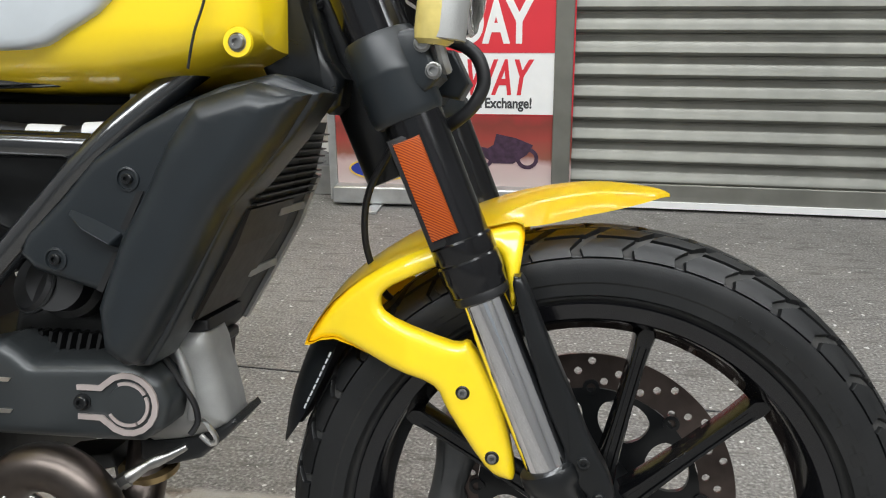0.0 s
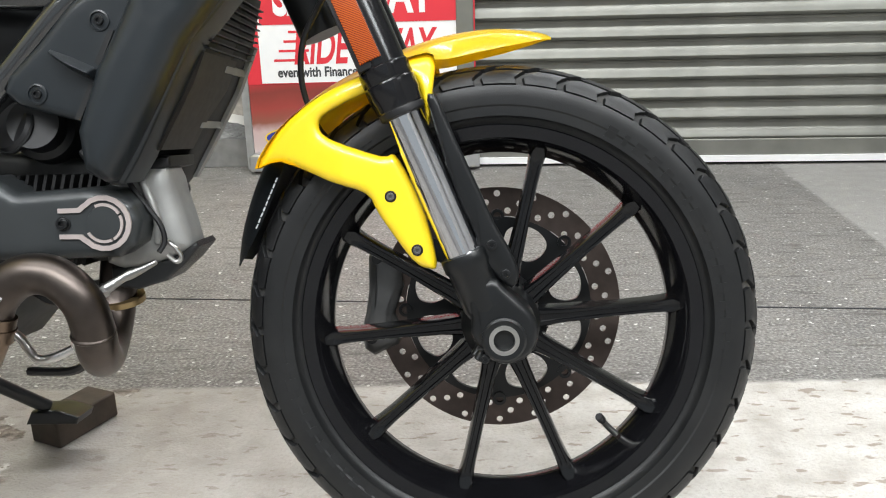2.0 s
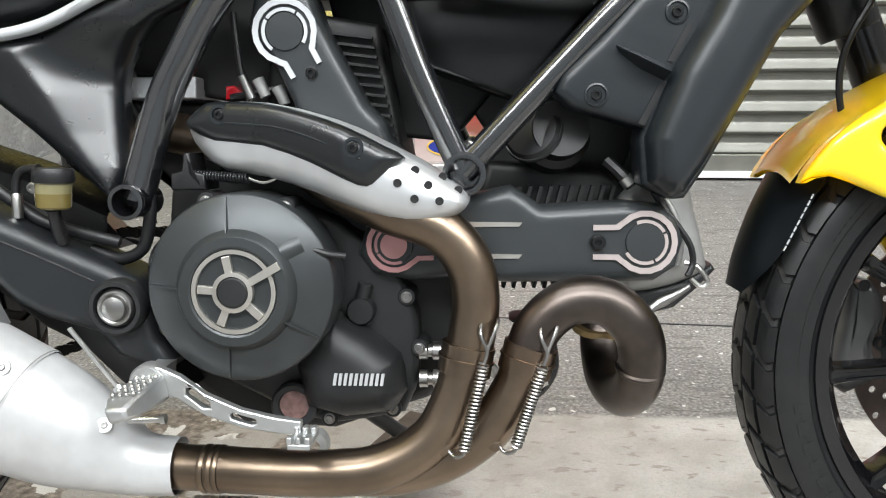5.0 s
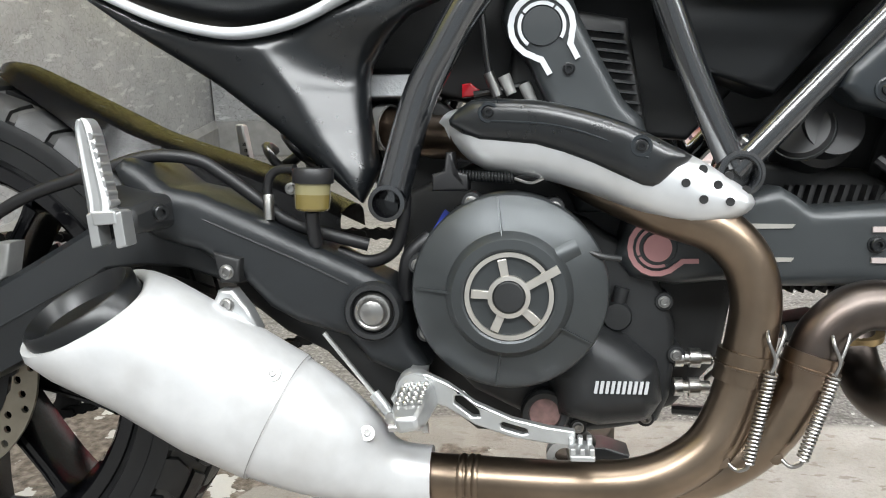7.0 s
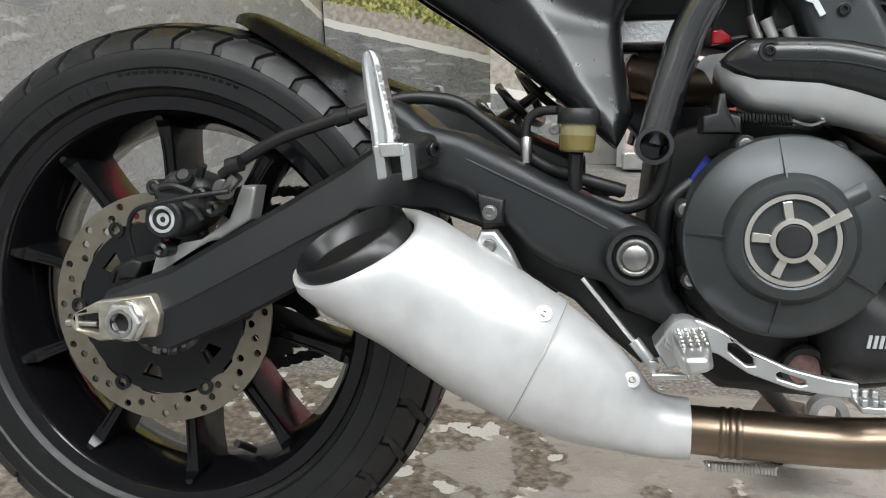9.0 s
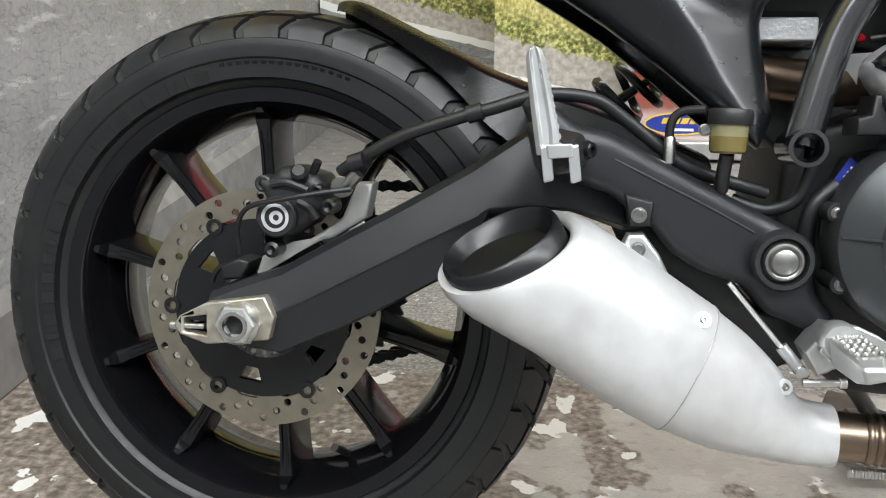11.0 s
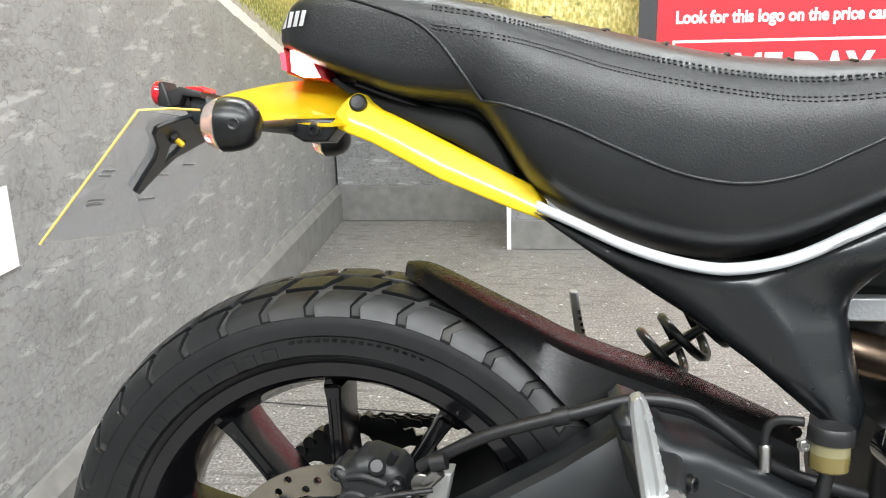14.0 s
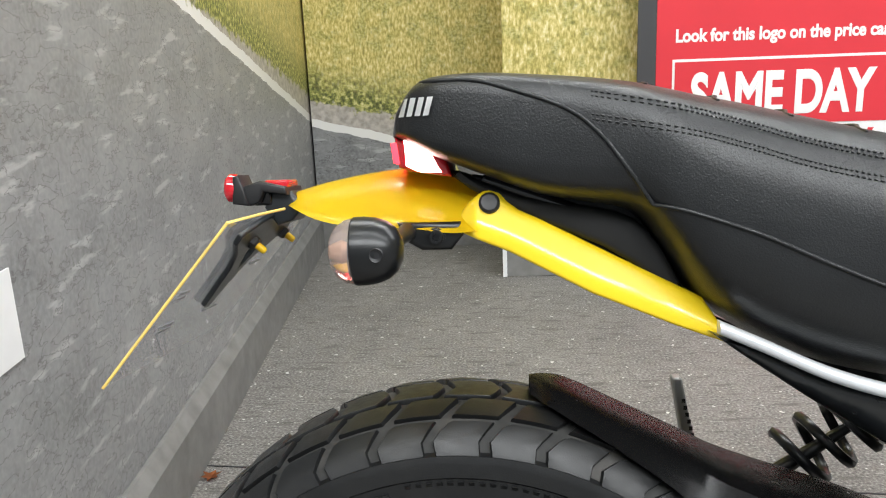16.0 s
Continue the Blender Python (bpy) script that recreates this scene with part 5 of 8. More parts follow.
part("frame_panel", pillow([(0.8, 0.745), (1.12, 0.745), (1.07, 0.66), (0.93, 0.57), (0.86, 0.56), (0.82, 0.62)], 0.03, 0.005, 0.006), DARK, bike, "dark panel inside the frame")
part("airbox", pillow([(0.68, 0.735), (0.83, 0.735), (0.865, 0.6), (0.82, 0.55), (0.72, 0.56)], 0.04, 0.0, 0.006), DARK, bike, "dark filler block for the airbox")
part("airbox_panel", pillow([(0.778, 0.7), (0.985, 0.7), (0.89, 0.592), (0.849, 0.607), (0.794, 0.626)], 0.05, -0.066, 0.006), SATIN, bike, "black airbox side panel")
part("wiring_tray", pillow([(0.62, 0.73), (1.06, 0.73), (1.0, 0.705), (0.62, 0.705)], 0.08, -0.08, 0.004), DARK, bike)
harness = part("wiring_harness", tube([(0.8, -0.1, 0.712), (0.93, -0.105, 0.7), (1.0, -0.105, 0.704), (1.04, -0.1, 0.72), (1.055, -0.09, 0.735)], 0.009, 10), HOSE, bike)
bm = lathe([(0.0096, 0), (0.0096, 0.034)], (0.916, -0.105, 0.7005), (1, 0, -0.02), 14)
part("sticker", bm, WHITE_PRINT, harness, "white printed sticker")
bm = lathe([(0.0096, 0), (0.0096, 0.032)], (0.972, -0.105, 0.7025), (1, 0, 0.05), 14)
part("sticker", bm, WHITE_PRINT, harness, "white printed sticker")
bm = bars([0.003, 0.002, 0.004, 0.002, 0.003, 0.004], 0.0016, 0.007, 0.92, -0.1152, 0.697)
part("printed_bars", bm, GREY_PRINT, harness, smooth=0)
part("clip", box(1.02, 1.03, -0.115, -0.1, 0.715, 0.738), ALLOY_GREY, harness, bevel=0.001)

part("red_connector", pillow([(0.584, 0.609), (0.593, 0.61), (0.604, 0.6015), (0.603, 0.597), (0.584, 0.595)], -0.025, -0.045, 0.002), RED_LENS, bike, "red plug connector")
part("plug_lead", tube([(0.606, -0.08, 0.68), (0.61, -0.082, 0.641), (0.614, -0.082, 0.615), (0.622, -0.08, 0.592)], 0.0032, 8), HOSE, bike)
part("plug_sleeve", tube([(0.613, -0.082, 0.617), (0.622, -0.08, 0.594)], 0.0052, 10, 1), BOLT_STEEL, bike, "crimped metal sleeve")
part("cross_rod", tube([(0.598, -0.072, 0.596), (0.63, -0.072, 0.601), (0.652, -0.07, 0.606)], 0.0034, 8), SATIN, bike)
for x0, z0 in ((0.628, 0.614), (0.648, 0.606)):
    part("plug_body", tube([(x0, -0.076, z0), (x0 + 0.008, -0.076, z0 - 0.018)], [0.0065, 0.0055], 10, 1), ALLOY_GREY, bike)

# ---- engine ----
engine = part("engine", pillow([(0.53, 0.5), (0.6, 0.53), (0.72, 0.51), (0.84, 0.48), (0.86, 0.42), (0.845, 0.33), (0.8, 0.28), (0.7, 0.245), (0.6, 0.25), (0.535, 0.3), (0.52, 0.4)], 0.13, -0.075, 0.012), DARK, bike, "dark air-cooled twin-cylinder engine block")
CASE = [(0.712, 0.473), (0.726, 0.462), (0.756, 0.446), (0.776, 0.418), (0.788, 0.391), (0.793, 0.375), (0.7945, 0.335), (0.79, 0.301), (0.779, 0.276), (0.74, 0.268), (0.704, 0.263), (0.668, 0.272), (0.6, 0.305), (0.555, 0.35), (0.545, 0.42), (0.58, 0.485), (0.64, 0.502)]
part("right_case", pillow(CASE, -0.06, -0.11, 0.008, 4), CAST, engine, "black cast engine side cover")
part("case_panel", dome([(0.69, 0.375), (0.715, 0.382), (0.746, 0.364), (0.776, 0.339), (0.78, 0.324), (0.782, 0.301), (0.769, 0.28), (0.72, 0.274), (0.68, 0.285), (0.67, 0.33)], -0.1, -0.108, 0.042, 0.032, 0.006), CAST, engine, smooth=60)
CX, CZ = 0.636, 0.416
clutch = part("clutch_cover", lathe([(0.088, -0.03), (0.088, 0.016), (0.0865, 0.02), (0.083, 0.023), (0.056, 0.032), (0.052, 0.039), (0.0495, 0.0415), (0.0415, 0.0425), (0.0395, 0.0415), (0.039, 0.0385), (0.0, 0.0385)], (CX, -0.164, CZ), (0, -1, 0), 72), CASE_GREY, bike, "dark grey round clutch cover", smooth=25)
part("emblem_ring", lathe([(0.0345, 0), (0.0345, 0.0035), (0.0385, 0.0035), (0.0385, 0)], (CX, -0.2025, CZ), (0, -1, 0), 64, closed=True), LINE_METAL, clutch, "bright machined ring")
part("emblem_hub", lathe([(0.0145, 0), (0.0145, 0.007), (0.0185, 0.0065), (0.0185, 0)], (CX, -0.2025, CZ), (0, -1, 0), 48, closed=True), LINE_METAL, clutch)
part("emblem_boss", lathe([(0.0143, 0), (0.0143, 0.0055), (0.0125, 0.007), (0.0, 0.0072)], (CX, -0.2025, CZ), (0, -1, 0), 40), CAST, clutch)
for a, r1, w in ((101, 0.033, 0.0035), (176, 0.033, 0.0035), (247, 0.033, 0.0035), (317, 0.034, 0.0035), (30, 0.049, 0.0035)):
    bm = sheet([(0.017, -w), (r1, -w * 1.1), (r1, w * 1.1), (0.017, w)], 0.0, -0.0045)
    ob = part("emblem_spoke", bm, LINE_METAL, clutch, smooth=0, bevel=0.0006)
    ob.matrix_basis = pose(CX, -0.2025 if a != 30 else -0.204, CZ, 0, -a, 0)
for a in (97, 178, 262, 328):
    bm = loft([[(0.052, -0.03, -0.0012), (0.052, -0.03, 0.0012), (0.052, -0.0385, 0.0006), (0.052, -0.0385, -0.0006)], [(0.085, -0.018, -0.0016), (0.085, -0.018, 0.0016), (0.085, -0.0235, 0.0008), (0.085, -0.0235, -0.0008)]])
    ob = part("cover_rib", bm, CASE_GREY, clutch, smooth=0)
    ob.matrix_basis = pose(CX, -0.164, CZ, 0, -a, 0)
part("lever_boss", tube([(0.652, -0.19, 0.43), (0.675, -0.186, 0.447), (0.692, -0.18, 0.456)], [0.01, 0.0135, 0.0135], 16), CASE_GREY, clutch, smooth=60)
part("lever_end", lathe([(0.0105, 0), (0.0105, 0.004), (0.007, 0.006)], (0.694, -0.182, 0.457), Vector((0.7, -0.6, 0.3)).normalized(), 18), BURNT, clutch)
part("lever_arm", tube([(0.696, -0.185, 0.456), (0.716, -0.186, 0.449), (0.733, -0.18, 0.446)], 0.0028, 8), CAST, clutch)
for bx, bz in ((0.601, 0.495), (0.676, 0.49), (0.552, 0.438), (0.559, 0.375), (0.782, 0.396), (0.7945, 0.344), (0.767, 0.281), (0.702, 0.27)):
    by = -0.167 if bx < 0.7 else -0.112
    part("bolt_boss", lathe([(0.0088, -0.04), (0.0088, 0.0), (0.008, 0.001)], (bx, by, bz), (0, -1, 0), 20), CAST, engine)
    bolt(engine, bx, by - 0.001, bz, 0.0046, BOLT_STEEL)
part("knob", lathe([(0.0145, 0), (0.0145, 0.009), (0.0125, 0.012), (0.0, 0.0125)], (0.737, -0.112, 0.383), (0, -1, 0), 30), CAST, engine)
part("knob_stem", tube([(0.737, -0.116, 0.39), (0.742, -0.116, 0.41)], 0.0075, 10), CAST, engine)
part("sight_glass", lathe([(0.0235, 0), (0.0235, 0.012), (0.021, 0.015), (0.016, 0.014), (0.0145, 0.009)], (0.669, -0.115, 0.2875), (0, -1, 0), 32, closed=True), CAST, engine)
part("oil_window", lathe([(0.0148, 0), (0.0148, 0.0105), (0.0, 0.011)], (0.669, -0.115, 0.2875), (0, -1, 0), 28), SIGHT_RED, engine, "dull red oil sight glass")
for k in range(2):
    part("case_rib", box(0.692, 0.708, -0.128, -0.112, 0.286 + 0.01 * k, 0.2885 + 0.01 * k), CAST, engine, smooth=0)
part("oil_cap", pillow([(0.565, 0.505), (0.598, 0.505), (0.598, 0.52), (0.586, 0.523), (0.584, 0.54), (0.578, 0.54), (0.576, 0.523), (0.565, 0.52)], -0.12, -0.16, 0.003), HOSE, engine)
part("mount_ring", lathe([(0.0175, 0), (0.0175, 0.016), (0.01, 0.016), (0.01, 0)], (0.688, -0.128, 0.25), (0, -1, 0), 32, closed=True), ALLOY_GREY, engine, "grey round mounting lug")
bm = bars([0.003] * 10, 0.0021, 0.0115, 0.7135, -0.1492, 0.316, 0.0018, thick=0.003)
tagged(part("maker_mark", bm, PALE_MARK, engine, smooth=0), "pale raised marks in place of lettering", kind="stuff")
# belt covers
BELT = [(0.735, 0.44), (0.745, 0.475), (0.775, 0.487), (0.832, 0.494), (0.868, 0.503), (0.885, 0.506), (0.9, 0.497), (0.914, 0.486), (0.995, 0.491), (1.028, 0.488), (1.044, 0.474), (1.051, 0.454), (1.044, 0.428), (1.023, 0.414), (0.983, 0.413), (0.878, 0.412), (0.842, 0.418), (0.79, 0.413), (0.75, 0.42)]
belt = part("front_belt_cover", dome(BELT, -0.07, -0.112, 0.014, 0.013, 0.006), BELT_GREY, bike, "dark grey front timing-belt cover", smooth=60)


def keyhole(parent, cx, cy, cz, scale, turn, reach, mat):
    """A machined keyhole outline round a disc with a toothed ring inside."""
    bm = arc_plate(0.0264, 0.0322, -138, 138, 0.0, -0.0025, bmesh.new())
    for a in (-150, -60, 30):
        arc_plate(0.0195, 0.0228, a, a + 84, 0.0, -0.0025, bm)
    for s in (-1, 1):
        sheet([(-0.0195, s * 0.0185), (-0.026, s * 0.0125), (-reach, s * 0.0122), (-reach, s * 0.0175), (-0.029, s * 0.0178), (-0.0236, s * 0.0222)], 0.0, -0.0025, bm=bm)
    ob = part("keyhole_rim", bm, mat, parent, "machined keyhole rim", smooth=30)
    ob.matrix_basis = pose(cx, cy, cz, 0, turn, 0) @ Matrix.Scale(scale, 4)
    ob = part("round_cap", lathe([(0.018, -0.004), (0.0188, 0.0), (0.018, 0.002), (0.0, 0.0028)], (cx, cy, cz), (0, -1, 0), 48), BELT_GREY, parent)


keyhole(belt, 1.013, -0.1265, 0.453, 0.95, 0, 0.052, PINK)
bolt(belt, 0.968, -0.126, 0.453, 0.0065, SATIN)
for z in (0.47, 0.439):
    part("machined_strip", sheet([(0.845, z - 0.0025), (0.893, z - 0.002), (0.896, z + 0.0018), (0.845, z + 0.0025)], -0.1255, -0.1275), LINE_METAL, belt, smooth=0)
keyhole(belt, 0.772, -0.1265, 0.45, 0.85, 180, 0.045, ROSE)
part("cap_disc", lathe([(0.013, 0), (0.013, 0.003), (0.0, 0.003)], (0.772, -0.13, 0.45), (0, -1, 0), 30), ROSE, belt, "rose-tinted round cap")
VBELT = [(0.634, 0.645), (0.626, 0.665), (0.632, 0.69), (0.65, 0.705), (0.672, 0.706), (0.69, 0.694), (0.699, 0.67), (0.72, 0.63), (0.743, 0.588), (0.761, 0.57), (0.767, 0.552), (0.79, 0.525), (0.8, 0.48), (0.7, 0.48), (0.679, 0.529), (0.669, 0.589), (0.652, 0.625)]
vbelt = part("rear_belt_cover", dome(VBELT, -0.05, -0.091, 0.014, 0.014, 0.006), BELT_GREY, bike, "dark grey upright timing-belt cover", smooth=60)
keyhole(vbelt, 0.6645, -0.1055, 0.657, 1.0, -119, 0.043, WHITE_TRIM)
bolt(vbelt, 0.69, -0.105, 0.617, 0.005, SATIN)
# cylinders with cooling fins
for k in range(17):
    z = 0.5 + 0.0098 * k
    x = 0.803 - 0.036 * k / 16
    part("cooling_fin", loft([[(x - 0.075, y, z + 0.006), (x - 0.022, y, z - 0.001), (x - 0.022, y, z - 0.0038), (x - 0.075, y, z + 0.003)] for y in (-0.07, 0.075)]), CAST, engine, smooth=0)
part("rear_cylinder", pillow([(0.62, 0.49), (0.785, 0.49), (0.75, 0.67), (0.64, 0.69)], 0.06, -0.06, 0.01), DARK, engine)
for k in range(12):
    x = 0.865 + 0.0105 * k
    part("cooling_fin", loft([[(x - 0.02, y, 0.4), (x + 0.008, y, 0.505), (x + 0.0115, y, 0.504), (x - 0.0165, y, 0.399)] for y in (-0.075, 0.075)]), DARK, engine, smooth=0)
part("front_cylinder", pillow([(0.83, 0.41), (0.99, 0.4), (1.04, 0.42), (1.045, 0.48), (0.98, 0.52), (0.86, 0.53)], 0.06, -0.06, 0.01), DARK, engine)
HEAD = [(1.02, 0.505), (1.034, 0.512), (1.064, 0.511), (1.073, 0.48), (1.081, 0.452), (1.086, 0.43), (1.086, 0.416), (1.062, 0.404), (1.03, 0.395), (0.985, 0.4), (0.99, 0.49)]
head_cast = part("front_head", dome(HEAD, -0.02, -0.055, 0.022, 0.028, 0.006, 2), ALLOY_GREY, engine, "bare grey alloy cylinder head", smooth=60)
part("head_rib", tube([(1.033, -0.074, 0.502), (1.047, -0.081, 0.478), (1.055, -0.082, 0.45), (1.053, -0.08, 0.425)], [0.004, 0.005, 0.005, 0.004], 10, 6), ALLOY_GREY, head_cast, smooth=60)
part("head_cap", pillow([(1.022, 0.508), (1.026, 0.522), (1.068, 0.523), (1.068, 0.511), (1.05, 0.506)], 0.02, -0.068, 0.005, 3), HOSE, engine, "black rubber head cover")
part("head_gasket", pillow([(1.092, 0.424), (1.096, 0.418), (1.08, 0.4), (1.055, 0.378), (1.02, 0.368), (0.99, 0.372), (0.99, 0.395), (1.03, 0.396), (1.062, 0.405), (1.084, 0.418)], 0.0, -0.066, 0.005), CAST, engine, "black lower edge of the cylinder head")
part("throttle_body", lathe([(0.035, 0), (0.035, 0.05), (0.028, 0.055), (0.028, 0.08)], (0.925, -0.03, 0.545), Vector((0.1, -0.9, 0.2)).normalized(), 28), HOSE, engine)
part("horn", lathe([(0.02, 0), (0.03, 0.01), (0.031, 0.014), (0.026, 0.02), (0.0, 0.022)], (0.913, -0.085, 0.553), Vector((-0.4, -0.8, 0.35)).normalized(), 28), HOSE, engine, "black round horn")
part("horn_ring", lathe([(0.029, 0.0135), (0.0315, 0.0145), (0.0305, 0.0165), (0.028, 0.016)], (0.913, -0.085, 0.553), Vector((-0.4, -0.8, 0.35)).normalized(), 28, closed=True), CAST, engine)
part("link_rod", tube([(0.905, -0.1, 0.54), (0.922, -0.1, 0.57)], 0.002, 6), STEEL, engine)
part("injector", tube([(0.98, -0.09, 0.53), (0.995, -0.1, 0.515), (1.003, -0.1, 0.505)], 0.006, 8), HOSE, engine)
part("hose_clip", lathe([(0.0075, 0), (0.0075, 0.009)], (0.996, -0.1, 0.514), Vector((0.6, 0, -0.7)).normalized(), 14), STEEL, engine)
part("spark_cable", tube([(1.026, -0.09, 0.5), (1.035, -0.092, 0.486), (1.05, -0.094, 0.466), (1.063, -0.094, 0.446), (1.066, -0.094, 0.428), (1.06, -0.098, 0.416)], 0.0032, 8), HOSE, engine)
part("sensor", tube([(1.0, -0.13, 0.374), (1.012, -0.126, 0.382), (1.024, -0.12, 0.39), (1.034, -0.116, 0.395), (1.046, -0.112, 0.4), (1.06, -0.106, 0.407)], [0.0065, 0.0065, 0.0048, 0.006, 0.0045, 0.003], 12, 3), BOLT_STEEL, engine, "bright exhaust sensor")
part("sensor_nut", lathe([(0.008, 0), (0.008, 0.008)], (1.004, -0.129, 0.3765), (0.8, 0.25, 0.5), 6), BOLT_STEEL, engine)
part("cable_clip", tube([(1.06, -0.085, 0.428), (1.072, -0.088, 0.424), (1.082, -0.088, 0.41), (1.076, -0.088, 0.404), (1.066, -0.088, 0.412)], 0.0028, 8), STEEL, engine, "bright wire clip")
part("case_pipe", tube([(0.56, -0.13, 0.46), (0.54, -0.135, 0.44), (0.535, -0.13, 0.4)], 0.008, 10), HOSE, engine)
for z in (0.34, 0.311):
    union = part("oil_union", lathe([(0.009, 0), (0.009, 0.008), (0.0065, 0.009), (0.0065, 0.013), (0.0095, 0.014), (0.0095, 0.024), (0.006, 0.025), (0.006, 0.034)], (0.794, -0.105, z), (1, 0, 0), 16), STEEL, engine, "bright pipe union")

# ---- exhaust ----
exhaust = new("exhaust_system")
exhaust.parent = bike
tagged(exhaust, "heat-tinted two-into-one exhaust with aluminium silencer")
H1 = [(0.49, -0.02, 0.568), (0.525, -0.035, 0.561), (0.56, -0.06, 0.555), (0.6, -0.1, 0.553), (0.66, -0.13, 0.545), (0.72, -0.15, 0.51), (0.772, -0.165, 0.487), (0.815, -0.168, 0.472), (0.842, -0.168, 0.446), (0.852, -0.168, 0.412), (0.849, -0.168, 0.372), (0.836, -0.17, 0.318), (0.812, -0.174, 0.273), (0.766, -0.176, 0.245), (0.71, -0.176, 0.237), (0.631, -0.168, 0.235), (0.55, -0.16, 0.2355)]
part("rear_header", tube(H1, 0.0222, 24, 6), BRONZE, exhaust, "bronze-tinted steel header pipe", smooth=60)
H2A = [(0.985, -0.02, 0.42), (0.984, -0.03, 0.38), (0.983, -0.045, 0.335), (0.986, -0.075, 0.307), (0.995, -0.112, 0.3), (1.004, -0.144, 0.316), (1.007, -0.16, 0.346), (0.999, -0.167, 0.378), (0.972, -0.168, 0.402), (0.938, -0.168, 0.402), (0.91, -0.168, 0.378), (0.899, -0.168, 0.345)]
part("port_flange", lathe([(0.022, -0.004), (0.031, -0.003), (0.031, 0.004), (0.022, 0.005)], (0.984, -0.035, 0.352), (0, -0.2, 1), 28, closed=True), FLANGE, exhaust, "brassy exhaust port flange")
part("front_header", tube(H2A, 0.0222, 24, 6), BURNT, exhaust, "burnt brown steel header loop", smooth=60)
H2B = [(0.903, -0.168, 0.358), (0.893, -0.168, 0.327), (0.866, -0.166, 0.283), (0.824, -0.163, 0.25), (0.776, -0.165, 0.236), (0.72, -0.17, 0.236)]
part("front_pipe", tube(H2B, 0.0222, 24, 6), BRONZE, exhaust, smooth=60)
for pts in (([(0.846, -0.1685, 0.362), (0.841, -0.169, 0.335)]), ([(0.904, -0.168, 0.362), (0.897, -0.168, 0.336)])):
    part("collar", tube(pts, 0.0252, 28, 1), BRONZE, exhaust, "slip-joint collar")
    mid = (Vector(pts[0]) + Vector(pts[1])) / 2
    part("collar_bead", lathe([(0.0245, -0.001), (0.0268, -0.0005), (0.0268, 0.0015), (0.0245, 0.002)], mid, (Vector(pts[0]) - Vector(pts[1])).normalized(), 28, closed=True), BRONZE, exhaust)
for x in (0.592, 0.606, 0.6):
    part("pipe_bead", lathe([(0.0222, -0.003), (0.0236, -0.001), (0.0236, 0.001), (0.0222, 0.003)], (x, -0.1715 - (x - 0.655) * 0.1, 0.2355), (1, -0.1, 0), 28, closed=True), BRONZE, exhaust)
part("loop_bead", lathe([(0.0222, -0.003), (0.0238, -0.001), (0.0238, 0.001), (0.0222, 0.003)], (1.006, -0.157, 0.338), (0.05, -0.35, 1), 28, closed=True), BURNT, exhaust)


def coil(a, b, turns, r, wire):
    a, b = Vector(a), Vector(b)
    d = (b - a).normalized()
    s = d.orthogonal().normalized()
    u = d.cross(s)
    pts = [a + (b - a) * (k / (turns * 12)) + r * (math.cos(k * math.tau / 12) * s + math.sin(k * math.tau / 12) * u) for k in range(turns * 12 + 1)]
    return tube(pts, wire, 6, 1)


for top, low in (((0.863, -0.195, 0.362), (0.841, -0.2, 0.266)), ((0.917, -0.194, 0.36), (0.888, -0.193, 0.268))):
    top, low = Vector(top), Vector(low)
    part("spring", coil(top + (low - top) * 0.12, low + (top - low) * 0.05, 24, 0.0046, 0.0013), BOLT_STEEL, exhaust, "bright exhaust spring")
    part("spring_hook", tube([top + (low - top) * 0.12, top, top + Vector((-0.006, 0.0, 0.016)), top + Vector((-0.004, 0.012, 0.026))], 0.0018, 8), BOLT_STEEL, exhaust)
    part("spring_hook", tube([top, top + Vector((0.008, 0.004, 0.02)), top + Vector((0.01, 0.014, 0.026))], 0.0018, 8), BOLT_STEEL, exhaust)
    part("spring_hook", tube([low + (top - low) * 0.05, low, low + Vector((-0.008, 0.004, -0.003)), low + Vector((-0.016, 0.012, 0.004))], 0.0018, 8), BOLT_STEEL, exhaust)
    part("spring_tab", lathe([(0.006, 0), (0.006, 0.004), (0.003, 0.005)], low + Vector((-0.018, 0.012, 0.002)), (0, -1, 0.1), 14), BRONZE, exhaust)
# heat shield
SHIELD = [(0.578, 0.56), (0.582, 0.573), (0.596, 0.585), (0.609, 0.588), (0.659, 0.586), (0.698, 0.577), (0.736, 0.564), (0.77, 0.547), (0.8, 0.532), (0.823, 0.517), (0.839, 0.506), (0.846, 0.497), (0.843, 0.489), (0.833, 0.482), (0.816, 0.477), (0.79, 0.475), (0.754, 0.485), (0.706, 0.503), (0.657, 0.517), (0.614, 0.523), (0.59, 0.539)]
INSERT = [(0.581, 0.564), (0.584, 0.574), (0.597, 0.584), (0.61, 0.587), (0.659, 0.585), (0.698, 0.576), (0.736, 0.563), (0.77, 0.546), (0.79, 0.535), (0.777, 0.525), (0.763, 0.511), (0.748, 0.51), (0.706, 0.529), (0.658, 0.545), (0.609, 0.55)]
bend = lambda x, z: -0.29 * max(0.0, min(0.145, x - 0.59)) - 0.004
shield = part("heat_shield", dome(SHIELD, -0.11, -0.13, 0.022, 0.026, 0.006, 2, lift=bend), BRUSHED, exhaust, "satin aluminium heat shield with black insert", smooth=70)
part("shield_insert", dome(INSERT, -0.13, -0.147, 0.0115, 0.014, 0.006, 2, lift=bend), PANEL, exhaust, "satin black shield insert", smooth=70)
part("insert_ridge", tube([(x, -0.1583 + bend(x, z), z) for x, z in ((0.62, 0.567), (0.67, 0.563), (0.71, 0.552), (0.752, 0.534))], 0.0012, 6), PLASTIC, exhaust)
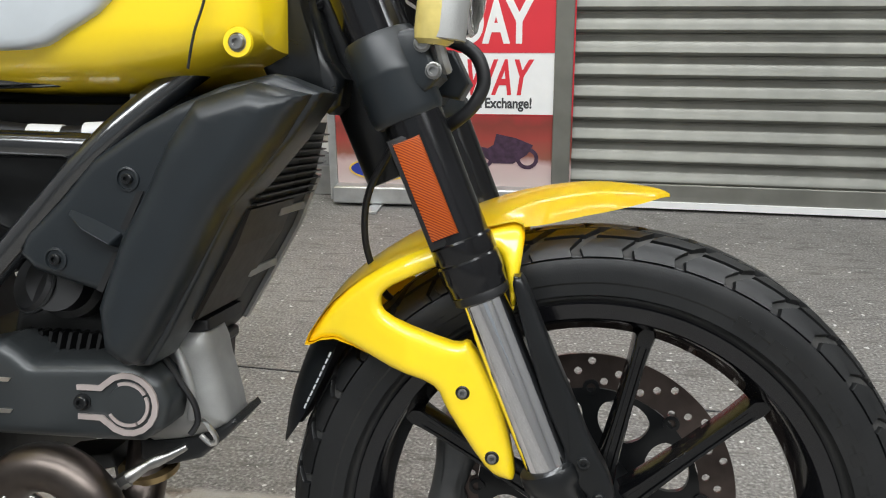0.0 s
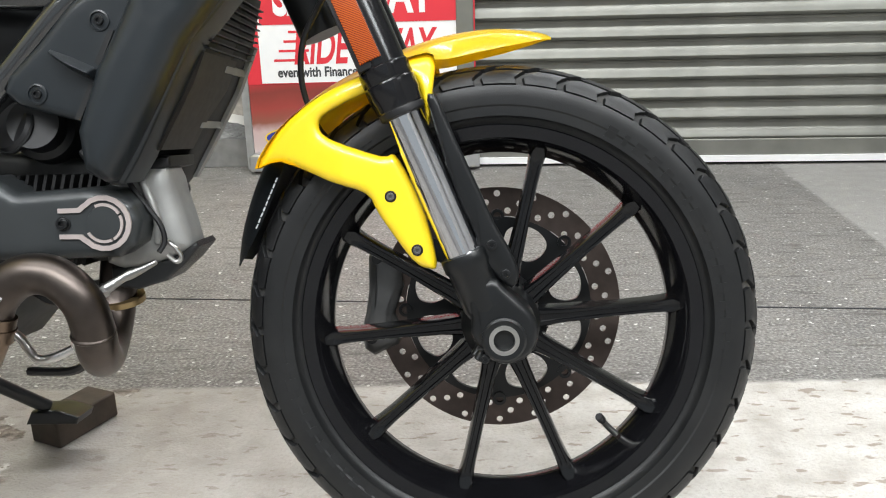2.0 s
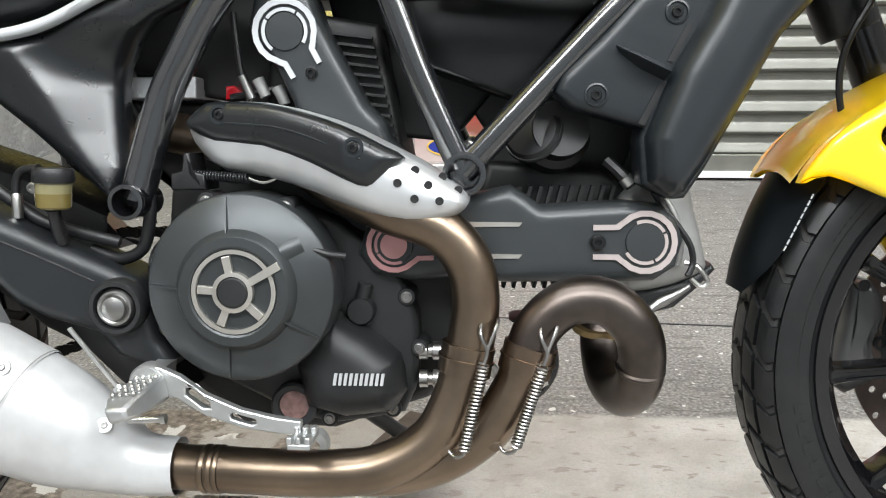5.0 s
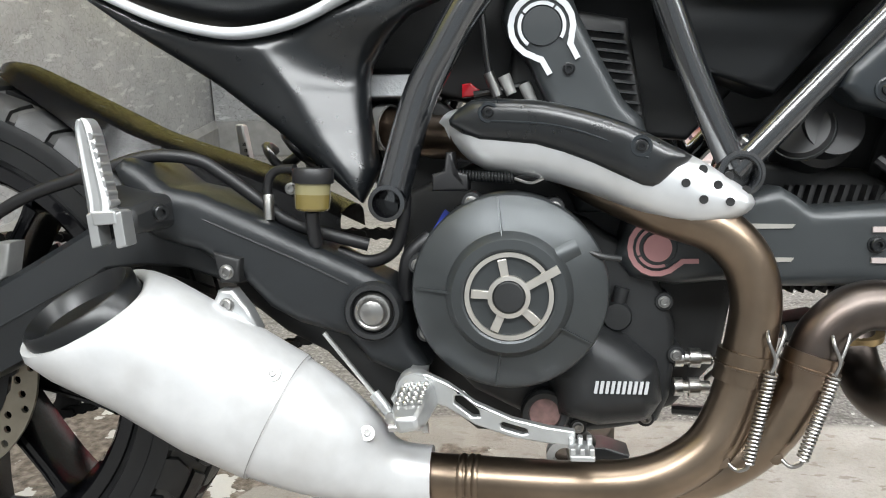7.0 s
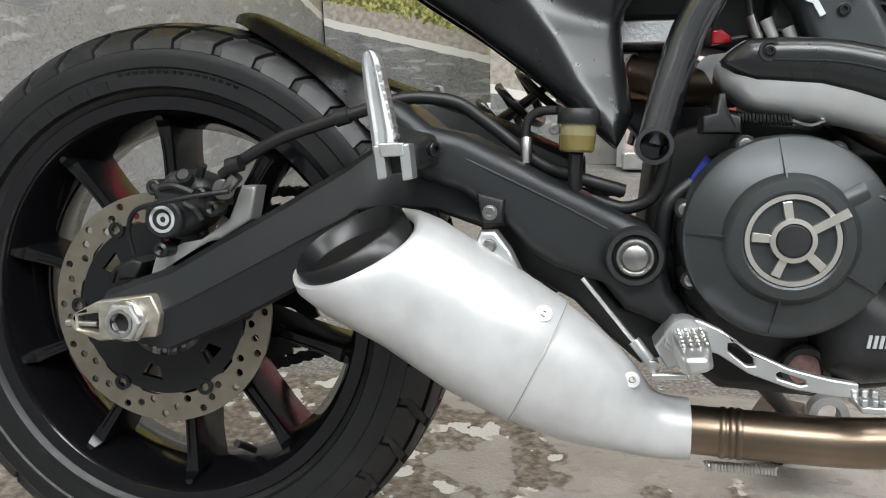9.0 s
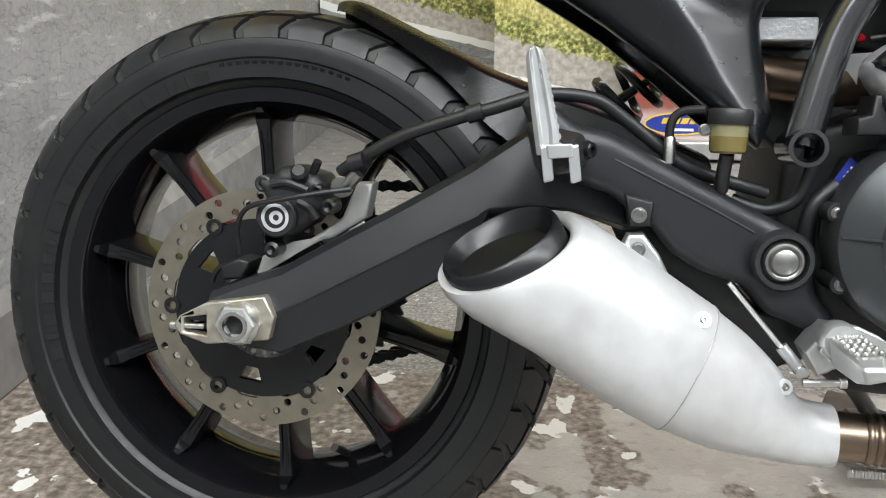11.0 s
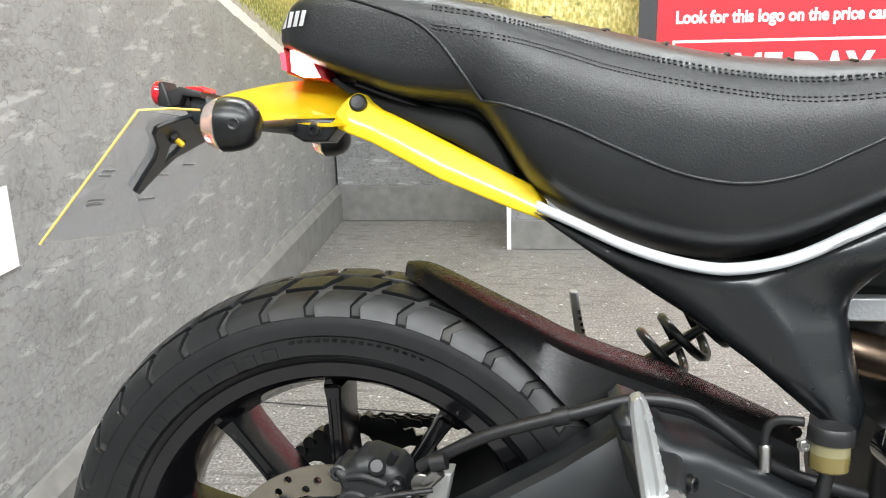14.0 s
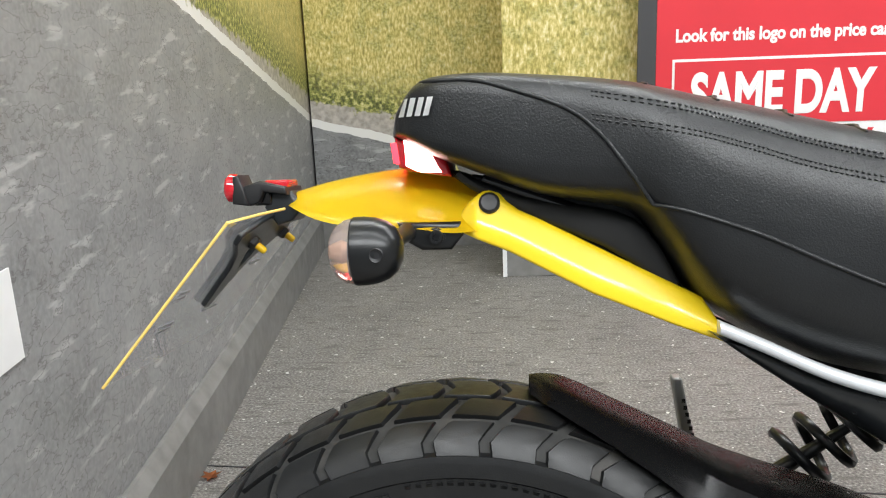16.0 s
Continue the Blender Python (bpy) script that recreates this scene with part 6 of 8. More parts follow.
# vent holes are dark discs on the shield, their shade put into the colour
for hx, hz in ((0.799, 0.524), (0.823, 0.518), (0.784, 0.513), (0.811, 0.511), (0.837, 0.506), (0.799, 0.499), (0.821, 0.497)):
    hy = -0.13 + bend(hx, hz)
    inset = min((Vector((hx - x, hz - z)).length for x, z in SHIELD))
    hy -= 0.022 * math.sqrt(1 - (1 - min(1, inset / 0.026)) ** 2)
    part("vent_shade_disc", lathe([(0.0038, -0.004), (0.0038, 0.0008), (0.0, 0.0005)], (hx, hy, hz), (0, -1, 0), 16), DARK, exhaust, smooth=0)
for bx, bz in ((0.617, 0.5745), (0.746, 0.544)):
    by = -0.157 + bend(bx, bz)
    part("bolt_cup", lathe([(0.0095, 0), (0.009, 0.002), (0.0065, 0.002), (0.006, 0)], (bx, by, bz), (0, -1, 0), 20), PLASTIC, exhaust)
    bolt(exhaust, bx, by, bz, 0.0042, SATIN)
part("clamp_band", lathe([(0.0245, -0.012), (0.026, -0.012), (0.026, 0.012), (0.0245, 0.012)], (0.59, -0.085, 0.556), Vector((0.6, -0.75, 0)).normalized(), 28, closed=True), BRUSHED, exhaust)
part("return_spring", coil((0.575, -0.15, 0.52), (0.64, -0.16, 0.516), 22, 0.004, 0.0012), SATIN, exhaust)
part("return_hook", tube([(0.64, -0.16, 0.516), (0.655, -0.162, 0.512), (0.67, -0.16, 0.518)], 0.0014, 6), STEEL, exhaust)


def oval(top, low, yc, yh, n=36, k=1.0):
    t, l = Vector((top[0], 0, top[1])), Vector((low[0], 0, low[1]))
    c, u = (t + l) / 2, (t - l) / 2 * k
    return [Vector((0, yc, 0)) + c + u * math.copysign(abs(math.cos(a)) ** 0.9, math.cos(a)) + Vector((0, -yh * k * math.copysign(abs(math.sin(a)) ** 0.9, math.sin(a)), 0)) for a in (j * math.tau / n for j in range(n))]


def sil_y(x):
    """The silencer's axis splays outward to the rear."""
    return -0.16 + 0.2586 * (x - 0.56)


def section(top, low, yh, cut=0.0):
    """One oval of the silencer; cut draws its near side forward."""
    out = []
    for p in oval(top, low, 0, yh):
        side = p.y / max(yh, 1e-6)
        p = p + Vector((0.85, 0, -0.52)) * -cut * side
        out.append(p + Vector((0, sil_y(p.x), 0)))
    return out


body = [section((0.563, 0.263), (0.563, 0.207), 0.028), section((0.545, 0.266), (0.543, 0.209), 0.0295), section((0.529, 0.273), (0.522, 0.212), 0.032), section((0.512, 0.297), (0.494, 0.219), 0.04), section((0.483, 0.327), (0.45, 0.2295), 0.049), section((0.452, 0.352), (0.402, 0.25), 0.0535)]
part("silencer_cone", loft(smooth_rows(body, 3), caps=False), SILENCER, exhaust, "aluminium silencer cone", smooth=60)
sil = [section((0.453, 0.353), (0.402, 0.2488), 0.0535), section((0.45, 0.3555), (0.399, 0.2495), 0.055), section((0.407, 0.385), (0.351, 0.277), 0.0565), section((0.371, 0.409), (0.294, 0.319), 0.0565, 0.006), section((0.342, 0.428), (0.24, 0.351), 0.0555, 0.016), section((0.328, 0.4335), (0.219, 0.368), 0.054, 0.022), section((0.322, 0.434), (0.2155, 0.376), 0.0515, 0.024), section((0.317, 0.43), (0.22, 0.379), 0.047, 0.024), section((0.318, 0.425), (0.227, 0.377), 0.0445, 0.024)]
part("silencer", loft(sil, caps=False), SILENCER, exhaust, "satin aluminium slash-cut silencer", smooth=70)
tip = [section((0.316, 0.424), (0.223, 0.377), 0.0455, 0.022), section((0.308, 0.438), (0.2185, 0.385), 0.045, 0.019), section((0.303, 0.438), (0.2195, 0.389), 0.0425, 0.019), section((0.302, 0.431), (0.225, 0.387), 0.039, 0.019), section((0.304, 0.415), (0.243, 0.377), 0.0315, 0.016), section((0.309, 0.404), (0.261, 0.369), 0.0275, 0.01), section((0.326, 0.39), (0.283, 0.351), 0.026, 0.004), section((0.36, 0.366), (0.318, 0.326), 0.025)]
part("silencer_tip", loft(tip), SATIN, exhaust, "black recessed silencer outlet", smooth=60)
ring = section((0.4512, 0.3547), (0.4002, 0.249), 0.0546)
part("silencer_seam", tube(ring + ring[:1], 0.0005, 6, 1), ALLOY_GREY, exhaust, "thin grey seam")
part("outlet_ring", loft([section((0.306, 0.411), (0.248, 0.375), 0.0295, 0.014), section((0.3085, 0.406), (0.2545, 0.371), 0.027, 0.012), section((0.318, 0.398), (0.268, 0.362), 0.0265, 0.008)], caps=False), CALIPER_GREY, exhaust, "inner ring of the outlet", smooth=60)
for bx, by, bz in ((0.433, -0.2345, 0.352), (0.509, -0.2045, 0.29)):
    facing = Vector((0.25, -0.88, 0.4)).normalized()
    part("bolt_seat", lathe([(0.0075, -0.002), (0.007, 0.0012), (0.005, 0.0012)], (bx, by + 0.002, bz), facing, 20), BRUSHED, exhaust)
    bolt(exhaust, bx, by + 0.002, bz, 0.0032, BOLT_STEEL, axis=facing)
part("pipe_clip_spring", coil((0.578, -0.165, 0.203), (0.64, -0.17, 0.205), 22, 0.004, 0.0012), STEEL, exhaust)
# undertray bits
part("under_bracket", pillow([(0.885, 0.36), (0.95, 0.372), (0.955, 0.355), (0.92, 0.345), (0.9, 0.35)], 0.0, -0.05, 0.004), DARK, bike)
part("breather_pipe", tube([(0.84, -0.04, 0.3), (0.853, -0.05, 0.315), (0.866, -0.05, 0.31), (0.876, -0.05, 0.294), (0.886, -0.05, 0.283), (0.903, -0.05, 0.283), (0.925, -0.04, 0.292)], 0.0055, 10), STEEL, bike, "bent steel breather pipe", smooth=60)
part("under_hose", tube([(0.93, 0.0, 0.34), (0.935, 0.0, 0.29), (0.9, 0.02, 0.25), (0.82, 0.05, 0.24)], 0.006, 8), HOSE, bike)
stand = part("side_stand", tube([(0.6, 0.13, 0.27), (0.68, 0.17, 0.2), (0.74, 0.24, 0.13)], 0.011, 12), SATIN, bike, "black steel side stand, folded out")
part("stand_foot", pillow([(0.71, 0.105), (0.79, 0.105), (0.795, 0.117), (0.76, 0.128), (0.72, 0.126)], 0.28, 0.225, 0.004), SATIN, bike)

# ---- rear wheel, swingarm and brakes ----
RX, RZ = 0.003, 0.3135
rw = wheel("rear_wheel", RX, RZ, 0.319, 0.09, 0.052, 0.229, 0.199, 0.072, 38, 21, (0.05, 0.03, 0.066), "gloss black ten-spoke cast rear wheel")
part("hub", lathe([(0.02, -0.09), (0.04, -0.09), (0.045, -0.06), (0.055, -0.04), (0.06, 0.0), (0.06, 0.06), (0.02, 0.06)], (RX, 0, RZ), closed=True), SATIN, rw)
bm = arc_bars(RX, RZ, 0.243, 0.013, -0.0866, radians(196), (0.013, 0.006, 0.014, 0.012, 0.011, 0.011, 0.006, 0.022, 0.014, 0.012, 0.014, 0.006, 0.012, 0.012, 0.012, 0.02, 0.012, 0.014), 0.01)
tagged(part("sidewall_mark", bm, RUBBER, rw, smooth=0), "raised bars in place of lettering", kind="stuff")
bm = arc_bars(RX, RZ, 0.2565, 0.0035, -0.087, radians(100), (0.005,) * 16, 0.004)
tagged(part("sidewall_mark", bm, RUBBER, rw, smooth=0), "raised bars in place of lettering", kind="stuff")
vb = Vector((RX + 0.197 * math.cos(radians(-68)), -0.02, RZ + 0.197 * math.sin(radians(-68))))
part("valve", tube([vb, vb + Vector((-0.004, -0.02, 0.012)), vb + Vector((-0.006, -0.036, 0.02))], 0.0045, 10), HOSE, rw)
brake_disc(rw, 0.0, -0.085, 0.313, 0.129, 0.096, (0.121, 0.1135, 0.106), 48, DISC, 6, "grey-gold drilled rear brake disc", solid=True)
bm = lathe([(0.036, -0.088), (0.052, -0.088), (0.052, -0.083), (0.036, -0.083)], (RX, 0, RZ - 0.002), segs=48, closed=True)
for k in range(24):
    a = k * math.tau / 24
    lathe([(0.0028, -0.0895), (0.0028, -0.0885), (0.0, -0.0885)], (RX + 0.046 * math.cos(a), 0, RZ - 0.002 + 0.046 * math.sin(a)), segs=6, bm=bm)
part("sensor_ring", bm, ALLOY_GREY, rw)
# chain side
sprocket = []
for k in range(92):
    a = k * math.tau / 92
    sprocket.append((RX + (0.124 if k % 2 else 0.116) * math.cos(a), RZ + (0.124 if k % 2 else 0.116) * math.sin(a)))
holes = [circle(RX + 0.088 * math.cos(a), RZ + 0.088 * math.sin(a), 0.018, 14) for a in (k * math.tau / 8 + 0.2 for k in range(8))]
part("sprocket", sheet(sprocket, 0.098, 0.104, holes=holes), SATIN, rw, smooth=20)
bm = bmesh.new()
for p, q in (((-0.005, 0.434), (0.5, 0.44)), ((0.03, 0.196), (0.5, 0.345))):
    p, q = Vector((p[0], 0.101, p[1])), Vector((q[0], 0.101, q[1]))
    n = int((q - p).length / 0.0159)
    for k in range(n + 1):
        c = p.lerp(q, k / n)
        w = 0.0085 if k % 2 else 0.006
        for s in (-1, 1):
            lathe([(0.0075, 0), (0.0075, 0.0018)], c + Vector((0, s * w, 0)), (0, 1, 0), 8, bm)
        tube([c + Vector((0, -0.01, 0)), c + Vector((0, 0.01, 0))], 0.0045, 6, 1, bm)
        if k < n:
            e = p.lerp(q, (k + 1) / n)
            for s in (-1, 1):
                box(min(c.x, e.x), max(c.x, e.x), c.y + s * w - 0.001, c.y + s * w + 0.001, (c.z + e.z) / 2 - 0.005, (c.z + e.z) / 2 + 0.005, bm)
for k in range(26):
    a = radians(94 + 188 * k / 25)
    lathe([(0.0078, -0.009), (0.0078, 0.009)], (RX + 0.122 * math.cos(a), 0.101, RZ + 0.122 * math.sin(a)), (0, 1, 0), 8, bm)
tagged(part("drive_chain", bm, DARK, bike, "oily dark drive chain", smooth=30), kind="stuff")

rings = []
for x, low, ridge, top in ((-0.036, 0.3, 0.315, 0.34), (0.0, 0.286, 0.312, 0.354), (0.041, 0.281, 0.324, 0.368), (0.109, 0.312, 0.358, 0.406), (0.164, 0.341, 0.387, 0.436), (0.213, 0.369, 0.412, 0.464), (0.232, 0.398, 0.4215, 0.475), (0.246, 0.4265, 0.431, 0.485), (0.285, 0.433, 0.4365, 0.511), (0.323, 0.431, 0.4345, 0.5), (0.37, 0.415, 0.42, 0.47), (0.4, 0.42, 0.424, 0.435)):
    rings.append([(x, -0.09, low), (x, -0.143, low), (x, -0.149, low + 0.003), (x, -0.154, ridge), (x, -0.1545, ridge + 0.002), (x, -0.147, top - 0.02), (x, -0.142, top - 0.008), (x, -0.134, top - 0.001), (x, -0.128, top), (x, -0.09, top)])
swing = part("swingarm", loft(rings), SWING_BLACK, bike, "matt black cast swingarm with a ridge", smooth=24)
part("swing_ridge", tube([(0.043, -0.1538, 0.325), (0.109, -0.1542, 0.359), (0.164, -0.1542, 0.388), (0.213, -0.1542, 0.413), (0.238, -0.154, 0.426)], 0.0011, 6, 2), SWING_BLACK, swing, smooth=60)
again(swing, Matrix.Diagonal((1, -1, 1, 1)), bike)
HANGER = [(0.276, 0.528), (0.285, 0.537), (0.299, 0.532), (0.326, 0.511), (0.354, 0.505), (0.386, 0.489), (0.439, 0.462), (0.492, 0.435), (0.523, 0.42), (0.537, 0.396), (0.545, 0.362), (0.562, 0.341), (0.55, 0.328), (0.534, 0.33), (0.503, 0.342), (0.482, 0.367), (0.439, 0.382), (0.413, 0.398), (0.39, 0.425), (0.353, 0.452), (0.318, 0.462), (0.298, 0.472)]
hang = part("pivot_arm", dome(HANGER, -0.09, -0.144, 0.014, 0.013, 0.006, lift=lambda x, z: -0.036 * min(1.0, max(0.0, (0.49 - x) / 0.15))), SWING_BLACK, bike, "dark grey cast arm from pivot to pillion peg", smooth=70)
part("arm_ridge", tube([(0.315, -0.1935, 0.503), (0.37, -0.1865, 0.476), (0.44, -0.17, 0.442), (0.485, -0.159, 0.418)], 0.0012, 8), CAST, hang)
part("pivot_boss", lathe([(0.0275, 0), (0.0275, 0.012), (0.025, 0.016), (0.021, 0.016), (0.0195, 0.008), (0.0, 0.008)], (0.51, -0.156, 0.394), (0, -1, 0), 40), CAST, hang)
part("pivot_nut", lathe([(0.0185, 0), (0.0185, 0.006), (0.0165, 0.009), (0.0145, 0.0095), (0.012, 0.008), (0.0, 0.008)], (0.51, -0.163, 0.394), (0, -1, 0), 36), BOLT_STEEL, hang, "bright domed pivot cap", smooth=30)
part("pivot_dome", lathe([(0.0128, 0.008), (0.011, 0.0115), (0.006, 0.0135), (0.0, 0.014)], (0.51, -0.163, 0.394), (0, -1, 0), 30), BOLT_STEEL, hang)
DARKTRI = [(0.35, 0.44), (0.39, 0.43), (0.42, 0.4), (0.463, 0.385), (0.5, 0.34), (0.54, 0.335), (0.56, 0.3), (0.52, 0.285), (0.49, 0.31), (0.455, 0.345), (0.415, 0.365), (0.37, 0.4)]
part("inner_bracket", pillow(DARKTRI, -0.06, -0.125, 0.005), DARK, bike, "dark inner mounting bracket")
part("cross_web", tube([(0.39, -0.13, 0.43), (0.43, -0.132, 0.39), (0.45, -0.132, 0.385)], 0.004, 8), SATIN, bike)
# axle plate, nut and chain adjuster
PLATE = [(-0.03, 0.333), (0.03, 0.342), (0.04, 0.322), (0.034, 0.298), (-0.03, 0.291), (-0.058, 0.3), (-0.064, 0.309), (-0.058, 0.319)]
slot = [(-0.054, 0.303), (-0.03, 0.3), (-0.03, 0.321), (-0.054, 0.317)]
plate_mat = material("grimy_alloy_plate", (0.5, 0.47, 0.4), 0.4, 0.8, var=0.2, scale=90, bump=0.15, bump_scale=500, dirt=0.5, dirt_color=(0.2, 0.15, 0.09))
axp = part("axle_plate", sheet(PLATE, -0.163, -0.148, holes=[slot]), plate_mat, swing, "grimy alloy axle plate", smooth=20, bevel=0.002)
part("adjuster_screw", lathe([(0.0045, 0), (0.0045, 0.007), (0.003, 0.008), (0.003, 0.035)], (-0.069, -0.157, 0.308), (1, 0, 0), 12), STEEL, swing, "bright adjuster screw")
part("axle_nut", lathe([(0.0235, 0), (0.0235, 0.004), (0.0205, 0.005), (0.0205, 0.013), (0.0185, 0.015), (0.0125, 0.0155), (0.011, 0.013), (0.011, -0.01)], (0.004, -0.162, 0.3145), (0, -1, 0), 6, closed=True), ALLOY_GREY, swing, "grey axle nut", smooth=15)
# near-black disc fills the rear bore in place of its shade
part("axle_bore", lathe([(0.0104, 0.0), (0.0104, 0.004), (0.0, 0.004)], (0.004, -0.166, 0.3145), (0, -1, 0), 24), DARK, swing, "near-black disc for the shade in the axle bore")
part("axle_washer", lathe([(0.0215, 0.0), (0.0215, 0.006), (0.0145, 0.0145), (0.0135, 0.0175), (0.0105, 0.0175), (0.0105, -0.03), (0.0, -0.03)], (0.004, -0.162, 0.3145), (0, -1, 0), 32), STEEL, swing, "bright hollow axle end", smooth=30)
# rear caliper on an alloy carrier
carrier = part("caliper_carrier", pillow([(0.0, 0.375), (0.03, 0.39), (0.07, 0.398), (0.105, 0.42), (0.112, 0.455), (0.095, 0.455), (0.08, 0.42), (0.03, 0.385), (-0.005, 0.362)], -0.085, -0.112, 0.004), ALLOY_GREY, bike, "bare alloy caliper carrier")
rc = part("rear_caliper", dome([(-0.006, 0.454), (-0.001, 0.46), (0.009, 0.459), (0.018, 0.469), (0.031, 0.471), (0.059, 0.462), (0.067, 0.452), (0.068, 0.433), (0.05, 0.412), (0.028, 0.4), (0.007, 0.402), (-0.003, 0.417), (0.003, 0.438)], -0.07, -0.112, 0.014, 0.012, 0.004), CAST, bike, "black rear brake caliper", smooth=40)
part("piston_boss", lathe([(0.0205, 0), (0.0205, 0.012), (0.0185, 0.0145), (0.0, 0.015)], (0.019, -0.122, 0.4205), (0, -1, 0), 32), CAST, rc)
part("round_mark", lathe([(0.0108, 0), (0.0108, 0.0008), (0.014, 0.0008), (0.014, 0)], (0.019, -0.1368, 0.4205), (0, -1, 0), 32, closed=True), PALE_MARK, rc, "pale round mark")
part("round_mark", lathe([(0.0032, 0), (0.0032, 0.0008), (0.0068, 0.0008), (0.0068, 0)], (0.02, -0.1368, 0.4205), (0, -1, 0), 24, closed=True), PALE_MARK, rc)
part("caliper_lug", lathe([(0.0085, -0.02), (0.0085, 0.008), (0.0065, 0.0095), (0.004, 0.009), (0.004, -0.01)], (0.001, -0.112, 0.4525), (0, -1, 0), 24, closed=True), CAST, rc)
part("caliper_knob", lathe([(0.0085, -0.01), (0.0085, 0.01), (0.006, 0.013), (0.0, 0.013)], (0.041, -0.124, 0.4605), Vector((0.1, -0.8, 0.5)).normalized(), 20), HOSE, rc)
part("caliper_rib", tube([(0.012, -0.126, 0.452), (0.03, -0.13, 0.455), (0.05, -0.128, 0.448)], 0.004, 8), CAST, rc)
part("caliper_rib", tube([(0.04, -0.126, 0.436), (0.052, -0.128, 0.43), (0.058, -0.126, 0.42)], 0.005, 8), CAST, rc)
for bx, bz, rr in ((0.014, 0.388, 0.008), (0.072, 0.432, 0.008), (0.06, 0.448, 0.006)):
    part("caliper_bolt", lathe([(rr, -0.01), (rr, 0.012), (rr * 0.6, 0.014), (0, 0.01)], (bx, -0.122, bz), (0, -1, 0), 18), SATIN, rc)
part("bleed_screw", tube([(0.05, -0.115, 0.462), (0.058, -0.12, 0.476)], 0.0045, 8), HOSE, rc)
part("banjo", lathe([(0.0095, -0.005), (0.0105, -0.004), (0.0105, 0.004), (0.0095, 0.005)], (0.086, -0.134, 0.452), (0, -1, 0), 20), BOLT_STEEL, rc)
part("hose_ferrule", tube([(0.09, -0.135, 0.452), (0.103, -0.138, 0.466)], 0.0065, 12), BOLT_STEEL, rc)
part("sensor_body", pillow([(-0.028, 0.365), (-0.008, 0.374), (0.004, 0.37), (-0.006, 0.352), (-0.026, 0.35)], -0.09, -0.13, 0.004), HOSE, bike)
for ob in (rc, carrier):
    ob.location = (0.017, -0.008, -0.003)
# hoses
rear_hose = part("brake_hose", tube([(0.1, -0.138, 0.463), (0.12, -0.142, 0.476), (0.164, -0.147, 0.499), (0.212, -0.15, 0.515), (0.247, -0.152, 0.525), (0.294, -0.152, 0.538), (0.339, -0.15, 0.535), (0.366, -0.145, 0.519), (0.399, -0.14, 0.494), (0.432, -0.138, 0.472), (0.5, -0.13, 0.452)], 0.0062, 14), HOSE, bike, smooth=60)
for x0, z0 in ((0.225, 0.519), (0.113, 0.472)):
    part("hose_sleeve", tube([(x0, -0.151, z0), (x0 + 0.014, -0.152, z0 + 0.004)], 0.0085, 12, 1), HOSE, rear_hose)
part("sensor_cable", tube([(0.115, -0.155, 0.448), (0.08, -0.158, 0.443), (0.045, -0.158, 0.436), (0.01, -0.15, 0.427), (-0.005, -0.14, 0.405), (-0.006, -0.13, 0.378)], 0.0026, 8), HOSE, bike)
part("sensor_cable", tube([(-0.01, -0.12, 0.37), (-0.035, -0.115, 0.36), (-0.045, -0.11, 0.345)], 0.003, 8), HOSE, bike)
part("reservoir_hose", tube([(0.409, -0.15, 0.482), (0.409, -0.15, 0.512), (0.418, -0.152, 0.524), (0.438, -0.16, 0.526)], 0.0042, 10), HOSE, bike)
part("hose_end", lathe([(0.0052, 0), (0.0052, 0.022), (0.0042, 0.024)], (0.409, -0.15, 0.478), (0, 0, 1), 12), STEEL, bike, "bright crimped hose end")
part("lower_hose", tube([(0.47, -0.125, 0.445), (0.5, -0.13, 0.436), (0.525, -0.135, 0.447), (0.535, -0.14, 0.475), (0.537, -0.14, 0.5)], 0.0062, 10), HOSE, bike)
# brake fluid reservoir
pot = part("brake_reservoir", lathe([(0.0135, 0), (0.0155, 0.002), (0.0165, 0.024), (0.0165, 0.026)], (0.456, -0.17, 0.488), (0.03, 0, 1), 28), FLUID, bike, "amber brake fluid reservoir with black cap")
part("reservoir_cap", lathe([(0.0185, 0), (0.019, 0.001), (0.019, 0.011), (0.0175, 0.0135), (0.0, 0.0135)], (0.457, -0.17, 0.513), (0.03, 0, 1), 28), HOSE, pot)
part("fluid", lathe([(0.0138, 0.0003), (0.0158, 0.0022), (0.0165, 0.015)], (0.456, -0.17, 0.4878), (0.03, 0, 1), 28), BRAKE_FLUID, pot, "amber brake fluid")
part("reservoir_outlet", tube([(0.456, -0.17, 0.488), (0.455, -0.165, 0.475), (0.455, -0.155, 0.455)], 0.0065, 10), HOSE, pot)
bolt(pot, 0.436, -0.168, 0.508, 0.0045, BOLT_STEEL)
# pillion peg folded up on its clevis
rows = []
for x, z, w, y in ((0.302, 0.486, 0.009, -0.258), (0.3, 0.505, 0.01, -0.256), (0.2955, 0.53, 0.0092, -0.255), (0.291, 0.555, 0.008, -0.254), (0.2897, 0.562, 0.0072, -0.254), (0.2888, 0.567, 0.0054, -0.254), (0.2885, 0.5695, 0.0024, -0.254)):
    rows.append([(x - w, y + 0.009, z), (x - w, y - 0.007, z), (x - w * 0.6, y - 0.0105, z), (x - w * 0.35, y - 0.0085, z), (x + w * 0.2, y - 0.0085, z + 0.001), (x + w * 0.5, y - 0.0105, z + 0.001), (x + w, y - 0.007, z + 0.001), (x + w, y + 0.009, z + 0.001)])
peg = part("pillion_peg", loft(rows), ALUMINIUM, bike, "bare alloy pillion peg, folded up", smooth=30, bevel=0.0012)
